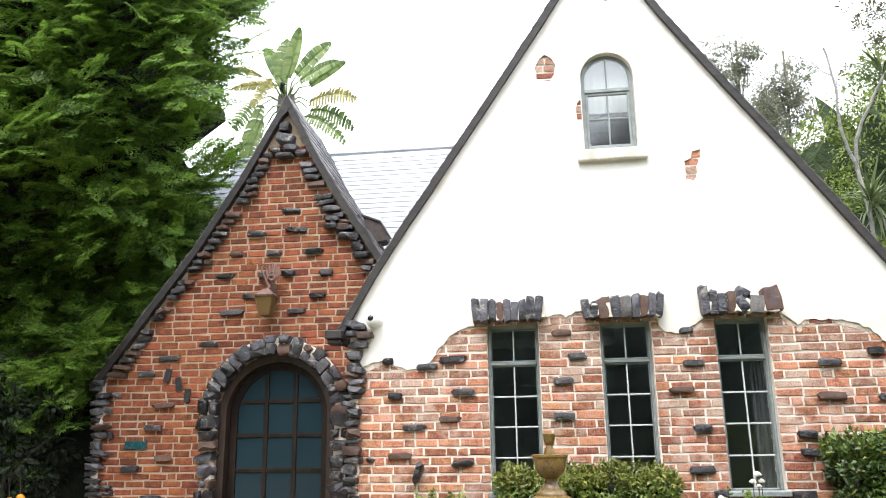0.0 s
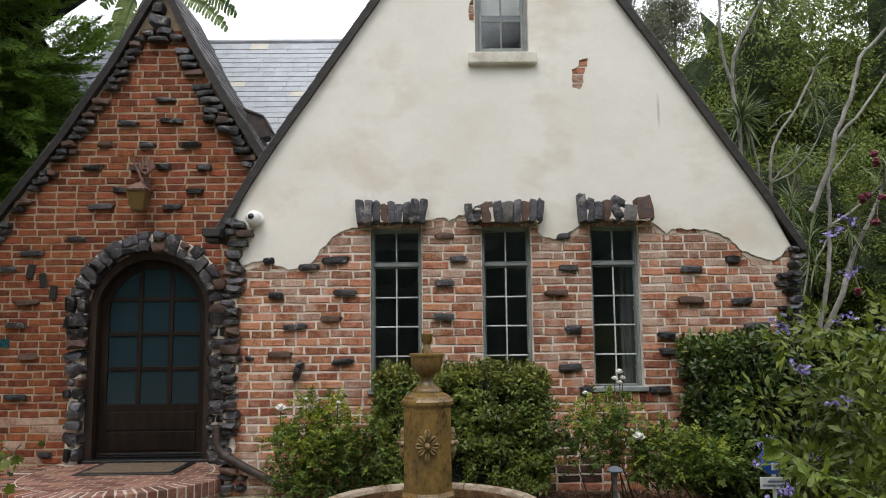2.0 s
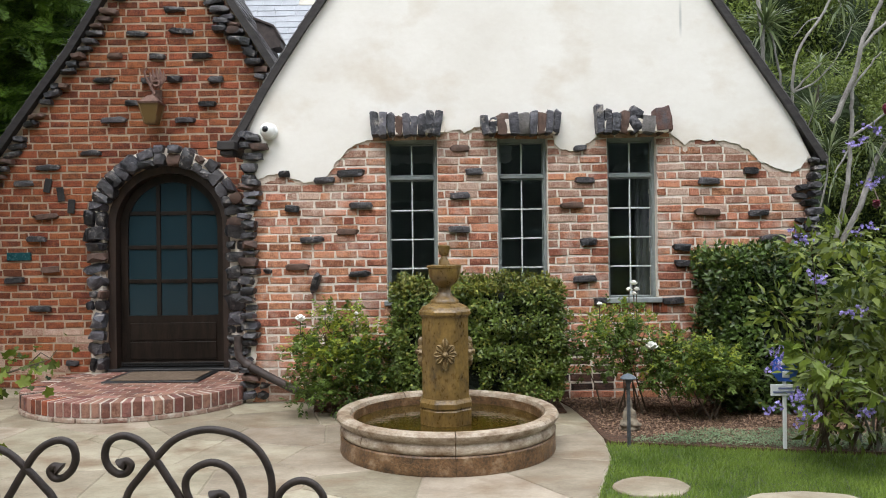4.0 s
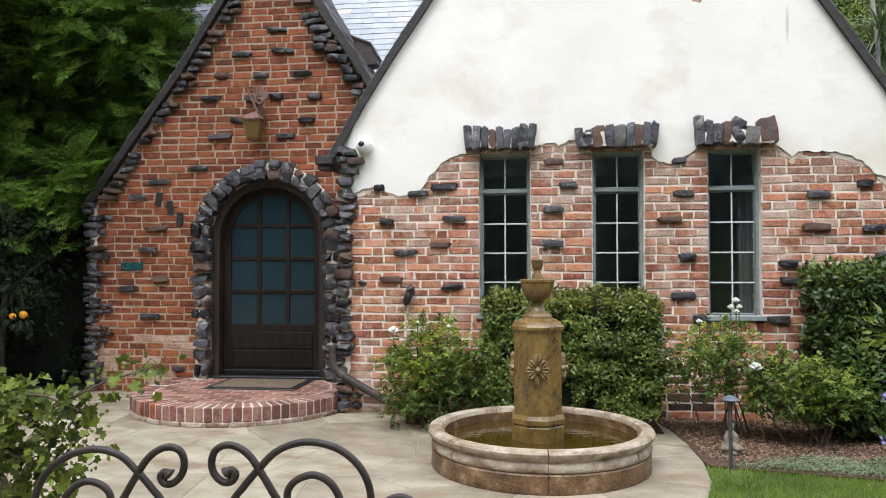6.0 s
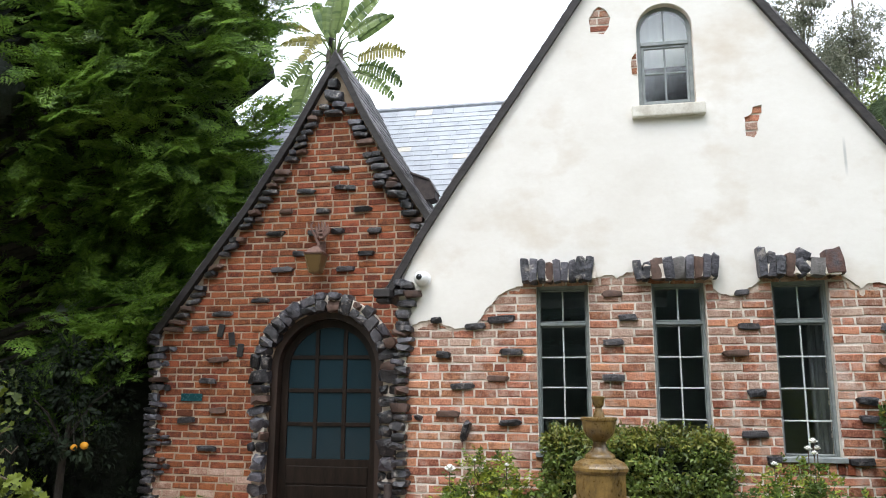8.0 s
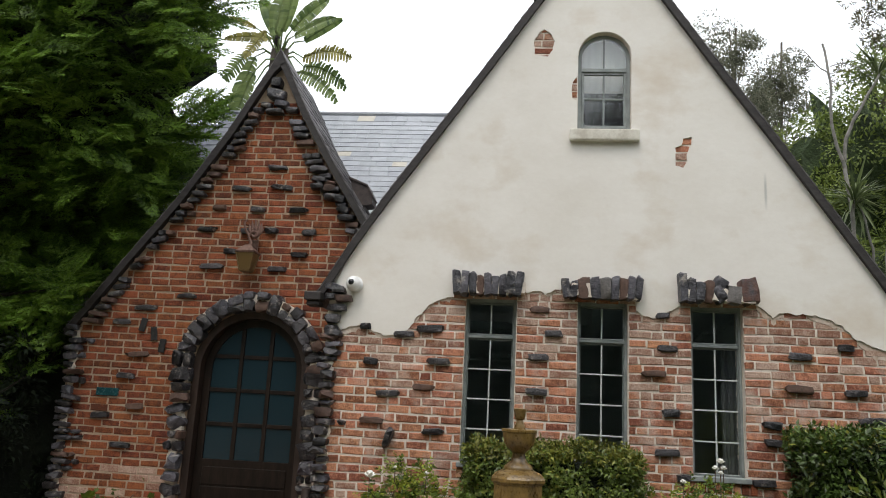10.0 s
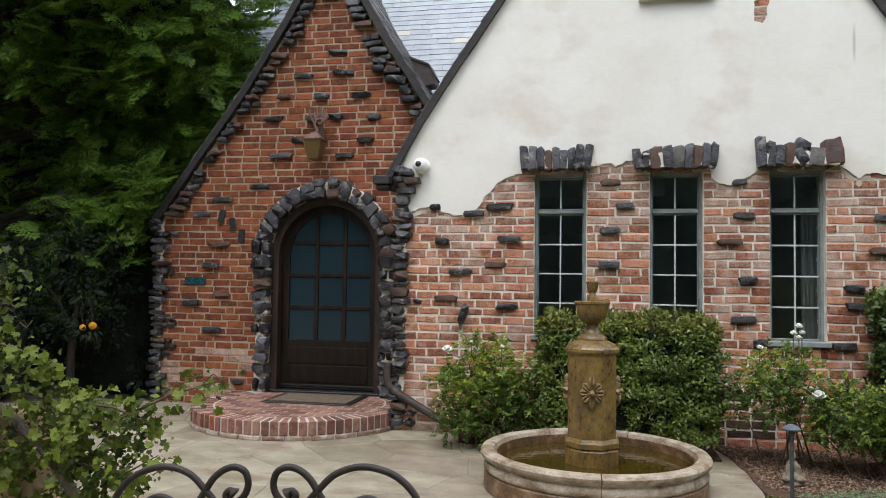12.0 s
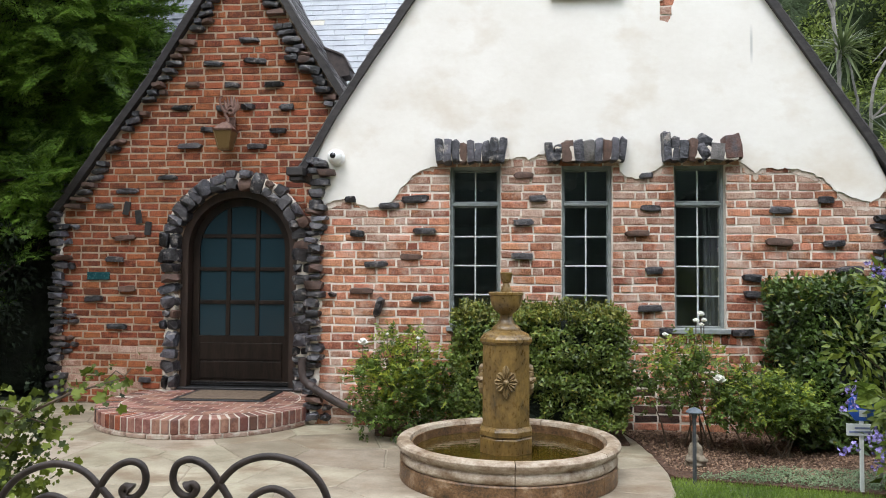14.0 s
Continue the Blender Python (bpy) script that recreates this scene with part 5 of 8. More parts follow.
# ---- roses ----
def bloom(parent, x, y, z, r):
    bm = bmesh.new()
    heart = bmesh.ops.create_icosphere(bm, subdivisions=2, radius=r * 0.48)["verts"]
    for v in heart:
        v.co += Vector((x, y, z + r * 0.55))
    for k in range(14):
        ring = k / 13
        a, tilt = k * 2.4, 0.12 + ring * 0.95
        made = bmesh.ops.create_icosphere(bm, subdivisions=1, radius=1)["verts"]
        m = Matrix.Translation((x, y, z)) @ Matrix.Rotation(a, 4, "Z") @ Matrix.Rotation(tilt, 4, "Y") @ Matrix.Translation((0, 0, r * 0.5)) @ Matrix.Diagonal((r * 0.16, r * 0.5, r * 0.55, 1))
        for v in made:
            v.co = m @ v.co
    return part("rose_flower", bm, PETAL, parent, "white rose in bloom", smooth=True)


def rose_bush(label, cx, cy, rx, ry, low, top, n, flowers, young=0.3, group="rose bushes"):
    t = thing("rose_bush", label, "rose bush", (cx, cy, 0), group)
    tips = []
    for k in range(n):
        a, g = nr.uniform(0, 6.28), math.sqrt(nr.uniform(0, 1))
        tip = Vector((cx + rx * g * math.cos(a), cy + ry * g * math.sin(a), low + (top - low) * nr.uniform(0.16, 1) * (1 - 0.35 * g * g)))
        if k < 7:
            foot = Vector((cx + nr.uniform(-0.2, 0.2), cy + nr.uniform(-0.1, 0.1), -0.03))
            part("stem", tube([foot, foot.lerp(tip, 0.5) + Vector((0, 0, 0.05)), tip], [0.008, 0.006, 0.003], 5), TWIG, t)
        tips.append(tip)
    c = np.array([tuple(p) for p in tips])
    p, out = lobes_cloud(c, nr.uniform(0.05, 0.14, n), 13, 0.8)
    new_growth = nr.uniform(0, 1, len(p)) < young * np.clip((p[:, 2] - low) / (top - low) * 1.6 - 0.3, 0, 1.4)
    for name, pick, tone in (("foliage", ~new_growth, ROSE_LEAF), ("young_foliage", new_growth, YOUNG_LEAF)):
        b, a, nn, ll, ww = sprays(p[pick], out[pick] + np.array([0, 0, 0.25]), 0.076, 6, 0.036, 0.0205)
        tagged(leaves(name, b, a, nn, ll, ww, tone, t, fold=0.12), kind="stuff")
    for x, y, z, r in flowers:
        part("flower_stalk", tube([(cx + (x - cx) * 0.6, cy, z - 0.3), (x, y, z - 0.1), (x, y, z)], 0.004, 5), TWIG, t)
        bloom(t, x, y, z, r)
    return t


rose_bush("leafy rose bush with white blooms below the casement", -0.42, -0.50, 0.43, 0.3, 0.02, 0.93, 150, [(-0.76, -0.72, 0.81, 0.058), (-0.30, -0.7, 0.86, 0.025), (-0.55, -0.75, 0.9, 0.018)], 0.5)
rose_bush("sparse rose bush with tall white blooms by the path light", 1.95, -0.70, 0.46, 0.28, 0.30, 0.90, 62, [(2.08, -0.98, 0.575, 0.066), (2.06, -0.52, 1.07, 0.040), (2.02, -0.52, 1.015, 0.036), (2.09, -0.50, 1.02, 0.034), (2.06, -0.53, 0.985, 0.030), (1.73, -0.7, 0.91, 0.032), (2.0, -0.7, 0.83, 0.018)], 0.35)
rose_bush("bushy rose with yellow-green young leaves in mulch", 2.46, -0.90, 0.41, 0.30, 0.22, 0.66, 88, [], 0.35)


# ---- violet flowering shrub in the right foreground ----
def violet_shrub():
    t = thing("flowering_shrub", "arching green shrub hung with violet flower clusters", "shrub", (3.15, -1.85, 0))
    tips = []
    for k in range(20):
        a = radians(nr.uniform(150, 300) if k % 3 else nr.uniform(0, 360))
        reach, z = nr.uniform(0.35, 0.95), nr.uniform(0.45, 1.55)
        foot = Vector((3.15 + nr.uniform(-0.25, 0.25), -1.85 + nr.uniform(-0.08, 0.12), -0.03))
        tip = Vector((3.5 + reach * math.cos(a), -2.15 + reach * 0.75 * math.sin(a), z))
        mid = foot.lerp(tip, 0.55) + Vector((0, 0, 0.30))
        part("stem", tube([foot, foot.lerp(mid, 0.5) + Vector((0, 0, 0.1)), mid, tip], [0.011, 0.008, 0.006, 0.003], 6), TWIG if k % 4 else PALE_BARK, t, smooth=True)
        for f in (0.45, 0.6, 0.72, 0.84, 0.95, 1.0):
            tips.append(mid.lerp(tip, f) if f > 0.5 else mid)
    extra = [(2.75, -2.65, 1.42), (2.9, -2.6, 1.2), (2.9, -2.7, 0.8), (3.0, -2.7, 0.95), (3.2, -2.6, 1.45), (3.3, -2.5, 1.1), (3.1, -2.6, 0.6), (3.5, -2.4, 1.3), (3.4, -2.4, 0.8), (2.75, -2.35, 0.40), (3.0, -2.35, 0.32), (3.25, -2.4, 0.38), (2.85, -2.2, 0.25), (3.15, -2.2, 0.22)]
    c = np.array([tuple(p) for p in tips] + extra * 3)
    p, out = lobes_cloud(c, nr.uniform(0.08, 0.22, len(c)), 18, 0.9)
    p, out = p[p[:, 2] > 0.12], out[p[:, 2] > 0.12]
    tagged(leaves("foliage", p, out + np.array([0, -0.2, 0.1]), ball(len(p)) + np.array([0, -0.6, 1.0]), nr.uniform(0.052, 0.100, len(p)), nr.uniform(0.024, 0.042, len(p)), SHRUB_LEAF, t, fold=0.15), kind="stuff")
    for x, y, z, way in ((2.36, -2.62, 0.70, 1), (2.73, -2.78, 1.01, 1), (3.02, -2.78, 0.80, 1), (2.82, -2.72, 1.47, 1), (2.46, -2.7, 1.43, -1), (2.44, -2.7, 0.52, 1), (2.52, -2.66, 0.42, -1), (2.36, -2.55, 0.42, 1), (2.55, -2.2, 0.72, 1), (2.58, -2.18, 0.67, 1), (2.73, -2.2, 0.47, 1), (2.71, -2.2, 0.40, -1), (2.83, -2.2, 0.62, 1), (2.70, -2.2, 0.27, 1), (2.9, -2.6, 0.42, 1), (2.55, -2.72, 1.2, -1), (2.99, -2.5, 1.75, 1), (3.02, -2.3, 2.02, 1), (3.12, -2.3, 2.10, -1), (3.20, -2.4, 1.42, -1)):
        bm = bmesh.new()
        for k in range(20):
            f = k / 19
            q = Vector((x + way * 0.11 * (f - 0.5) + nr.uniform(-0.025, 0.025), y + nr.uniform(-0.03, 0.03), z + 0.05 * (f - 0.5) + nr.uniform(-0.025, 0.025)))
            turn = Euler((nr.uniform(0, 2), nr.uniform(0, 2), nr.uniform(0, 6))).to_matrix()
            hub = bm.verts.new(q)
            rim = [bm.verts.new(q + turn @ Vector((0.0135 * (1 if i % 2 else 0.55) * math.cos(i * math.pi / 5), 0.0135 * (1 if i % 2 else 0.55) * math.sin(i * math.pi / 5), 0.004))) for i in range(10)]
            for i in range(10):
                bm.faces.new((hub, rim[i], rim[(i + 1) % 10]))
        tagged(part("flower_head", bm, PURPLE, t, "hanging violet flower cluster"), kind="stuff")


violet_shrub()


def lobed_leaves(name, base, axis, normal, size, material, parent, oval=False):
    """Leaves cut round a centre: five-lobed, or plain pointed ovals."""
    shape = []
    for i in range(24):
        a = 2 * math.pi * (i + 0.5) / 24
        r = 0.52 * (0.66 + 0.34 * abs(math.cos(2.5 * (a - math.pi / 2)))) * (1.08 if i % 2 else 0.92) * (0.8 if math.sin(a) < -0.8 else 1.0)
        shape.append((0.21 * math.cos(a) * (1 - 0.18 * math.sin(a)), 0.5 + 0.5 * math.sin(a)) if oval else (r * math.cos(a), 0.45 + r * math.sin(a)))
    axis = unit(axis)
    side = unit(np.cross(axis, normal))
    nrm = np.cross(side, axis)
    v = np.empty((len(base), 25, 3))
    v[:, 0] = base + axis * 0.38 * size[:, None] - nrm * 0.06 * size[:, None]
    for i, (u, w) in enumerate(shape):
        v[:, i + 1] = base + (side * u + axis * w) * size[:, None] + nrm * (0.22 * abs(u) + 0.11 * nr.uniform(-1, 1, len(base))[:, None] - 0.12 * w * w) * size[:, None]
    t = np.array([(0, i + 1, (i + 1) % 24 + 1) for i in range(24)])
    tris = (np.arange(len(base))[:, None, None] * 25 + t[None]).reshape(-1, 3)
    return tagged(part(name, mesh_arrays(name, v.reshape(-1, 3), tris, material), None, parent), kind="stuff")


def reaching_branch():
    """A shrub at the path that reaches a long leafy branch over the lawn."""
    t = thing("leafy_shrub", "long green shrub branch with broad leaves reaching over the lawn", "shrub", (2.9, -4.6, 0))
    line = [Vector(p) for p in ((2.9, -4.6, -0.03), (2.75, -4.65, 0.45), (2.35, -4.78, 0.78), (1.95, -4.86, 0.89), (1.70, -4.9, 0.925), (1.52, -4.9, 1.02), (1.38, -4.9, 1.105))]
    part("stem", tube(line, [0.010, 0.008, 0.006, 0.0042, 0.0034, 0.0026, 0.0015], 6), GREEN_STEM, t, smooth=True)
    part("stem", tube([line[1], (2.6, -4.5, 0.8), (2.3, -4.45, 1.05), (1.98, -4.5, 1.12)], [0.007, 0.005, 0.003, 0.0015], 6), GREEN_STEM, t, smooth=True)
    base, axis = [], []
    for i in range(40):
        f = nr.uniform(2.0, 5.999)
        k = int(f)
        base.append(tuple(line[k].lerp(line[k + 1], f - k)))
        axis.append((nr.normal() * 0.6 - 0.5, nr.normal() * 0.5 - 0.2, nr.normal() * 0.6 - 0.15))
    n = len(base)
    lobed_leaves("foliage", np.array(base), np.array(axis), ball(n) * 0.6 + np.array([0, -0.8, 0.6]), nr.uniform(0.035, 0.068, n), BROAD_LEAF, t, oval=True)


reaching_branch()


# ---- grape vine in the left foreground ----
def grape_vine():
    t = thing("grape_vine", "sprawling grape vine with pale lobed leaves over a low wall", "vine", (-2.35, -4.2, 0))
    part("trunk", tube([(-1.60, -4.1, -0.03), (-1.68, -4.12, 0.3), (-1.74, -4.13, 0.5), (-1.84, -4.15, 0.64), (-1.98, -4.18, 0.78), (-2.3, -4.2, 1.0)], [0.030, 0.027, 0.025, 0.023, 0.020, 0.014], 8), BARK, t, smooth=True)
    shoots = [[(-1.84, -4.15, 0.66), (-1.5, -4.2, 0.80), (-1.25, -4.2, 0.92), (-1.02, -4.2, 0.99)], [(-1.9, -4.16, 0.8), (-1.75, -4.2, 0.88), (-1.5, -4.2, 0.86), (-1.28, -4.2, 0.78)],
              [(-2.2, -4.2, 1.02), (-2.1, -4.22, 1.25), (-2.03, -4.22, 1.38), (-2.10, -4.22, 1.52)], [(-2.3, -4.2, 1.05), (-2.2, -4.22, 1.12), (-1.95, -4.25, 1.10), (-1.76, -4.25, 1.04)],
              [(-2.3, -4.2, 1.0), (-2.5, -4.22, 1.2), (-2.6, -4.2, 1.4), (-2.75, -4.2, 1.5)],
              [(-1.84, -4.15, 0.66), (-1.6, -4.22, 0.62), (-1.42, -4.24, 0.6), (-1.28, -4.22, 0.68)]]
    pts = []
    for s in shoots:
        part("shoot", tube(s, [0.010, 0.007, 0.005, 0.002], 6), TWIG, t, smooth=True)
        for i in range(190):
            f = 2.999 * nr.uniform(0, 1) ** 1.2
            k = int(f)
            p = Vector(s[k]).lerp(Vector(s[k + 1]), f - k)
            pts.append((p.x + nr.normal() * 0.045, p.y + nr.normal() * 0.06, p.z + nr.normal() * 0.042))
    edge = [(-0.1, -1.46), (0.2, -1.46), (0.41, -1.42), (0.63, -1.34), (0.78, -1.33), (0.86, -1.5), (0.94, -1.72), (1.04, -1.88), (1.14, -2.1)]
    while len(pts) < 5000:
        z = nr.uniform(0.0, 1.14)
        x = at_line(edge, z) - 1.45 * nr.uniform(0, 1)
        lump = math.sin(13.0 * x + 5.0 * z) + math.sin(17.0 * z - 4.0 * x + 1.3) + math.sin(31.0 * x - 23.0 * z)
        if lump > nr.uniform(-0.9, 1.5) - 0.9 * (z < 0.6):
            pts.append((x + nr.normal() * 0.02, -4.15 - 0.06 * lump + nr.normal() * 0.06, z))
    while len(pts) < 6100:
        z = nr.uniform(0.0, 1.0)
        pts.append((at_line(edge, z) - 0.10 - 1.3 * nr.uniform(0, 1), -4.0 + nr.normal() * 0.05, z))
    b = np.array(pts)
    n = len(b)
    lobed_leaves("foliage", b, ball(n) + np.array([0.2, -0.3, -0.35]), ball(n) * 0.8 + np.array([0, -0.7, 0.8]), 0.016 + 0.044 * nr.uniform(0, 1, n) ** 1.9, VINE_LEAF, t)
    for k in range(14):
        s = Vector(b[k * 130])
        part("tendril", tube([s + Vector((0.0, -0.02, 0)), s + Vector((0.05, -0.04, 0.04)), s + Vector((0.09, -0.05, 0.02)), s + Vector((0.11, -0.04, 0.05))], 0.0022, 5), TWIG, t)


grape_vine()
TAN = surface("tan_garden_wall_render", (0.34, 0.225, 0.13), (0.50, 0.36, 0.22), 3, 0.9, 0.4, 40, 0.006, stain=(0.22, 0.14, 0.08), stain_scale=2, stain_at=0.62)
tagged(part("garden_wall", box(bmesh.new(), -4.4, -1.93, -4.12, -3.94, -0.03, 0.80, bevel=0.02, segments=2), TAN), "low tan rendered garden wall under the vine", "garden wall", kind="structure")


# ---- paddle-leaved palm behind the roof ----
PALM_DRY = leaf_mat("yellowing_paddle_leaf", (0.10, 0.10, 0.025), (0.30, 0.27, 0.075), 0.45, 0.3, spread=0.8)


def paddle_blade(t, start, end, wide, torn, sag, k, material):
    """A paddle leaf from start to end; torn: the share of each strip that is gone towards its margin."""
    s, e = Vector(start), Vector(end)
    run = e - s
    way = run.normalized()
    side = way.cross(Vector((0.10 * math.sin(k * 2.3), 1.0, 0.25 * math.cos(k * 1.7)))).normalized()
    n = 16
    spine = [s + run * (i / n) + Vector((0, 0.10 * math.sin(k) * (i / n) ** 2, sag * (4 * (i / n) * (1 - i / n)))) for i in range(n + 1)]
    bm = bmesh.new()
    for sg in (-1, 1):
        for i in range(n):
            f0, f1 = i / n, (i + 1) / n
            w0, w1 = [wide * 0.5 * (math.sin(math.pi * min(1.0, 0.10 + 0.88 * f)) ** 0.55) for f in (f0, f1)]
            split = torn if (i * 5 + k * 3 + sg) % 3 or torn > 0.3 else 0.0
            droop = Vector((0, -0.06 * abs(math.sin(k + sg)), -0.10 * wide * (1 + 2 * split * ((i * 7 + k) % 3))))
            p0, p1 = spine[i], spine[i + 1]
            q0 = p0 + side * sg * w0 + way * w0 * 0.25 + droop
            q1 = p1 + side * sg * w1 + way * w1 * 0.25 + droop
            m0, m1 = p0.lerp(q0, 0.5) + Vector((0, -0.012, 0.012)), p1.lerp(q1, 0.5) + Vector((0, -0.012, 0.012))
            m1, q1 = m1.lerp(m0, split * 0.35), q1.lerp(q0, split)
            vs = [bm.verts.new(c) for c in (p0, p1, m1, q1, q0, m0)]
            bm.faces.new((vs[0], vs[1], vs[2], vs[5]))
            bm.faces.new((vs[5], vs[2], vs[3], vs[4]))
    part("blade", bm, material, t)
    part("midrib", tube(spine, [0.016 - 0.0007 * i for i in range(n + 1)], 5), material, t)


def paddle_palm(cx, cy, base):
    t = thing("paddle_palm", "tall banana-like palm with torn paddle leaves behind the roof", "palm", (cx, cy, 0))
    for k in range(3):
        part("trunk", tube([(cx + 0.25 * k - 0.2, cy + 0.1 * k, -0.03), (cx + 0.2 * k - 0.2, cy, base * 0.6), (cx + 0.1 * k - 0.1, cy, base)], [0.13, 0.10, 0.07], 10), BARK, t, smooth=True)
    # blade: foot and tip (x, z), width, tearing, arch, dry or not
    fans = [(-4.32, 8.30, -4.06, 9.34, 0.26, 0.0, 0.0, 0), (-4.47, 8.32, -4.88, 9.16, 0.27, 0.0, 0.04, 0), (-4.36, 8.20, -4.26, 9.02, 0.34, 0.1, 0.0, 0), (-4.14, 8.36, -3.43, 8.97, 0.29, 0.1, 0.05, 0),
            (-3.95, 8.26, -3.18, 8.62, 0.17, 0.0, 0.05, 0), (-3.98, 8.10, -3.16, 8.36, 0.26, 0.1, 0.06, 0), (-3.86, 7.78, -2.88, 7.72, 0.33, 0.5, 0.14, 1), (-3.92, 7.72, -3.02, 7.26, 0.28, 0.55, 0.14, 0),
            (-3.88, 7.36, -3.04, 6.78, 0.24, 0.55, 0.12, 0), (-4.85, 8.40, -5.70, 8.50, 0.13, 0.2, 0.10, 1), (-4.60, 8.30, -5.50, 8.22, 0.22, 0.2, 0.06, 1), (-4.55, 8.20, -4.84, 7.55, 0.20, 0.4, 0.02, 1),
            (-4.83, 7.80, -5.10, 6.60, 0.30, 0.4, 0.0, 0), (-4.88, 7.30, -5.72, 6.62, 0.28, 0.5, 0.06, 0), (-4.70, 7.35, -5.00, 6.30, 0.30, 0.3, 0.0, 0), (-4.95, 7.9, -5.35, 7.30, 0.26, 0.5, 0.04, 0)]
    crown = Vector((cx, cy, base))
    for k, (x0, z0, x1, z1, wide, torn, sag, dry) in enumerate(fans):
        off = 0.30 * math.sin(k * 2.1)
        foot = Vector((x0, cy + off, z0))
        part("leaf_stalk", tube([crown + Vector((0, 0, -0.2)), crown.lerp(foot, 0.55) + Vector((0, 0, 0.05)), foot], [0.026, 0.018, 0.012], 6), PALM_LEAF, t, smooth=True)
        paddle_blade(t, foot, (x1, cy + off - 0.1, z1), wide * 1.12, torn * 0.62, sag, k, PALM_DRY if dry else PALM_LEAF)
    part("flower_spathe", tube([crown, crown + Vector((-0.06, -0.1, 0.10)), crown + Vector((-0.02, -0.2, 0.16)), crown + Vector((0.10, -0.25, 0.10))], [0.03, 0.05, 0.035, 0.006], 6), DARK_BARK, t, "dark withered flower spathe")


paddle_palm(-4.33, 6.0, 7.95)


# ---- strap-leaved trees with bare grey limbs at the end of the house ----
def strap_tree(label, cx, cy, limbs):
    """limbs: points (x, z), thickness, size of the tuft of strap leaves at the tip."""
    t = thing("strap_leaved_tree", label, "tree", (cx, cy, 0))
    bases, axes, sizes = [], [], []
    for flat, r, crown in limbs:
        pts, k = [], len(flat)
        for i in range(k - 1):
            a, b, c, d = [Vector(flat[min(max(i + o, 0), k - 1)]) for o in (-1, 0, 1, 2)]
            for f in (0, 0.25, 0.5, 0.75):
                q = 0.5 * ((2 * b) + (c - a) * f + (2 * a - 5 * b + 4 * c - d) * f * f + (3 * b - a - 3 * c + d) * f ** 3)
                pts.append(Vector((q.x + nr.normal() * 0.008, cy + 0.05 * math.sin(3 * q.y), q.y)))
        pts.append(Vector((flat[-1][0], cy, flat[-1][1])))
        part("limb", tube(pts, [0.40 * r * (1 - 0.5 * i / (len(pts) - 1)) for i in range(len(pts))], 8), PALE_BARK, t, smooth=True)
        if crown:
            tip, way = pts[-1], (pts[-1] - pts[-3]).normalized()
            for i in range(int(50 * crown)):
                d = (Vector(ball(1)[0]) + way * 0.7).normalized()
                bases.append(tuple(tip - way * nr.uniform(0, 0.10)))
                axes.append(tuple(d))
                sizes.append(nr.uniform(0.32, 0.58) * (0.7 + 0.25 * crown))
    sizes = np.array(sizes)
    tagged(leaves("foliage", np.array(bases), np.array(axes), ball(len(bases)) * 0.2 + np.array([0, 0, 1.0]), sizes, sizes * 0.060, STRAP_LEAF, t, fold=0.1, droop=0.25), kind="stuff")


strap_tree("strap-leaved tree with bare grey limbs behind the gable end", 4.6, 2.5, [
    ([(4.62, -0.03), (4.50, 2.0), (4.46, 3.7), (4.44, 4.51), (4.29, 5.2), (4.29, 5.71), (4.23, 6.29)], 0.075, 0), ([(4.25, 5.87), (4.11, 6.0), (3.98, 6.21)], 0.025, 0),
    ([(4.28, 5.95), (4.47, 6.0), (4.68, 5.93)], 0.022, 0.3), ([(4.3, 5.77), (4.41, 5.66)], 0.02, 0), ([(4.45, 4.3), (4.47, 5.0), (4.69, 5.46), (4.91, 5.89)], 0.068, 1.3),
    ([(4.46, 3.3), (4.48, 3.89), (4.52, 4.2)], 0.06, 1.7), ([(4.55, 2.2), (4.67, 3.33), (4.64, 3.7), (4.58, 4.08)], 0.055, 0.4)])
strap_tree("many-branched strap-leaved tree close to the roof edge", 4.8, 2.2, [
    ([(4.80, -0.03), (4.78, 1.6), (4.76, 2.75), (4.7, 3.23), (4.74, 3.72), (5.05, 4.17), (5.25, 4.5), (5.41, 4.79)], 0.062, 0.45), ([(4.7, 3.25), (4.88, 3.45), (5.06, 3.62)], 0.036, 0.6),
    ([(5.05, 4.17), (4.91, 4.13), (4.73, 3.94)], 0.026, 0), ([(4.73, 3.27), (4.99, 3.4), (5.25, 3.71), (5.44, 4.08)], 0.032, 0.5), ([(5.25, 4.5), (5.30, 4.40), (5.32, 4.30)], 0.026, 0.6),
    ([(4.78, 2.2), (4.89, 2.75), (4.97, 3.05)], 0.035, 1.0), ([(4.80, 1.2), (5.11, 2.16), (5.15, 2.57)], 0.035, 1.0)])
strap_tree("grey-limbed leaning tree with sparse strap leaves", 4.5, 1.0, [
    ([(4.50, -0.03), (4.50, 0.8), (4.55, 1.42), (4.72, 2.05), (4.8, 2.56), (4.79, 2.94), (4.80, 3.17)], 0.080, 0), ([(4.60, 2.70), (4.80, 3.17), (4.88, 3.57), (5.12, 4.05), (5.25, 4.42), (5.54, 4.72), (5.85, 5.09)], 0.072, 0.6),
    ([(4.88, 3.48), (5.19, 3.81), (5.5, 4.21), (5.76, 4.44)], 0.045, 0.5), ([(4.80, 3.08), (4.93, 3.25), (5.09, 3.43)], 0.036, 0.25), ([(4.52, 1.2), (4.9, 1.98), (5.02, 2.27), (5.27, 2.67), (5.47, 3.17)], 0.085, 0.3),
    ([(4.80, 2.55), (5.1, 2.75), (5.39, 3.01)], 0.042, 0.5), ([(4.80, 2.45), (4.67, 2.27), (4.56, 2.09)], 0.03, 0.2), ([(4.80, 2.60), (4.92, 2.48), (5.02, 2.53)], 0.022, 0.7)])
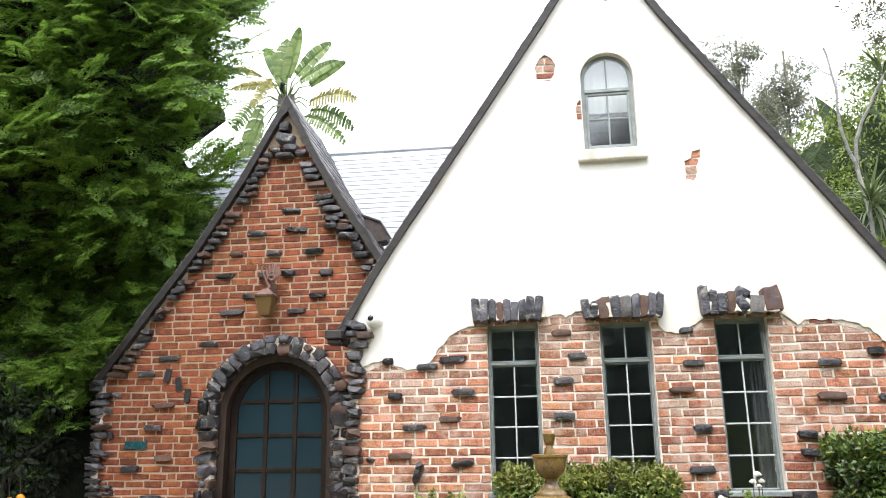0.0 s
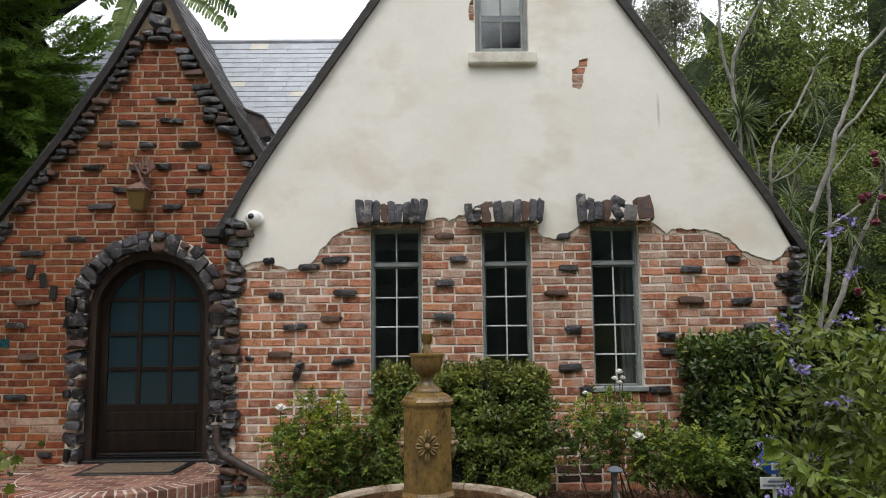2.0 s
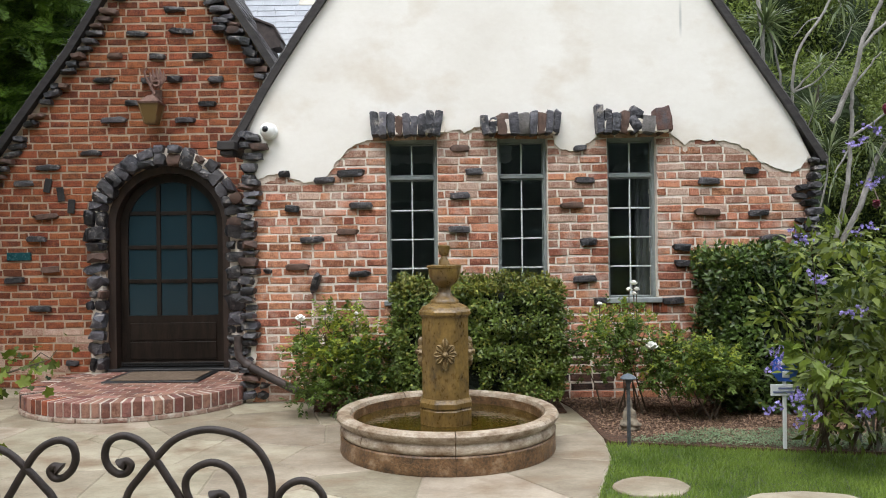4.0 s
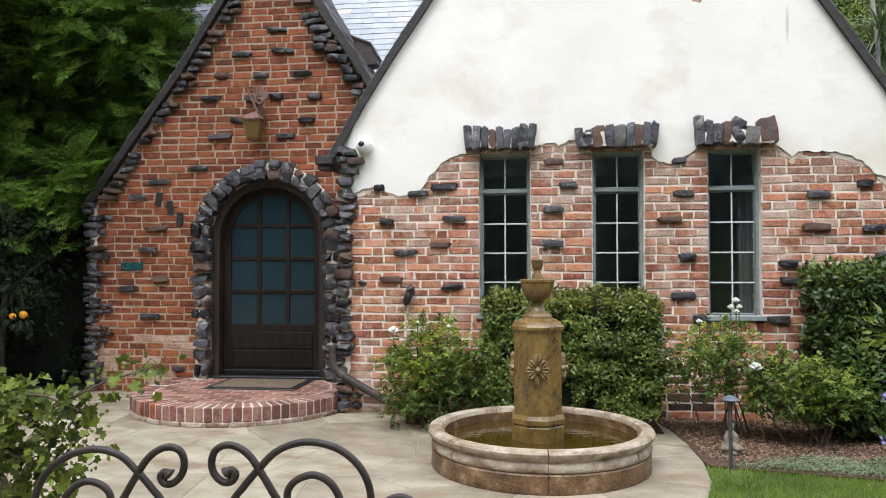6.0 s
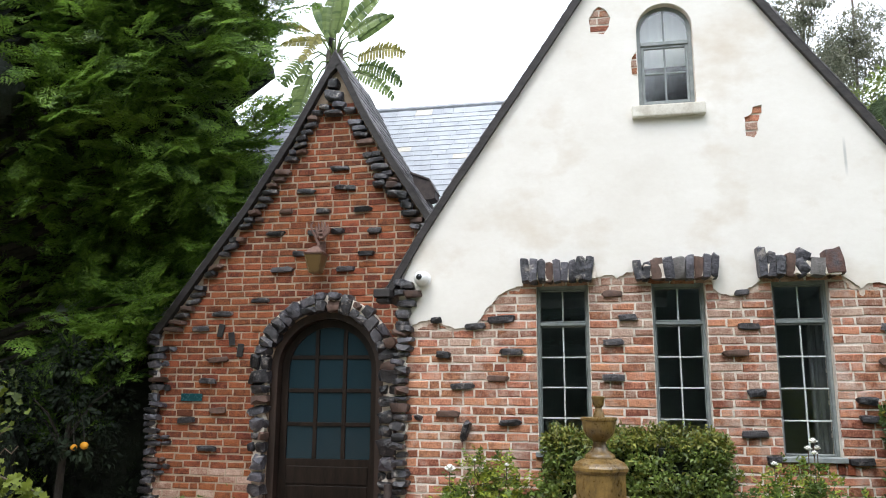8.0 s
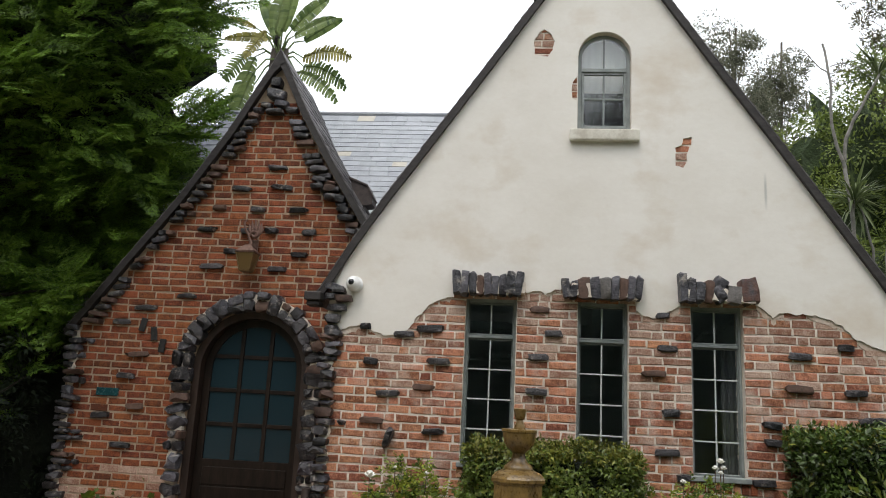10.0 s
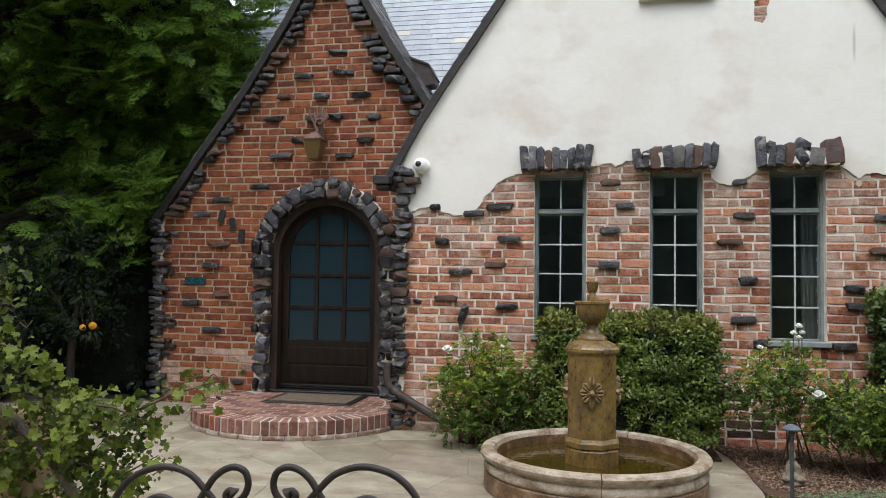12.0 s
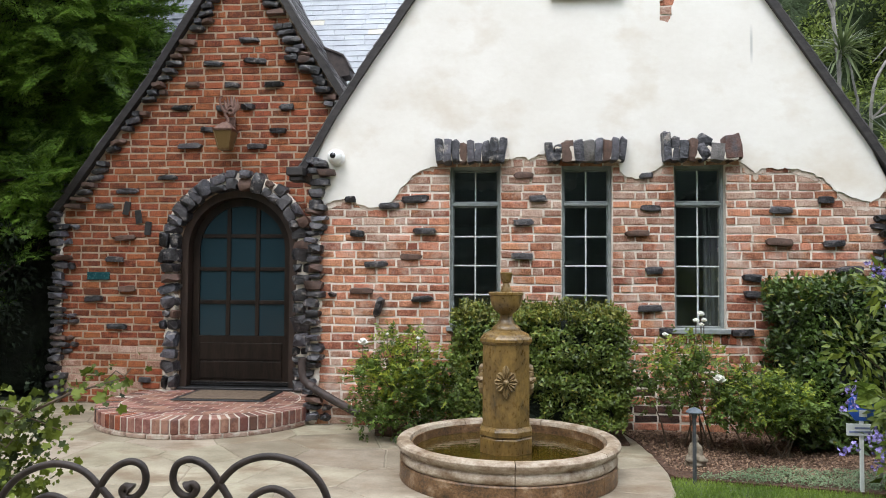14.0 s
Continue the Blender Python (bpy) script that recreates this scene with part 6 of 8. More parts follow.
red = thing("crimson_climber", "sprig of crimson flowers hanging among the grey limbs", "climber", (4.66, 0.4, 2.4))
part("sprig", tube([(4.95, 1.0, 2.1), (4.75, 0.5, 1.85), (4.66, 0.3, 1.75)], 0.006, 5), TWIG, red)
part("sprig", tube([(5.27, 1.0, 2.67), (5.0, 0.5, 2.70), (4.75, 0.3, 2.72)], 0.007, 5), TWIG, red)
part("sprig", tube([(5.0, 0.5, 2.70), (4.9, 0.35, 2.55), (4.86, 0.3, 2.46)], 0.005, 5), TWIG, red)
part("sprig", tube([(5.39, 1.0, 3.01), (5.1, 0.5, 3.12), (4.88, 0.3, 3.10)], 0.006, 5), TWIG, red)
CRIMSON_AT = ((4.89, 3.10), (4.75, 2.73), (4.92, 2.73), (4.87, 2.48), (4.67, 1.77))
for k in range(12):
    bm = bmesh.new()
    bmesh.ops.create_icosphere(bm, subdivisions=2, radius=0.036)
    fx, fy, fz = CRIMSON_AT[k % 5][0] + nr.uniform(-0.05, 0.05), 0.3 + nr.uniform(-0.1, 0.1), CRIMSON_AT[k % 5][1] + nr.uniform(-0.04, 0.04)
    for v in bm.verts:
        v.co = Vector((v.co.x + fx, v.co.y + fy, v.co.z * 0.8 + fz))
        v.co += Vector(noise.noise_vector(v.co * 40)) * 0.022
    part("flower", bm, RED_BRACT, red, "crimson flower")


# ---- trees beyond the house ----
def far_tree(name, label, cx, cy, base, crown_low, crown_top, rx, ry, n, per, leaf, wide, material, lobe=(0.4, 0.8), dense=1.0, core=True, seed=0):
    t = thing(name, label, "tree", (cx, cy, 0), "trees beyond the house")
    part("trunk", tube([(cx, cy, -0.03), (cx + 0.15, cy, crown_low), (cx, cy, (crown_low + crown_top) / 2), (cx + 0.1, cy, crown_top - 0.4)], [base, base * 0.8, base * 0.5, 0.03], 9), BARK, t, smooth=True)
    c, h = [], (crown_top - crown_low) / 2
    for i in range(n):
        d = ball(1)[0]
        g = nr.uniform(0.35, 1.0) ** 0.6
        bump = 1 + 0.28 * noise.noise(Vector(d) * 1.8 + Vector((seed * 7.0, 0, 0)))
        c.append((cx + d[0] * rx * g * bump, cy + d[1] * ry * g * bump, crown_low + h + d[2] * h * g * bump))
    c = np.array(c)
    for i in range(0, n, max(1, n // 14)):
        p = Vector(c[i])
        s = Vector((cx, cy, max(crown_low * 0.7, p.z - 1.5)))
        part("limb", tube([s, s.lerp(p, 0.5) + Vector((0, 0, 0.15)), p], [base * 0.4, base * 0.25, 0.015], 6), BARK, t, smooth=True)
    p, out = lobes_cloud(c, nr.uniform(*lobe, n), per, 0.65)
    m = len(p)
    tagged(leaves("crown", p, out + ball(m) * 0.6 + np.array([0, 0, -0.2]), ball(m) + np.array([0, -0.3, 1]), leaf * nr.uniform(0.7, 1.3, m), wide * nr.uniform(0.8, 1.2, m), material, t, plain=True), kind="stuff")
    # A dark lump stands in for the shade deep in the crown.
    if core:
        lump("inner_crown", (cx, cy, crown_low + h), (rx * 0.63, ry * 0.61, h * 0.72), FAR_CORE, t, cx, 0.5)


far_tree("leafy_tree", "broad light green tree behind the garden", 7.3, 8.0, 0.22, 0.8, 8.6, 2.1, 1.8, 200, 370, 0.084, 0.046, FAR_GREEN, (0.3, 0.6), seed=1)
far_tree("leafy_tree", "tall light green tree behind the garden", 10.6, 8.5, 0.24, 0.8, 10.0, 2.6, 2.0, 240, 340, 0.084, 0.046, FAR_GREEN, (0.3, 0.65), seed=2)
far_tree("leafy_tree", "low spreading green tree behind the gable end", 6.2, 4.8, 0.12, 0.2, 4.3, 1.5, 1.1, 120, 320, 0.050, 0.026, FAR_GREEN, (0.22, 0.42), seed=3)
far_tree("leafy_tree", "dense green shrub-like tree at the garden side", 8.2, 3.6, 0.14, 0.1, 5.2, 1.8, 1.3, 140, 320, 0.055, 0.028, FAR_GREEN, (0.22, 0.45), seed=4)
far_tree("leafy_tree", "round green tree filling the back of the garden", 13.5, 9.5, 0.2, 0.5, 11.2, 2.4, 1.8, 100, 220, 0.095, 0.050, FAR_GREEN, seed=7)
far_tree("leafy_tree", "light green tree close behind the gable roof", 5.3, 9.2, 0.2, 0.8, 7.9, 1.7, 1.4, 160, 380, 0.078, 0.042, FAR_GREEN, (0.28, 0.5), seed=8)
far_tree("grey_leaved_tree", "sparse grey-green tree far behind the roof", 5.75, 12.0, 0.07, 6.0, 12.0, 1.05, 0.8, 100, 260, 0.075, 0.034, FAR_GREY, (0.2, 0.42), core=False, seed=5)
far_tree("grey_leaved_tree", "thin grey-green tree far behind the garden", 7.1, 12.6, 0.07, 5.2, 11.9, 1.05, 0.8, 100, 260, 0.075, 0.034, FAR_GREY, (0.2, 0.42), core=False, seed=6)


def pine(cx, cy):
    t = thing("pine_tree", "tall open pine high behind the garden", "tree", (cx, cy, 0), "trees beyond the house")
    part("trunk", tube([(cx, cy, -0.03), (cx + 0.2, cy, 8), (cx, cy, 13), (cx - 0.3, cy, 20)], [0.34, 0.28, 0.2, 0.08], 10), BARK, t, smooth=True)
    c = []
    for k in range(52):
        z = nr.uniform(12.6, 20)
        a = radians(nr.uniform(150, 225) if k % 4 else nr.uniform(0, 360))
        reach = nr.uniform(2.6, 6.8) if k % 4 else nr.uniform(2, 4)
        s = Vector((cx, cy, z - 0.4))
        pts = [s]
        for f in (0.25, 0.5, 0.75, 1.0):
            pts.append(Vector((cx + reach * f * math.cos(a) + nr.normal() * 0.22, cy + 0.5 * reach * f * math.sin(a), z - 0.4 + 0.8 * math.sin(f * 2.6) - 0.9 * f * f + nr.normal() * 0.2)))
        part("limb", tube(pts, [0.06, 0.045, 0.03, 0.018, 0.008], 6), BARK, t, smooth=True)
        for f in (0.35, 0.5, 0.62, 0.74, 0.86, 0.96):
            m = min(int(f * 4), 3)
            q = pts[m].lerp(pts[m + 1], f * 4 - m)
            e = q + Vector((nr.normal() * 0.35, nr.normal() * 0.35, nr.normal() * 0.55))
            part("twig", tube([q, q.lerp(e, 0.5) + Vector((0, 0, 0.06)), e], [0.014, 0.010, 0.005], 4), BARK, t)
            c += [tuple(e), tuple(e + Vector((nr.normal() * 0.22, nr.normal() * 0.2, nr.normal() * 0.2)))]
    c = np.array(c)
    p, out = lobes_cloud(c, nr.uniform(0.18, 0.38, len(c)), 105, 0.9)
    m = len(p)
    tagged(leaves("needles", p, out + np.array([0, 0, 0.25]), ball(m), nr.uniform(0.10, 0.18, m), nr.uniform(0.030, 0.05, m), PINE, t, plain=True), kind="stuff")


pine(16.8, 16.0)

# ---- the green surroundings behind and beside the viewer ----
WOODS = surface("far_woods", (0.034, 0.046, 0.036), (0.125, 0.155, 0.120), 1.2, 0.95, 1.0, 9, 0.3)


def woods(name, pts, top, seed):
    bm = bmesh.new()
    cols = []
    for i in range(len(pts) - 1):
        n = 24
        for k in range(n + (i == len(pts) - 2)):
            f = k / n
            x, y = pts[i][0] + (pts[i + 1][0] - pts[i][0]) * f, pts[i][1] + (pts[i + 1][1] - pts[i][1]) * f
            h = top * (0.80 + 0.25 * noise.noise((x * 0.22, y * 0.22, seed)) + 0.15 * noise.noise((x * 0.9, y * 0.9, seed)))
            col = []
            for j in range(13):
                z = -0.5 + (h + 0.5) * j / 12
                push = Vector(noise.noise_vector(Vector((x * 0.6, y * 0.6, z * 0.6 + seed)))) * 1.1
                col.append(bm.verts.new((x + push.x, y + push.y, z + push.z * (0.5 if j else 0))))
            cols.append(col)
    for a, b in zip(cols, cols[1:]):
        for j in range(12):
            bm.faces.new((a[j], b[j], b[j + 1], a[j + 1]))
    bm2 = bmesh.ops.solidify(bm, geom=bm.faces[:], thickness=1.5)
    tagged(part(name, bm, WOODS), "dark belt of trees across the street", "woods", kind="stuff")


woods("far_woods", [(-26, 4), (-22, -16), (0, -24), (22, -16), (28, 2)], 17.5, 1.0)
woods("far_woods", [(30, 4), (24, 26), (0, 30), (-26, 26), (-27, 5)], 5.0, 2.0)

# ---- lawn, beds and what stands in them ----
LAWN = [(1.08, -3.3), (1.29, -2.65), (1.49, -2.0), (1.54, -1.62), (2.3, -1.80), (3.2, -1.98), (9.0, -2.6), (9.0, -7.6), (0.82, -7.6), (0.86, -4.4)]


def sheet(name, loop, z, material, label, category):
    bm = bmesh.new()
    hi, lo = [bm.verts.new((x, y, z)) for x, y in loop], [bm.verts.new((x, y, -0.06)) for x, y in loop]
    bm.faces.new(hi)
    bm.faces.new(lo[::-1])
    for i in range(len(loop)):
        j = (i + 1) % len(loop)
        bm.faces.new((lo[i], lo[j], hi[j], hi[i]))
    return tagged(part(name, bm, material), label, category, kind="structure")


sheet("lawn", LAWN, -0.012, SOIL, "earth under the clipped lawn", "lawn")
n = 90000
gx, gy = nr.uniform(1.1, 5.6, n), nr.uniform(-3.6, -1.6, n)
gx, gy = np.concatenate([gx, nr.uniform(0.95, 8.9, 60000)]), np.concatenate([gy, nr.uniform(-7.5, -1.8, 60000)])


def in_lawn(x, y):
    return at_line([(-7.6, 0.86), (-4.4, 0.90), (-3.3, 1.11), (-2.65, 1.33), (-2.0, 1.53), (-1.62, 1.58)], y) < x and y < -1.60 - 0.235 * (x - 1.58)


STEPS = [[(1.44, -2.50), (1.62, -2.42), (1.80, -2.47), (1.86, -2.60), (1.78, -2.78), (1.5, -2.80), (1.38, -2.68)], [(2.05, -2.82), (2.4, -2.72), (2.72, -2.84), (2.75, -3.1), (2.3, -3.2), (2.0, -3.05)]]
keep = np.array([in_lawn(x, y) for x, y in zip(gx, gy)])
gx, gy = gx[keep], gy[keep]


def inside_flat(loop, x, y):
    hit = False
    for (x0, y0), (x1, y1) in zip(loop, loop[1:] + loop[:1]):
        if (y0 > y) != (y1 > y) and x < x0 + (x1 - x0) * (y - y0) / (y1 - y0):
            hit = not hit
    return hit


keep = np.array([not any(inside_flat(s, x, y) for s in STEPS) for x, y in zip(gx, gy)])
gx, gy = gx[keep], gy[keep]
m = len(gx)
a = nr.uniform(0, 6.28, m)
h = nr.uniform(0.018, 0.042, m)
v = np.empty((m, 3, 3))
root = np.column_stack([gx, gy, np.full(m, -0.014)])
v[:, 0] = root + np.column_stack([np.cos(a), np.sin(a), np.zeros(m)]) * 0.0028
v[:, 1] = root - np.column_stack([np.cos(a), np.sin(a), np.zeros(m)]) * 0.0028
v[:, 2] = root + np.column_stack([nr.normal(size=m) * 0.012, nr.normal(size=m) * 0.012, h])
grass = part("grass", mesh_arrays("grass", v.reshape(-1, 3), np.arange(m * 3).reshape(-1, 3), GRASS), None)
tagged(grass, "short bright green lawn grass", "grass", kind="stuff")
for loop in STEPS:
    for _ in range(2):
        loop = [(p[0] * f + q[0] * (1 - f), p[1] * f + q[1] * (1 - f)) for p, q in zip(loop, loop[1:] + loop[:1]) for f in (0.75, 0.25)]
    loop = [(x + 0.022 * noise.noise((x * 9, y * 9, 2.0)), y + 0.022 * noise.noise((x * 9, y * 9, 6.0))) for x, y in loop]
    bm = bmesh.new()
    cx, cy = sum(p[0] for p in loop) / len(loop), sum(p[1] for p in loop) / len(loop)
    b0, b1, b2 = [bm.verts.new((x, y, -0.05)) for x, y in loop], [bm.verts.new((x, y, -0.002)) for x, y in loop], [bm.verts.new((x + (cx - x) * 0.03, y + (cy - y) * 0.03, 0.004)) for x, y in loop]
    for r0, r1 in ((b0, b1), (b1, b2)):
        for i in range(len(loop)):
            bm.faces.new((r0[i], r0[(i + 1) % len(loop)], r1[(i + 1) % len(loop)], r1[i]))
    bm.faces.new(b2)
    tagged(part("stepping_stone", bm, FLAG_PIECE), "buff flagstone stepping stone set in the lawn", "stepping stone", "stepping stones")

BED = [(1.47, -0.0), (1.47, -0.06), (1.53, -0.36), (1.58, -0.92), (1.59, -1.50), (1.62, -1.60), (2.3, -1.77), (3.2, -1.95), (9.0, -2.55), (9.0, -0.0)]
sheet("planting_bed", BED, 0.005, MULCH, "bark mulch bed in front of the house wall", "planting bed")
sheet("hedge_bed", [(-0.78, -0.004), (-0.70, -0.45), (-0.2, -0.62), (0.6, -0.70), (1.46, -0.62), (1.46, -0.004)], 0.012, MULCH, "dark soil strip under the hedge", "planting bed")


def scatter(name, label, category, n, x0, x1, y0, y1, ok, size, material, z=0.008, lift=0.012):
    xs, ys = nr.uniform(x0, x1, n), nr.uniform(y0, y1, n)
    k = np.array([ok(x, y) for x, y in zip(xs, ys)])
    xs, ys = xs[k], ys[k]
    m = len(xs)
    b = np.column_stack([xs, ys, np.full(m, z) + nr.uniform(0, lift, m)])
    d = nr.normal(size=(m, 3)) * np.array([1, 1, 0.35])
    ob = leaves(name, b, d, ball(m) * 0.5 + np.array([0, 0, 1.0]), size * nr.uniform(0.6, 1.4, m), size * 0.5 * nr.uniform(0.6, 1.3, m), material, fold=0.1)
    return tagged(ob, label, category, kind="stuff")


CHIP = surface("bark_chip", (0.085, 0.048, 0.031), (0.35, 0.225, 0.148), 20, 0.9, 0.5, 90, 0.004, by="island", spread=0.6)
scatter("mulch_chips", "loose brown bark chips", "mulch", 27000, 1.5, 4.2, -1.9, 0.0, lambda x, y: y > -1.42 - 0.20 * (x - 1.62) and y < -0.02 and x > 1.5 - 0.1 * y, 0.024, CHIP)
GREY_COVER = leaf_mat("silver_ground_cover", (0.10, 0.155, 0.075), (0.265, 0.345, 0.200), 0.6, 0.25)
scatter("ground_cover", "low silvery ground cover along the lawn edge", "ground cover", 46000, 1.75, 5.4, -2.45, -1.1, lambda x, y: -1.60 - 0.20 * (x - 1.62) < y < -1.60 - 0.20 * (x - 1.62) + 0.06 + 0.40 * min(1, max(0, x - 1.75) * 1.3) + 0.05 * math.sin(x * 9), 0.021, GREY_COVER, 0.005, 0.035)

# path light
PL_METAL = surface("dark_grey_metal", (0.035, 0.038, 0.042), (0.085, 0.090, 0.098), 15, 0.5, 0.3, 60, 0.002)
PL_TOP = surface("blue_grey_metal", (0.06, 0.078, 0.095), (0.125, 0.15, 0.175), 15, 0.5, 0.3, 60, 0.002)
light = thing("path_light", "dark metal garden path light with a blue-grey cap in the mulch", "path light", (1.72, -1.70, 0))
part("post", lathe([(0, -0.03), (0.014, -0.03), (0.013, 0.44), (0, 0.44)], 12, (1.72, -1.70)), PL_METAL, light, smooth=True)
part("socket", lathe([(0, 0.43), (0.017, 0.43), (0.023, 0.455), (0.019, 0.472), (0, 0.472)], 12, (1.72, -1.70)), PL_METAL, light, smooth=True)
part("cap", lathe([(0, 0.468), (0.054, 0.466), (0.056, 0.474), (0.040, 0.490), (0.016, 0.502), (0, 0.504)], 20, (1.72, -1.70)), PL_TOP, light, smooth=True)

# small seated garden statue
STATUE = surface("lichened_stone", (0.10, 0.08, 0.055), (0.28, 0.235, 0.175), 14, 0.9, 0.6, 70, 0.006)
bm = bmesh.new()
for c, s in (((0, 0, 0.025), (0.115, 0.085, 0.028)), ((0, 0.0, 0.075), (0.10, 0.07, 0.045)), ((0, 0.01, 0.15), (0.06, 0.048, 0.075)), ((-0.05, -0.01, 0.13), (0.022, 0.03, 0.06)), ((0.05, -0.01, 0.13), (0.022, 0.03, 0.06)), ((0, 0.0, 0.245), (0.034, 0.036, 0.042)), ((-0.06, -0.035, 0.065), (0.055, 0.04, 0.025)), ((0.06, -0.035, 0.065), (0.055, 0.04, 0.025))):
    for v in bmesh.ops.create_icosphere(bm, subdivisions=2, radius=1)["verts"]:
        v.co = Vector((1.825 + (c[0] + v.co.x * s[0]) * 0.74, -1.28 + c[1] + v.co.y * s[1] * 0.74, (c[2] + v.co.z * s[2]) * 0.86))
statue = part("garden_statue", bm, STATUE, smooth=True)
fuse = statue.modifiers.new("fuse", "REMESH")
fuse.mode, fuse.voxel_size, fuse.use_smooth_shade = "VOXEL", 0.007, True
tagged(statue, "small weathered stone seated statue on the mulch", "statue")

# lawn sign
SIGN_BLUE = surface("blue_sign_enamel", (0.03, 0.10, 0.50), (0.05, 0.14, 0.60), 8, 0.35, 0.05, 40, 0.001)
SIGN_WHITE = surface("white_sign_enamel", (0.74, 0.75, 0.77), (0.82, 0.83, 0.84), 8, 0.4, 0.05, 40, 0.001)
SIGN_INK = surface("faded_blue_ink", (0.16, 0.19, 0.36), (0.24, 0.27, 0.44), 8, 0.5, 0.0)
sx, sy = 2.745, -1.86
sign = thing("yard_sign", "blue shield-shaped yard sign with a white plate on a post", "sign", (sx, sy, 0))
part("post", boxed(sx - 0.012, sx + 0.012, sy + 0.004, sy + 0.02, -0.03, 0.56, bevel=0.003), SIGN_WHITE, sign)
part("shield", slab([[(sx - 0.045, 0.465), (sx - 0.085, 0.52), (sx - 0.085, 0.60), (sx - 0.05, 0.63), (sx + 0.05, 0.63), (sx + 0.085, 0.60), (sx + 0.085, 0.52), (sx + 0.045, 0.465)]], sy - 0.004, sy + 0.003), SIGN_BLUE, sign, "blue shield plate")
part("plate", boxed(sx - 0.10, sx + 0.10, sy - 0.008, sy + 0.002, 0.368, 0.445, bevel=0.002), SIGN_WHITE, sign, "white rectangular plate")
for z0, w, h in ((0.412, 0.05, 0.012), (0.386, 0.085, 0.013)):
    part("bar", boxed(sx - w, sx + w, sy - 0.011, sy - 0.0085, z0, z0 + h), SIGN_INK, sign)
part("emblem", boxed(sx - 0.02, sx + 0.028, sy - 0.008, sy - 0.0045, 0.49, 0.535), SIGN_WHITE, sign, "small white square")
part("emblem", boxed(sx - 0.05, sx + 0.05, sy - 0.008, sy - 0.0045, 0.575, 0.60), SIGN_WHITE, sign, "white band")

# ---- bricks, stones, slates and flags, piece by piece ----
rng = random.Random(11)
COURSE, PITCH, JOINT = 0.0776, 0.207, 0.017


def brick_template(name, length, material, seed):
    """A worn brick lying along x, its back at y = 0 and its face towards -y."""
    r = random.Random(seed)
    h, d, c = COURSE - JOINT, 0.030, 0.005

    def j(s=0.0058):
        return r.uniform(-s, s)
    verts = []
    for y, inset in ((0.004, 0.0), (-d + c, 0.0), (-d, c)):
        for sx, sz in ((-1, -1), (1, -1), (1, 1), (-1, 1)):
            verts.append((sx * (length / 2 - inset) + j(), y + (j(0.0015) if y < 0 else 0), sz * (h / 2 - inset) + j()))
    faces = []
    for k in (0, 4):
        for i in range(4):
            faces.append((k + i, k + (i + 1) % 4, k + 4 + (i + 1) % 4, k + 4 + i))
    faces.append((8, 9, 10, 11))
    return mesh_of(name, verts, faces, material), np.array(verts), faces


def lay(parent, spots, near_mat, rest_mat, centre, name="brick", keep=300, at_y=0.0, depth=1.0, worn=None):
    """spots: (x, z, length, tilt); those nearest to centre are objects of their own, the others one joined part."""
    sizes = (0.19, 0.145, 0.095, 0.055)
    sets = {s: [brick_template(name, s, near_mat, 31 * k + int(s * 1000)) for k in range(5)] for s in sizes}
    order = sorted(spots, key=lambda p: (p[0] - centre[0]) ** 2 + 1.4 * (p[1] - centre[1]) ** 2)
    rest = {}
    for n, (x, z, length, tilt) in enumerate(order):
        s = min(sizes, key=lambda q: abs(q - length))
        me, v, f = rng.choice(sets[s])
        grow, out = length / s, rng.uniform(0.75, 1.12) * depth
        m = Matrix.Translation((x, at_y, z)) @ Matrix.Rotation(tilt, 4, "Y") @ Matrix.Diagonal((grow, out, rng.uniform(0.90, 1.07), 1))
        other = worn(x, z) if worn else None
        if n < keep:
            ob = new(name, me)
            ob.parent = parent
            ob.matrix_parent_inverse = parent.matrix_world.inverted()
            ob.matrix_world = m
            if other:
                ob.material_slots[0].link = "OBJECT"
                ob.material_slots[0].material = other[0]
        else:
            a = np.array(m)
            tone = other[1] if other else rest_mat
            vs, fs = rest.setdefault(tone.name, (tone, [], []))[1:]
            base = sum(len(q) for q in vs)
            vs.append(v @ a[:3, :3].T + a[:3, 3])
            fs += [tuple(i + base for i in q) for q in f]
    for tone, vs, fs in rest.values():
        ob = part(name + "work", mesh_of(name + "work", np.concatenate(vs), fs, tone), None, parent)
        tagged(ob, "rows of further bricks", kind="stuff")


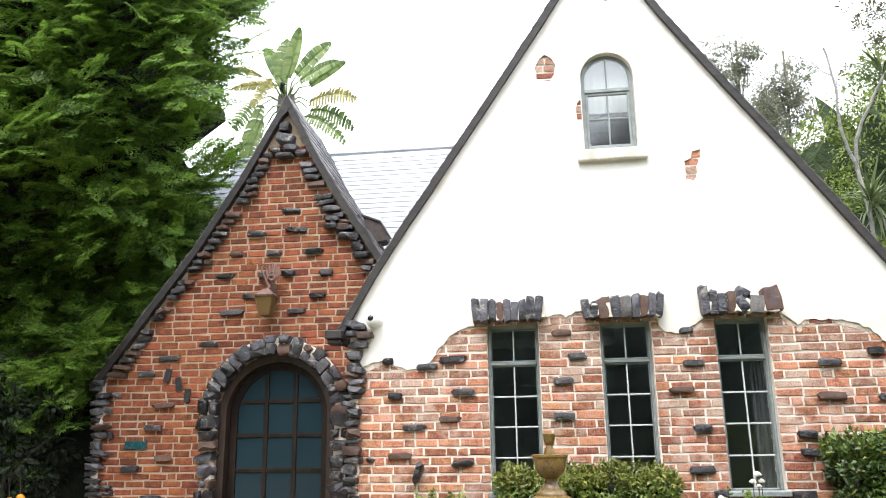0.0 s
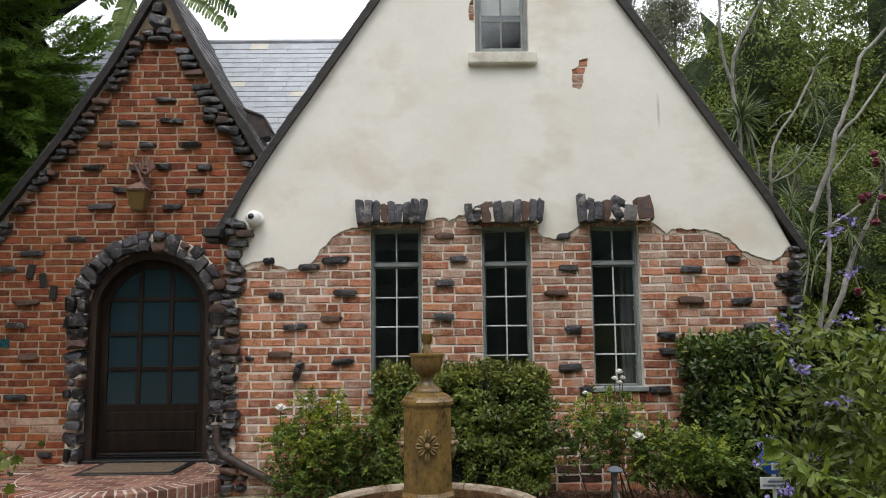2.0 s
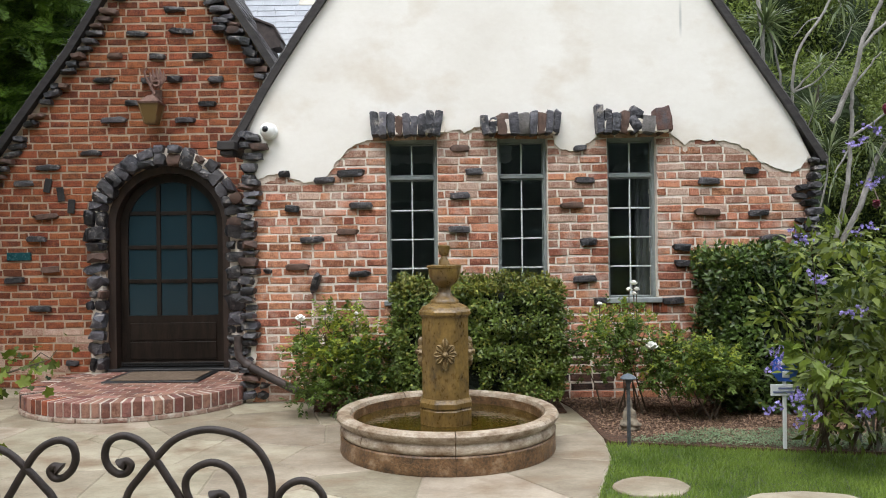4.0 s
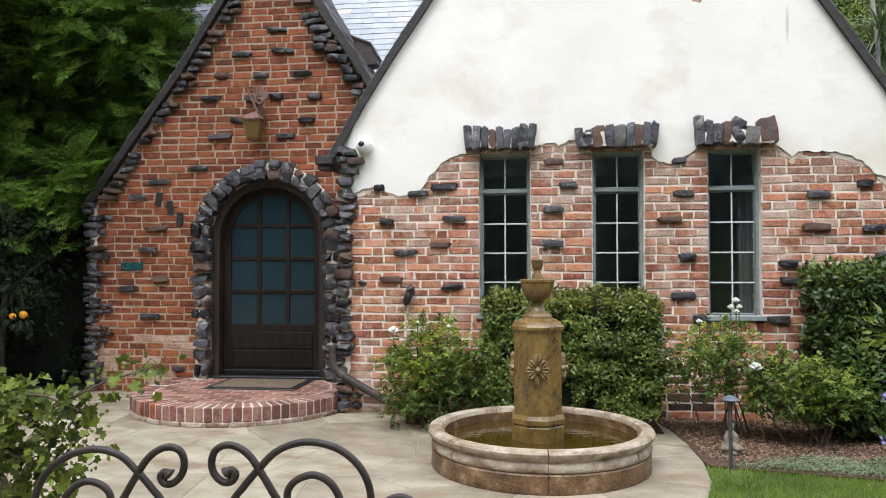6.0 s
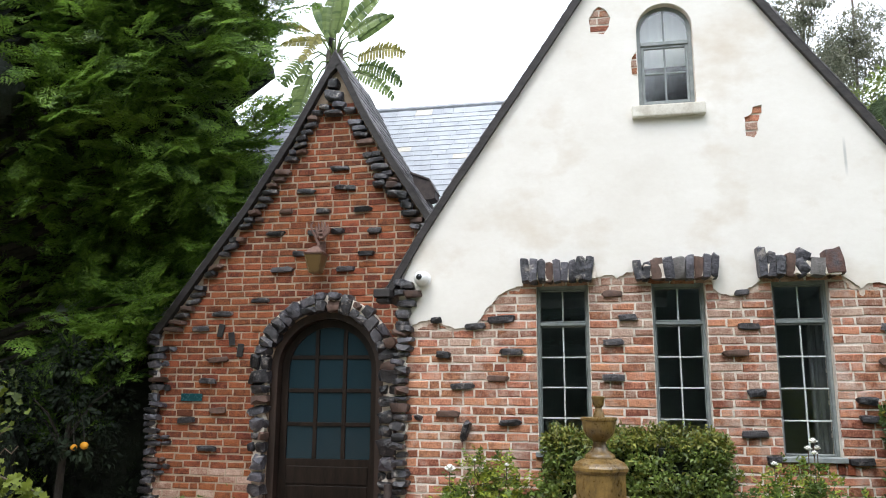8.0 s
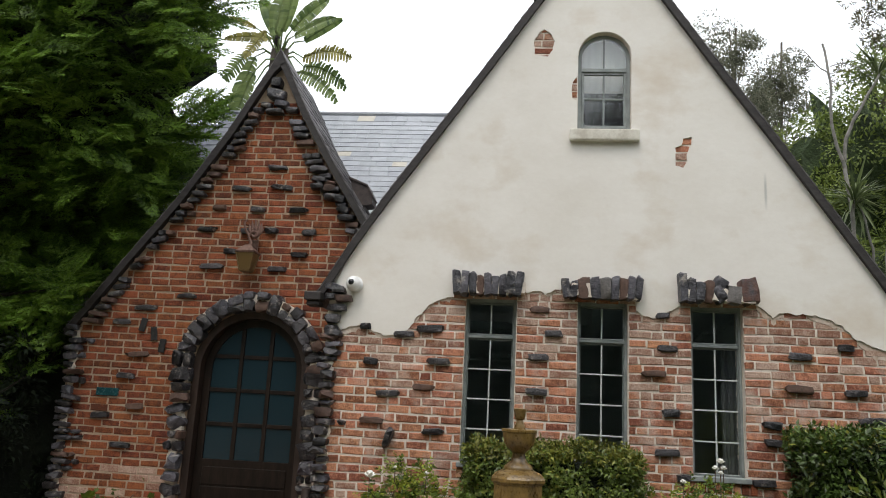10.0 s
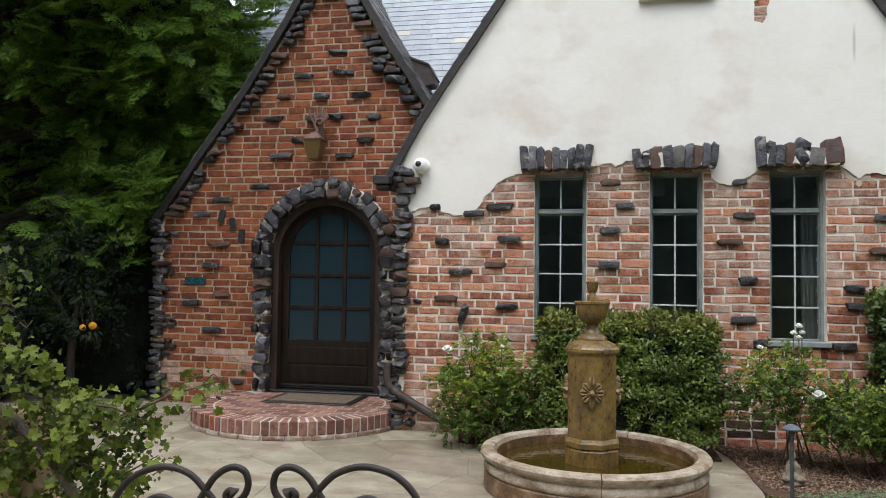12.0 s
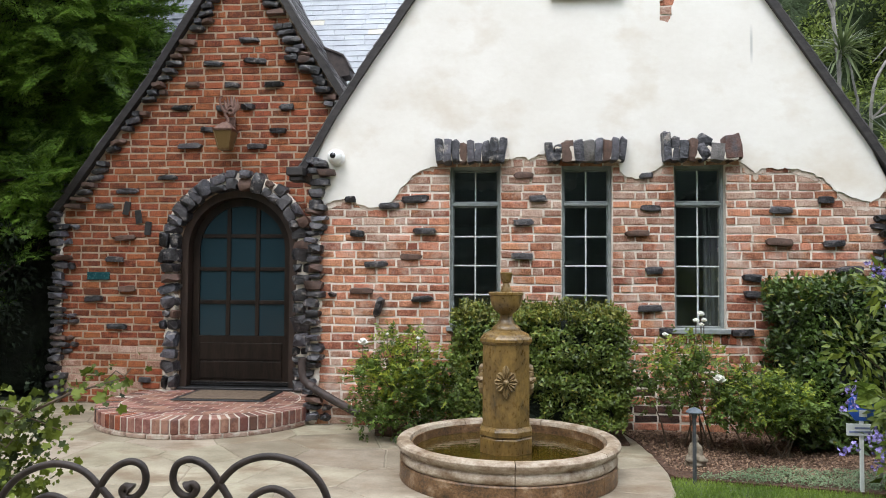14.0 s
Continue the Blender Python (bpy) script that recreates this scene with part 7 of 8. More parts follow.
def courses(inside, x0, x1, z0, z1, seed, headers=0.05):
    """Running bond clipped to the region that inside(x, z) admits."""
    r = random.Random(seed)
    spots, row, z = [], 0, z0 + COURSE / 2
    while z < z1:
        step = 0.01
        n = int((x1 - x0) / step)
        ok = [inside(x0 + step * (i + 0.5), z) for i in range(n)]
        runs, start = [], None
        for i, o in enumerate(ok + [False]):
            if o and start is None:
                start = i
            if not o and start is not None:
                runs.append((x0 + start * step, x0 + i * step))
                start = None
        phase = (row % 2) * PITCH / 2 + r.uniform(-0.03, 0.03)
        for a, b in runs:
            if b - a < 0.045:
                continue
            x, cells = x0 - PITCH + phase, []
            while x < b:
                p = PITCH * (0.5 if r.random() < headers else r.uniform(0.965, 1.035))
                lo, hi = max(x, a), min(x + p, b)
                if hi - lo > 0.005:
                    cells.append([lo, hi])
                x += p
            if len(cells) > 1 and cells[0][1] - cells[0][0] < 0.06:
                cells[0][0] = cells.pop(0)[0]
            if len(cells) > 1 and cells[-1][1] - cells[-1][0] < 0.06:
                cells[-1][1] = cells.pop()[1]
            for lo, hi in cells:
                lo, hi = lo - (JOINT * 0.4 if lo == a else 0), hi + (JOINT * 0.4 if hi == b else 0)
                spots.append(((lo + hi) / 2, z + r.uniform(-0.003, 0.003), hi - lo - JOINT, radians(r.uniform(-0.7, 0.7))))
        z += COURSE
        row += 1
    return spots


def stone(parent, x, y, z, w, d, h, tilt=0.0, name="clinker_brick", rough=0.16, material=None, turn=0.0, soft=0.18):
    ob = part(name, rock(rng, w * 0.95, d, h * 0.90, rough * 1.1, 2, soft), material or CLINKER, parent, smooth=True)
    ob.matrix_world = Matrix.Translation((x, y, z)) @ Matrix.Rotation(tilt, 4, "Y") @ Matrix.Rotation(turn, 4, "Z")
    return ob


def in_loop(loop, x, z):
    inside = False
    for (x0, z0), (x1, z1) in zip(loop, loop[1:] + loop[:1]):
        if (z0 > z) != (z1 > z) and x < x0 + (x1 - x0) * (z - z0) / (z1 - z0):
            inside = not inside
    return inside


# dark clinkers standing proud of the front wall: x, z, length
CLINKERS_FRONT = [(-1.03, 2.11, 0.11), (-0.67, 2.05, 0.21), (-0.41, 2.11, 0.26), (-0.96, 1.79, 0.13), (-0.32, 1.81, 0.21), (-0.78, 1.5, 0.22), (-0.45, 1.57, 0.21), (-0.91, 1.25, 0.22), (-0.34, 1.18, 0.19), (0.6, 2.33, 0.18), (0.73, 2.11, 0.16), (0.59, 1.89, 0.19), (0.59, 1.58, 0.2), (1.71, 2.32, 0.13), (1.75, 2.02, 0.18), (1.63, 1.79, 0.22), (1.78, 1.45, 0.16), (1.74, 1.11, 0.22), (2.9, 2.0, 0.21), (2.88, 1.71, 0.24), (3.28, 2.09, 0.14), (3.35, 1.7, 0.19), (3.49, 1.46, 0.24), (2.64, 1.39, 0.18), (2.65, 1.24, 0.18), (2.56, 0.9, 0.22), (1.88, 0.9, 0.13), (3.76, 1.93, 0.15), (3.74, 1.85, 0.15)]
CLINKERS_GABLE = [(-2.35, 3.94, 0.23), (-2.75, 3.69, 0.23), (-2.26, 3.71, 0.26), (-2.97, 3.46, 0.16), (-2.53, 3.45, 0.18), (-2.06, 3.45, 0.23), (-3.09, 3.21, 0.21), (-2.35, 3.21, 0.16), (-2.63, 3.2, 0.13), (-1.92, 3.2, 0.16), (-2.79, 2.97, 0.18), (-2.01, 2.95, 0.19), (-2.99, 2.79, 0.27), (-2.24, 2.78, 0.21), (-3.23, 2.45, 0.22), (-3.68, 2.3, 0.24), (-3.93, 2.14, 0.21), (-3.7, 1.79, 0.26), (-3.81, 1.56, 0.21), (-3.66, 1.24, 0.2), (-4.04, 1.13, 0.22), (-3.78, 0.83, 0.24), (-3.45, 0.26, 0.14)]
BROWN_CLINKER = surface("brown_clinker", (0.045, 0.026, 0.020), (0.135, 0.078, 0.058), 14, 0.75, 0.8, 70, 0.01, by="object", spread=0.3)
for i, (x, z, w) in enumerate(CLINKERS_FRONT):
    flat = x in (-0.45, 0.6)
    stone(wall_main, x, -0.004 if flat else -0.010, z, w, 0.055 if flat else rng.uniform(0.06, 0.085), rng.uniform(0.062, 0.074) if w < 0.23 else 0.08, radians(rng.uniform(-4, 4)), material=BROWN_CLINKER if i in (6, 7, 9, 15, 19) else CLINKER, rough=rng.uniform(0.1, 0.2))
stone(wall_main, -0.745, -0.04, 1.10, 0.07, 0.11, 0.19, radians(18))
for i, (x, z, w) in enumerate(CLINKERS_GABLE):
    stone(wall_entry, x, GABLE_Y - 0.010, z, w, rng.uniform(0.06, 0.085), rng.uniform(0.062, 0.072), radians(rng.uniform(-4, 4)), material=BROWN_CLINKER if i in (3, 17, 19) else CLINKER, rough=rng.uniform(0.1, 0.2))


# pale mortar in which the rough stones are bedded
def bed(parent, loop, y0, y1):
    part("mortar_bed", slab([ragged(loop + loop[:1], 0.03, 0.03, loop[0][0])[:-1]], y0, y1), MORTAR, parent)


for (a, b) in WINDOWS:
    bed(wall_main, rect_loop(a - 0.07, b + 0.07, 2.455, 2.56), -0.118, 0.0)
bed(wall_main, rect_loop(MAIN_L + 0.01, MAIN_L + 0.09, 0.02, 2.45), -0.03, 0.0)
bed(wall_entry, rect_loop(-4.46, -4.40, 0.02, 2.05), GABLE_Y - 0.03, GABLE_Y)
bed(wall_entry, rect_loop(DOOR_X - DOOR_R - 0.13, DOOR_X - DOOR_R - 0.02, 0.02, DOOR_SPRING), GABLE_Y - 0.088, GABLE_Y)
bed(wall_entry, rect_loop(DOOR_X + DOOR_R + 0.02, DOOR_X + DOOR_R + 0.15, 0.02, DOOR_SPRING), GABLE_Y - 0.088, GABLE_Y)
_ring = [(DOOR_X + (DOOR_R + 0.035) * math.cos(math.pi * i / 24), DOOR_SPRING + (DOOR_R + 0.035) * math.sin(math.pi * i / 24)) for i in range(25)]
_ring += [(DOOR_X + (DOOR_R + 0.165) * math.cos(math.pi * i / 24), DOOR_SPRING + (DOOR_R + 0.165) * math.sin(math.pi * i / 24)) for i in range(24, -1, -1)]
part("mortar_bed", slab([_ring], GABLE_Y - 0.084, GABLE_Y), MORTAR, wall_entry)


SMEARED = surface("mortar_smeared_clinker", (0.008, 0.008, 0.012), (0.112, 0.108, 0.126), 12, 0.42, 1.0, 45, 0.02, by="object", spread=0.40, hue=0.08, grain=0.5, stain=(0.48, 0.43, 0.38), stain_scale=10.0, stain_at=0.645, stain_rough=0.7)


# corner stones of the front wall, left and right, roughly in step with the brick courses
def odd_clinker():
    pick = rng.random()
    return BROWN_CLINKER if pick < 0.14 else (SMEARED if pick < 0.38 else CLINKER)


def corner_stack(parent, x, y, z0, z1, side, wide=(0.12, 0.30), name="corner_stone"):
    z = z0
    while z < z1:
        h, w = COURSE * rng.choice((0.8, 0.9, 1.0, 1.0, 1.1, 1.35)), rng.uniform(*wide)
        out = rng.uniform(-0.03, 0.03)
        stone(parent, x + side * (w / 2 - 0.02 + out), y + rng.uniform(-0.03, 0.015), z + h / 2, w, rng.uniform(0.13, 0.21), h * rng.uniform(0.82, 1.0), radians(rng.uniform(-8, 8)), name, 0.17, odd_clinker(), radians(rng.uniform(-15, 15)))
        if z < 2.0 and rng.random() < 0.3:
            v = rng.uniform(0.06, 0.11)
            stone(parent, x + side * (w + v / 2 - 0.01 + out), y - 0.01, z + h / 2, v, 0.09, h * 0.75, radians(rng.uniform(-12, 12)), name, 0.26, odd_clinker())
        z += h


corner_stack(wall_main, MAIN_L - 0.01, 0.0, 0.02, 2.50, 1, (0.11, 0.21))
corner_stack(wall_main, MAIN_R + 0.02, 0.0, 0.02, 2.14, -1, (0.10, 0.19))
corner_stack(wall_entry, -4.50, GABLE_Y, 0.02, 2.02, 1, (0.11, 0.22))

for x, z, w, tone in ((-1.245, 2.36, 0.17, 1), (-1.30, 2.44, 0.14, 0), (-1.29, 2.27, 0.15, 0), (-1.33, 2.03, 0.17, 0)):
    stone(wall_main, x, -0.045, z, w, 0.12, 0.075, radians(rng.uniform(-5, 5)), "corner_stone", 0.12, BROWN_CLINKER if tone else CLINKER)

# lintels of upright clinkers over the three casements
# each stone: width, height, lean in degrees, brown or not, height of its foot above the lintel's underside
LINTELS = (
    (-0.125, ((0.072, 0.235, -3, 0, 0), (0.070, 0.225, 2, 0, 0), (0.064, 0.205, -2, 0, 0), (0.064, 0.19, 3, 1, 0), (0.062, 0.20, -2, 0, 0), (0.064, 0.18, 2, 0, 0), (0.064, 0.205, 0, 0, 0), (0.070, 0.225, 5, 0, 0), (0.070, 0.24, 8, 0, 0))),
    (-0.145, ((0.066, 0.18, -8, 0, 0.004), (0.062, 0.175, 6, 0, 0), (0.105, 0.205, -5, 1, 0), (0.082, 0.205, -6, 0, 0), (0.094, 0.205, -2, 2, 0), (0.066, 0.22, 2, 0, 0), (0.072, 0.215, 3, 1, 0), (0.060, 0.22, 5, 0, 0), (0.060, 0.225, 9, 0, 0))),
    (-0.115, ((0.066, 0.265, -3, 0, 0), (0.066, 0.235, 2, 0, 0), (0.072, 0.205, 3, 0, 0), (0.075, 0.21, 8, 1, 0), (0.112, 0.165, -26, 0, 0.0), (0.118, 0.165, 6, 2, 0), (0.140, 0.245, -6, 3, 0))))
GREY_CLINKER = surface("grey_clinker", (0.10, 0.092, 0.088), (0.22, 0.20, 0.19), 12, 0.6, 0.9, 50, 0.015, by="object", spread=0.3)
RED_CLINKER = surface("red_flashed_clinker", (0.062, 0.026, 0.019), (0.17, 0.085, 0.066), 10, 0.65, 0.9, 50, 0.015, by="object", spread=0.3, stain=(0.075, 0.07, 0.075), stain_scale=8, stain_at=0.56)
for (a, b), (start, stones) in zip(WINDOWS, LINTELS):
    x = a + start
    for w, h, lean, tone, foot in stones:
        stone(wall_main, x + w / 2, -0.045 + rng.uniform(-0.012, 0.012), 2.436 + foot + h / 2, w * 1.18, rng.uniform(0.165, 0.19), h * 1.12, radians(lean), "lintel_stone", 0.10, soft=0.10, material=(SMEARED, BROWN_CLINKER, GREY_CLINKER, RED_CLINKER)[tone])
        x += w + 0.006
stone(wall_main, WINDOWS[2][0] + 0.245, -0.05, 2.615, 0.135, 0.14, 0.125, radians(28), "lintel_stone", 0.10, material=SMEARED)

# arch of stones round the door
a = -0.03
while a < math.pi + 0.02:
    step = rng.uniform(0.125, 0.235)
    r = DOOR_R + 0.088 + rng.uniform(-0.012, 0.012)
    wide = step * r * rng.uniform(1.08, 1.20)
    mid = a + step / 2
    deep = rng.uniform(0.18, 0.225)
    if rng.random() < 0.38:
        cut = rng.uniform(0.4, 0.6)
        for f0, f1 in ((0.0, cut), (cut, 1.0)):
            rr = DOOR_R - 0.018 + deep * (f0 + f1) / 2
            stone(wall_entry, DOOR_X + rr * math.cos(mid), GABLE_Y - 0.03 + rng.uniform(-0.03, 0.01), DOOR_SPRING + rr * math.sin(mid), deep * (f1 - f0) * 1.02, rng.uniform(0.15, 0.21), wide, -mid + radians(rng.uniform(-9, 9)), "arch_stone", 0.17, odd_clinker())
    else:
        stone(wall_entry, DOOR_X + r * math.cos(mid), GABLE_Y - 0.03 + rng.uniform(-0.03, 0.01), DOOR_SPRING + r * math.sin(mid), deep, rng.uniform(0.15, 0.22), wide, -mid + radians(rng.uniform(-10, 10)), "arch_stone", 0.17, odd_clinker())
    a += step
for side, wide in ((-1, (0.14, 0.22)), (1, (0.15, 0.25))):
    z = 0.17
    while z < DOOR_SPRING - 0.04:
        h, w = rng.uniform(0.085, 0.20), rng.uniform(*wide)
        if rng.random() < 0.2:
            cut = rng.uniform(0.4, 0.6)
            for f0, f1 in ((0.0, cut), (cut, 1.0)):
                stone(wall_entry, DOOR_X + side * (DOOR_R - 0.018 + w * (f0 + f1) / 2), GABLE_Y - 0.03 + rng.uniform(-0.03, 0.01), z + h / 2, w * (f1 - f0), rng.uniform(0.15, 0.22), h * rng.uniform(0.85, 1.0), radians(rng.uniform(-12, 12)), "jamb_stone", 0.18, odd_clinker())
        else:
            stone(wall_entry, DOOR_X + side * (DOOR_R + w / 2 - 0.018), GABLE_Y - 0.03 + rng.uniform(-0.04, 0.01), z + h / 2, w, rng.uniform(0.16, 0.23), h * rng.uniform(0.92, 1.06), radians(rng.uniform(-10, 10)), "jamb_stone", 0.20, odd_clinker(), radians(rng.uniform(-12, 12)))
        z += h


# ragged stones under the gable's rakes, one or two to a brick course
def under_rake(line, side, z0, z1, wide):
    z = COURSE * math.ceil(z0 / COURSE)
    flipped = sorted((zz, x) for x, zz in line)
    while z < z1:
        if rng.random() < 0.13:
            z += COURSE
            continue
        x = at_line(flipped, z + COURSE) - side * 0.085
        w = rng.uniform(*wide)
        if w > 0.19 and rng.random() < 0.3:
            cut = rng.uniform(0.4, 0.6)
            runs = ((0.0, cut), (cut, 1.0))
        else:
            runs = ((0.0, 1.0),)
        for f0, f1 in runs:
            stone(wall_entry, x - side * w * (f0 + f1) / 2, GABLE_Y - 0.02 + rng.uniform(-0.03, 0.01), z + COURSE / 2, w * (f1 - f0) * 0.97, rng.uniform(0.09, 0.15), COURSE * rng.uniform(0.72, 0.98), radians(side * rng.uniform(-8, 16)), "rake_stone", 0.15, odd_clinker())
        z += COURSE


under_rake(GL, -1, 2.05, 4.62, (0.13, 0.24))
under_rake(GR, 1, 2.9, 4.62, (0.13, 0.24))
for x, z, w, h in ((-2.43, 4.80, 0.22, 0.15), (-2.44, 4.95, 0.13, 0.13), (-2.36, 4.69, 0.17, 0.08), (-2.53, 4.66, 0.13, 0.08), (-2.43, 4.60, 0.22, 0.06), (-1.84, 3.80, 0.20, 0.07), (-1.86, 3.72, 0.15, 0.07), (-1.72, 3.70, 0.14, 0.09), (-1.70, 3.60, 0.16, 0.08), (-1.60, 3.58, 0.12, 0.10), (-1.55, 3.47, 0.14, 0.09)):
    stone(wall_entry, x, GABLE_Y - 0.04, z, w, 0.14, h, radians(rng.uniform(-6, 18)), "rake_stone", 0.15, odd_clinker())


# bricks of the front wall
EDGE_SORTED = EDGE[1:]
CUTS = [rect_loop(a - 0.004, b + 0.004, WIN_LOW - 0.105, WIN_TOP + 0.01) for a, b in WINDOWS]


def front_region(x, z):
    if any(in_loop(p, x, z) for p in GROWN):
        return True
    if not (MAIN_L + 0.06 < x < MAIN_R - 0.04) or z > at_line(EDGE_SORTED, x) + 0.05:
        return False
    return not any(c[0][0] < x < c[2][0] and c[0][1] < z < c[1][1] for c in CUTS)


GROWN = []
for p in PATCHES:
    cx, cz = sum(q[0] for q in p) / len(p), sum(q[1] for q in p) / len(p)
    GROWN.append([(cx + (x - cx) * 1.2, cz + (z - cz) * 1.2) for x, z in p])


def gable_region(x, z):
    if not -4.42 < x < -1.2 or z > at_line(GABLE_TOP, x) - 0.20:
        return False
    if abs(x - DOOR_X) < DOOR_R + 0.10 and z < DOOR_SPRING:
        return False
    return math.hypot(x - DOOR_X, z - DOOR_SPRING) > DOOR_R + 0.12 or z < DOOR_SPRING


front = courses(front_region, MAIN_L, MAIN_R, 0.0, 6.0, 4, 0.20)
SOOT = ((0.022, 0.014, 0.011), (0.115, 0.055, 0.038), 12, 0.9, 1.0, 75, 0.008)
SALT = ((0.25, 0.115, 0.074), (0.53, 0.375, 0.295), 10, 0.92, 1.0, 75, 0.008)
BRICK_SOOT, BRICK_SALT = (tuple(surface(name + end, *tones, grain=0.9, by=by, spread=0.4) for end, by in (("", "object"), ("_rest", "island"))) for name, tones in (("soot_stained_brick", SOOT), ("salt_bleached_brick", SALT)))


def sooty(x, z):
    if 1.38 < x < 1.95 and z < 0.44 and rng.random() < 0.6 - 0.9 * max(0, z - 0.25):
        return BRICK_SOOT
    if 2.6 > z > at_line(EDGE_SORTED, x) - 0.32 and rng.random() < 0.55:
        return BRICK_SALT
    if (0.38 < x < 0.95 or 1.40 < x < 1.96) and z > 1.35 and rng.random() < 0.5:
        return BRICK_SALT
    if x > 2.5 and z > 1.6 and rng.random() < 0.2:
        return BRICK_SALT
    return BRICK_SALT if -1.2 < x < -0.6 and z < 1.0 and rng.random() < 0.3 else None


def salty(x, z):
    return BRICK_SALT if z < 0.62 and rng.random() < 0.4 else None


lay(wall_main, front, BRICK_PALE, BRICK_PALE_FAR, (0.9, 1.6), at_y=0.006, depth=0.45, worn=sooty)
lay(wall_entry, courses(gable_region, -4.5, -1.2, 0.0, 4.7, 9, 0.10), BRICK, BRICK_FAR, (-2.9, 1.6), at_y=GABLE_Y + 0.006, depth=0.45, worn=salty)
# rowlock sills under the casements
for a, b in WINDOWS:
    x = a - 0.03
    while x < b + 0.02:
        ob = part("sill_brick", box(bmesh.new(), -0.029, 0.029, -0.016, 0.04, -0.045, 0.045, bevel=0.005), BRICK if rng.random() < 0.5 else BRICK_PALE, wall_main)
        ob.matrix_world = Matrix.Translation((x + 0.035, rng.uniform(-0.004, 0.004), WIN_LOW - 0.075)) @ Matrix.Rotation(radians(rng.uniform(-2, 2)), 4, "Y")
        x += 0.072

# ---- brick landing before the door ----
LX, LY, LR, LZ = DOOR_X, 0.25, 1.055, 0.165
WORN = surface("worn_paving_brick", (0.130, 0.048, 0.034), (0.32, 0.165, 0.122), 14, 0.85, 0.5, 80, 0.004, by="object", spread=0.62, hue=0.02, grain=0.8, stain=(0.11, 0.075, 0.072), stain_scale=6, stain_at=0.62)


def clipped_disc(r, z0, z1):
    """A disc cut off by the gable wall."""
    loop = [(LX + r * math.cos(a), LY + r * math.sin(a)) for a in (2 * math.pi * i / 64 for i in range(64))]
    loop = [(x, min(y, GABLE_Y - 0.001)) for x, y in loop]
    bm = bmesh.new()
    lo, hi = [bm.verts.new((x, y, z0)) for x, y in loop], [bm.verts.new((x, y, z1)) for x, y in loop]
    bm.faces.new(hi)
    bm.faces.new(lo[::-1])
    for i in range(64):
        j = (i + 1) % 64
        bm.faces.new((lo[i], lo[j], hi[j], hi[i]))
    return bm


PALE_MORTAR = surface("pale_mortar", (0.40, 0.35, 0.29), (0.60, 0.54, 0.47), 8, 0.95, 0.4, 60, 0.004)
landing = tagged(part("brick_landing", clipped_disc(LR - 0.005, -0.02, LZ - 0.0012), PALE_MORTAR), "round red brick doorstep with upright edge bricks", "doorstep", kind="structure")
count = 80
wedge = boxed(-0.029, 0.029, -0.103, 0.105, -0.062, 0.0615, bevel=0.007)
for v in wedge.verts:
    v.co.x *= 1.10 - 1.35 * v.co.y
dark_wedge, red_wedge = wedge.copy(), wedge.copy()
edge_me = bm_mesh("edge_brick", wedge, WORN)
edge_dark, edge_red = bm_mesh("edge_brick", dark_wedge, BRICK_SOOT[0]), bm_mesh("edge_brick", red_wedge, BRICK)
for i in range(count):
    a = 2 * math.pi * i / count
    x, y = LX + (LR - 0.10) * math.cos(a), LY + (LR - 0.10) * math.sin(a)
    if y > GABLE_Y - 0.10 or (y > -0.05 and x > MAIN_L + 0.0):
        continue
    pick = rng.random()
    ob = new("edge_brick", edge_dark if pick < 0.10 else (edge_red if pick < 0.22 else edge_me))
    ob.parent = landing
    ob.matrix_world = Matrix.Translation((x, y, LZ - 0.060 + rng.uniform(-0.003, 0.003))) @ Matrix.Rotation(a + math.pi / 2 + radians(rng.uniform(-1.5, 1.5)), 4, "Z") @ Matrix.Diagonal((rng.uniform(0.92, 1.01), 1, 1, 1))
CAKED = surface("mortar_caked_brick", (0.17, 0.085, 0.062), (0.36, 0.27, 0.21), 12, 0.9, 0.8, 70, 0.006, by="object", spread=0.4, stain=(0.50, 0.45, 0.38), stain_scale=9, stain_at=0.56)
foot_me = bm_mesh("foot_brick", boxed(-0.098, 0.098, -0.03, 0.03, -0.018, 0.018, bevel=0.005), CAKED)
for i in range(31):
    a = 2 * math.pi * i / 31
    x, y = LX + (LR - 0.018) * math.cos(a), LY + (LR - 0.018) * math.sin(a)
    if y > GABLE_Y - 0.05 or (y > -0.08 and x > MAIN_L - 0.02):
        continue
    ob = new("foot_brick", foot_me)
    ob.parent = landing
    ob.matrix_world = Matrix.Translation((x, y, 0.019)) @ Matrix.Rotation(a + math.pi / 2, 4, "Z")
def clip(poly, px, py, nx, ny):
    """The part of a convex polygon on the side of the line away from the normal."""
    out = []
    for (x0, y0), (x1, y1) in zip(poly, poly[1:] + poly[:1]):
        d0, d1 = (x0 - px) * nx + (y0 - py) * ny, (x1 - px) * nx + (y1 - py) * ny
        if d0 <= 0:
            out.append((x0, y0))
        if (d0 < 0) != (d1 < 0):
            t = d0 / (d0 - d1)
            out.append((x0 + (x1 - x0) * t, y0 + (y1 - y0) * t))
    return out


def paver(poly):
    bm = bmesh.new()
    top = LZ + rng.uniform(-0.0002, 0.0014)
    cx, cy = sum(p[0] for p in poly) / len(poly), sum(p[1] for p in poly) / len(poly)
    rows = [[bm.verts.new((x + (cx - x) * s, y + (cy - y) * s, z)) for x, y in poly] for s, z in ((0, LZ - 0.03), (0, top - 0.001), (0.03, top))]
    m = len(poly)
    for r0, r1 in zip(rows, rows[1:]):
        for i in range(m):
            bm.faces.new((r0[i], r0[(i + 1) % m], r1[(i + 1) % m], r1[i]))
    bm.faces.new(rows[-1])
    part("paver_brick", bm, WORN, landing)


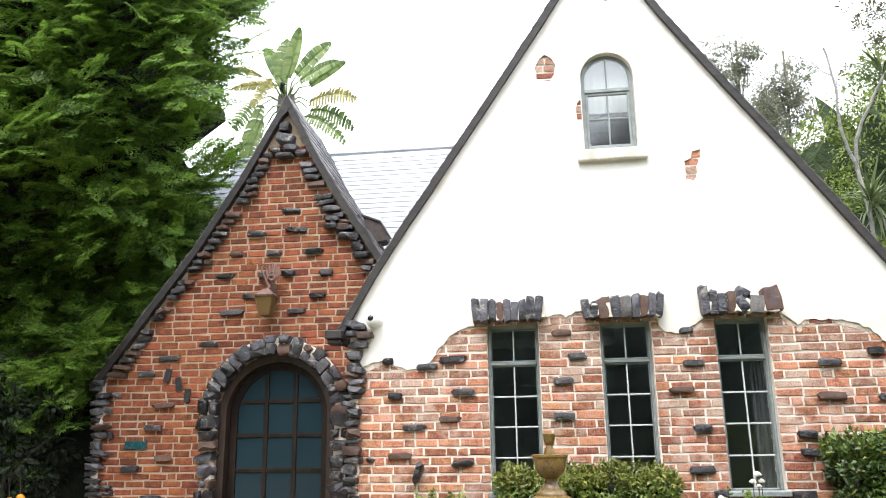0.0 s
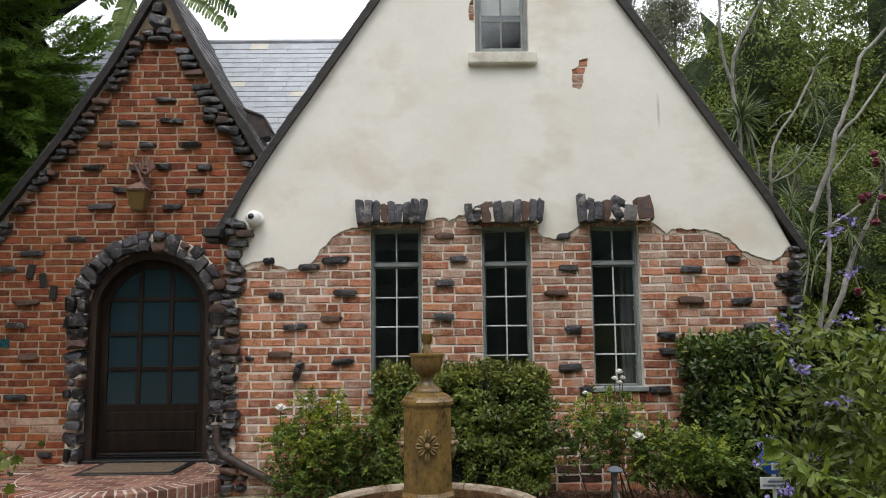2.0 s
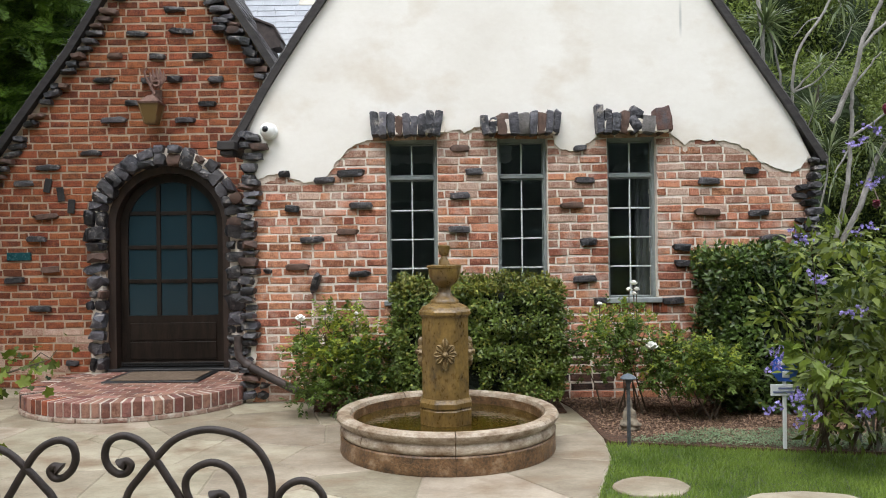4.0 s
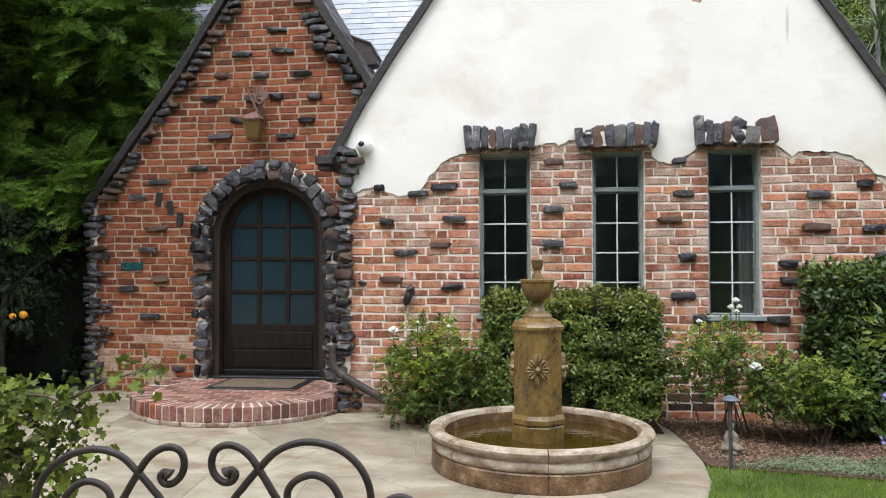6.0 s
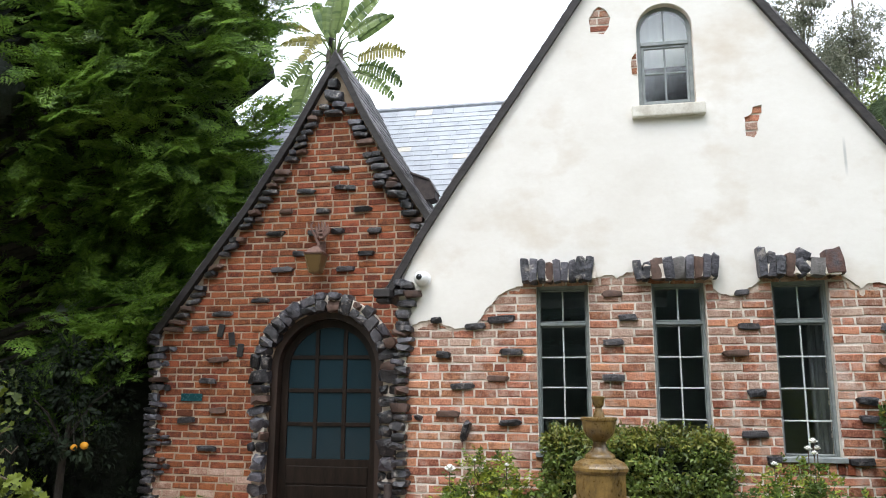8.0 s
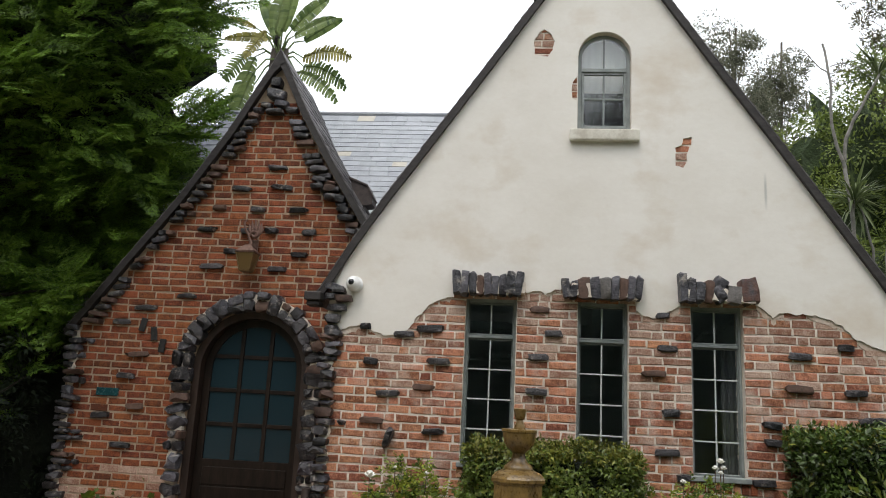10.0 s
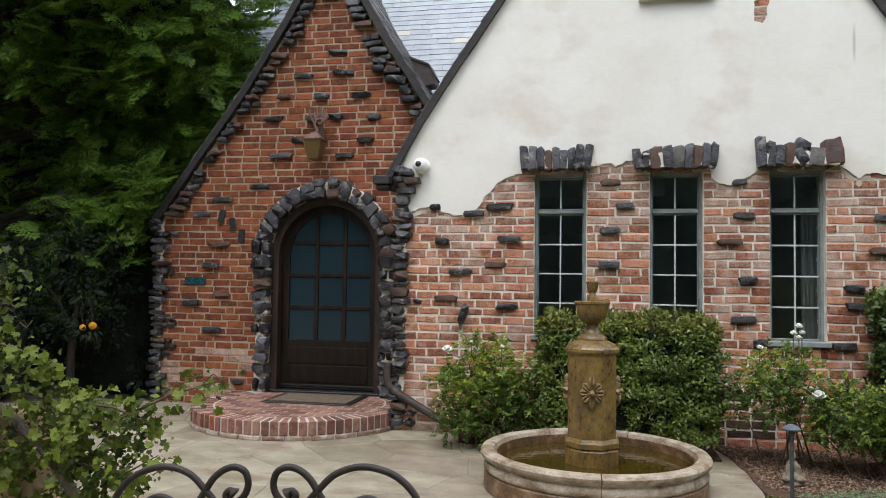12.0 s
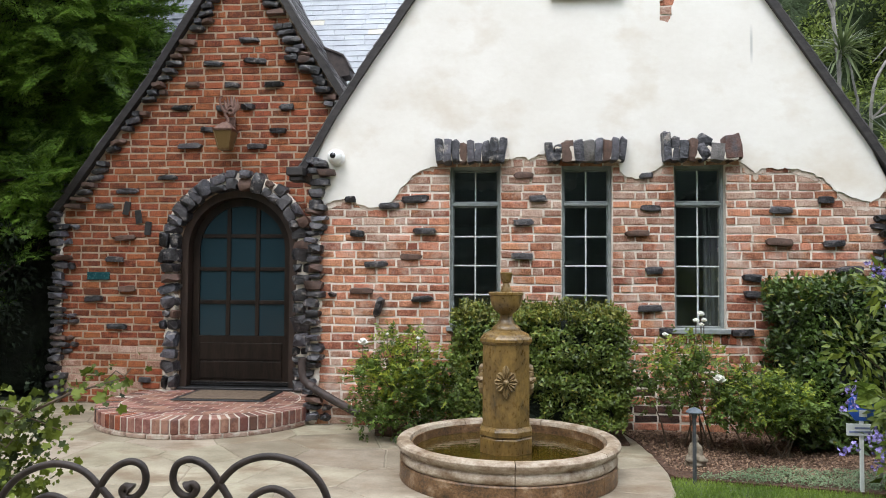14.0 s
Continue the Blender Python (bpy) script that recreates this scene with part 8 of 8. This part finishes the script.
y, row = GABLE_Y - 0.06, 0
while y > LY - LR:
    x = LX - 1.2 + (row % 2) * 0.105
    while x < LX + 1.1:
        g = 0.0055
        poly = [(x - 0.1055 + g, y - 0.052 + g), (x + 0.1055 - g, y - 0.052 + g), (x + 0.1055 - g, y + 0.052 - g), (x - 0.1055 + g, y + 0.052 - g)]
        for k in range(40):
            a = 2 * math.pi * k / 40
            poly = clip(poly, LX + (LR - 0.217) * math.cos(a), LY + (LR - 0.217) * math.sin(a), math.cos(a), math.sin(a)) if len(poly) > 2 else []
        if len(poly) > 2 and y > -0.06:
            poly = clip(poly, MAIN_L - 0.02, 0, 1, 0)
        if len(poly) > 2:
            area = abs(sum(p[0] * q[1] - q[0] * p[1] for p, q in zip(poly, poly[1:] + poly[:1]))) / 2
            if area > 0.0006:
                paver(poly)
        x += 0.211
    y -= 0.104
    row += 1

# ---- slates ----
BUFF_SLATE = surface("buff_slate", (0.44, 0.41, 0.35), (0.56, 0.53, 0.46), 6, 0.75, 0.4, 60, 0.004)
BUFF_SPOTS = ((-2.27, 4.93), (-1.40, 4.73), (-2.11, 5.72))


def slates(roof, x0, x1, low, top, keep, centre_x):
    (y0, z0), (y1, z1) = low, top
    length = math.hypot(y1 - y0, z1 - z0)
    up = Vector((0, (y1 - y0) / length, (z1 - z0) / length))
    out = Vector((0, -up.z, up.y))
    expose = 0.125
    base_me = bm_mesh("slate", boxed(-0.5, 0.5, -0.085, 0.085, -0.004, 0.004), SLATE)
    turn = Matrix((Vector((1, 0, 0)), up, out)).transposed().to_4x4()
    spots, row = [], 0
    s = 0.06
    while s < length - 0.03:
        x = x0 + rng.uniform(0, 0.15)
        while x < x1 - 0.1:
            w = rng.uniform(0.16, 0.30)
            spots.append((x + w / 2, s, w - 0.004))
            x += w
        s += expose
        row += 1
    spots.sort(key=lambda p: (p[0] - centre_x) ** 2 + (p[1] - length) ** 2)
    vs, fs, base = [], [], 0
    cube = np.array([(sx * 0.5, sy * 0.085, sz * 0.004) for sx in (-1, 1) for sy in (-1, 1) for sz in (-1, 1)])
    quads = [(0, 1, 3, 2), (4, 6, 7, 5), (0, 4, 5, 1), (2, 3, 7, 6), (1, 5, 7, 3), (0, 2, 6, 4)]
    for n, (x, s, w) in enumerate(spots):
        c = Vector((x, y0, z0)) + up * s + out * 0.012
        m = Matrix.Translation(c) @ turn @ Matrix.Rotation(radians(-3.2 + rng.uniform(-0.4, 0.4)), 4, "X") @ Matrix.Diagonal((w, rng.uniform(0.97, 1.05), rng.uniform(0.8, 1.6), 1))
        if n < keep:
            ob = new("slate", base_me)
            ob.parent = roof
            if any(abs(x - px) < 0.08 and abs(c.z - pz) < 0.045 for px, pz in BUFF_SPOTS):
                ob.material_slots[0].link = "OBJECT"
                ob.material_slots[0].material = BUFF_SLATE
            ob.matrix_world = m
        else:
            a = np.array(m)
            vs.append(cube @ a[:3, :3].T + a[:3, 3])
            fs += [tuple(i + base for i in q) for q in quads]
            base += 8
    if vs:
        tagged(part("slating", mesh_of("slating", np.concatenate(vs), fs, SLATE_FAR), None, roof), "further rows of grey slates", kind="stuff")
    part("ridge_cap", tube([(x0, y1, z1 + 0.0), (x1, y1, z1 + 0.0)], 0.045, 8), SLATE_FAR, roof)


slates(roof_slate, -4.38, 1.1, SLOPE_LOW, SLOPE_TOP, 300, -1.6)
slates(roof_slate_left, -6.28, -4.44, (1.3, 2.25), (4.0, 5.60), 300, -4.5)


# shingles standing a little proud along the steep gable roofs
def shingles(roof, line, y0, y1, side, rows_deep):
    vs, fs, base = [], [], 0
    pts = [Vector((x, z)) for x, z in line]
    for a, b in zip(pts, pts[1:]):
        length = (b - a).length
        t = (b - a) / length
        nrm = Vector((-t.y, t.x)) * (1 if -t.y * side > 0 else -1)
        k = max(1, int(length / 0.11))
        for i in range(k):
            mid = a + t * (length * (i + 0.5) / k)
            y = y0
            while y < min(y1, y0 + rows_deep):
                w = rng.uniform(0.10, 0.2)
                h = rng.uniform(0.008, 0.016)
                for sx in (-1, 1):
                    for sy in (0, 1):
                        for sz in (0, 1):
                            p = mid + t * (sx * length / k * 0.56) + nrm * (0.002 + sz * h * (1.0 if sx * (1 if t.y > 0 else -1) < 0 else 0.35))
                            vs.append((p.x, y + sy * (w - 0.006), p.y))
                fs += [tuple(base + i2 for i2 in q) for q in ((0, 1, 3, 2), (4, 6, 7, 5), (0, 4, 5, 1), (2, 3, 7, 6), (1, 5, 7, 3), (0, 2, 6, 4))]
                base += 8
                y += w
    tagged(part("shingling", mesh_of("shingling", vs, fs, SHINGLE), None, roof), "weathered dark shingles", kind="stuff")


shingles(roof_entry, GR, GABLE_Y - 0.08, 2.2, 1, 1.4)
shingles(roof_entry, GL, GABLE_Y - 0.08, 2.2, -1, 0.8)
shingles(roof_main, RAKE_L, -0.07, 3, -1, 0.6)
shingles(roof_main, RAKE_R, -0.07, 3, 1, 0.6)

# ---- flagged patio: irregular stones with pale joints ----
BORDER = [(-7.0, 0.88), (-7.0, -7.6), (0.85, -7.6), (0.9, -4.4), (1.12, -3.3), (1.33, -2.65), (1.53, -2.0), (1.59, -1.47), (1.59, -0.92), (1.54, -0.36), (1.48, -0.06), (1.48, 0.88)]
JOINTING = surface("patio_joint", (0.215, 0.185, 0.135), (0.33, 0.29, 0.22), 6, 0.95, 0.5, 60, 0.004)
bm = bmesh.new()
hi = [bm.verts.new((x, y, -0.006)) for x, y in BORDER]
lo = [bm.verts.new((x, y, -0.06)) for x, y in BORDER]
bm.faces.new(hi)
bm.faces.new(lo[::-1])
for i in range(len(BORDER)):
    j = (i + 1) % len(BORDER)
    bm.faces.new((lo[i], lo[j], hi[j], hi[i]))
patio = tagged(part("patio", bm, JOINTING), "patio of irregular buff flagstones before the cottage", "patio", kind="structure")


def rough_edge(poly):
    """Breaks the outline of a flag unevenly, most where it borders the lawn."""
    out = []
    for (x0, y0), (x1, y1) in zip(poly, poly[1:] + poly[:1]):
        n = max(1, int(math.hypot(x1 - x0, y1 - y0) / 0.07))
        for i in range(n):
            x, y = x0 + (x1 - x0) * i / n, y0 + (y1 - y0) * i / n
            rim = x > 0.6 and x > at_line(RIM_LINE, y) - 0.012
            size = 0.030 if rim else 0.0035
            out.append((x + size * (noise.noise((x * 9, y * 9, 1.0)) - (0.25 if rim else 0)), y + size * noise.noise((x * 9, y * 9, 5.0))))
    return out


RIM_LINE = [(y, x) for x, y in BORDER[2:11]]
seeds = []
for i in range(14):
    for j in range(14):
        seeds.append((-6.9 + i * 0.62 + (j % 2) * 0.3 + rng.uniform(-0.22, 0.22), -7.4 + j * 0.62 + rng.uniform(-0.2, 0.2)))
for k, (sx, sy) in enumerate(seeds):
    if sx > 1.7:
        continue
    poly = [(sx - 0.9, sy - 0.9), (sx + 0.9, sy - 0.9), (sx + 0.9, sy + 0.9), (sx - 0.9, sy + 0.9)]
    for ox, oy in seeds:
        if (ox, oy) != (sx, sy) and math.hypot(ox - sx, oy - sy) < 1.8:
            d = math.hypot(ox - sx, oy - sy)
            nx, ny = (ox - sx) / d, (oy - sy) / d
            poly = clip(poly, (ox + sx) / 2 - nx * 0.004, (oy + sy) / 2 - ny * 0.004, nx, ny)
            if len(poly) < 3:
                break
    for (x0, y0), (x1, y1) in zip(BORDER, BORDER[1:] + BORDER[:1]):
        if len(poly) < 3:
            break
        d = math.hypot(x1 - x0, y1 - y0)
        if abs(y1 - y0) > 0.01 and not min(y0, y1) - 0.4 < sy < max(y0, y1) + 0.4:
            continue
        poly = clip(poly, x0, y0, (y0 - y1) / d * -1, (x0 - x1) / d * 1)
    if len(poly) < 3:
        continue
    poly = rough_edge(poly)
    cx, cy = sum(p[0] for p in poly) / len(poly), sum(p[1] for p in poly) / len(poly)
    bm = bmesh.new()
    lift = rng.uniform(-0.0015, 0.0015)
    b0 = [bm.verts.new((x, y, -0.03)) for x, y in poly]
    b1 = [bm.verts.new((x, y, -0.004 + lift)) for x, y in poly]
    b2 = [bm.verts.new((x + (cx - x) * 0.02, y + (cy - y) * 0.02, lift)) for x, y in poly]
    m = len(poly)
    for r0, r1 in ((b0, b1), (b1, b2)):
        for i in range(m):
            bm.faces.new((r0[i], r0[(i + 1) % m], r1[(i + 1) % m], r1[i]))
    bm.faces.new(b2)
    part("flagstone", bm, FLAG_PIECE, patio)
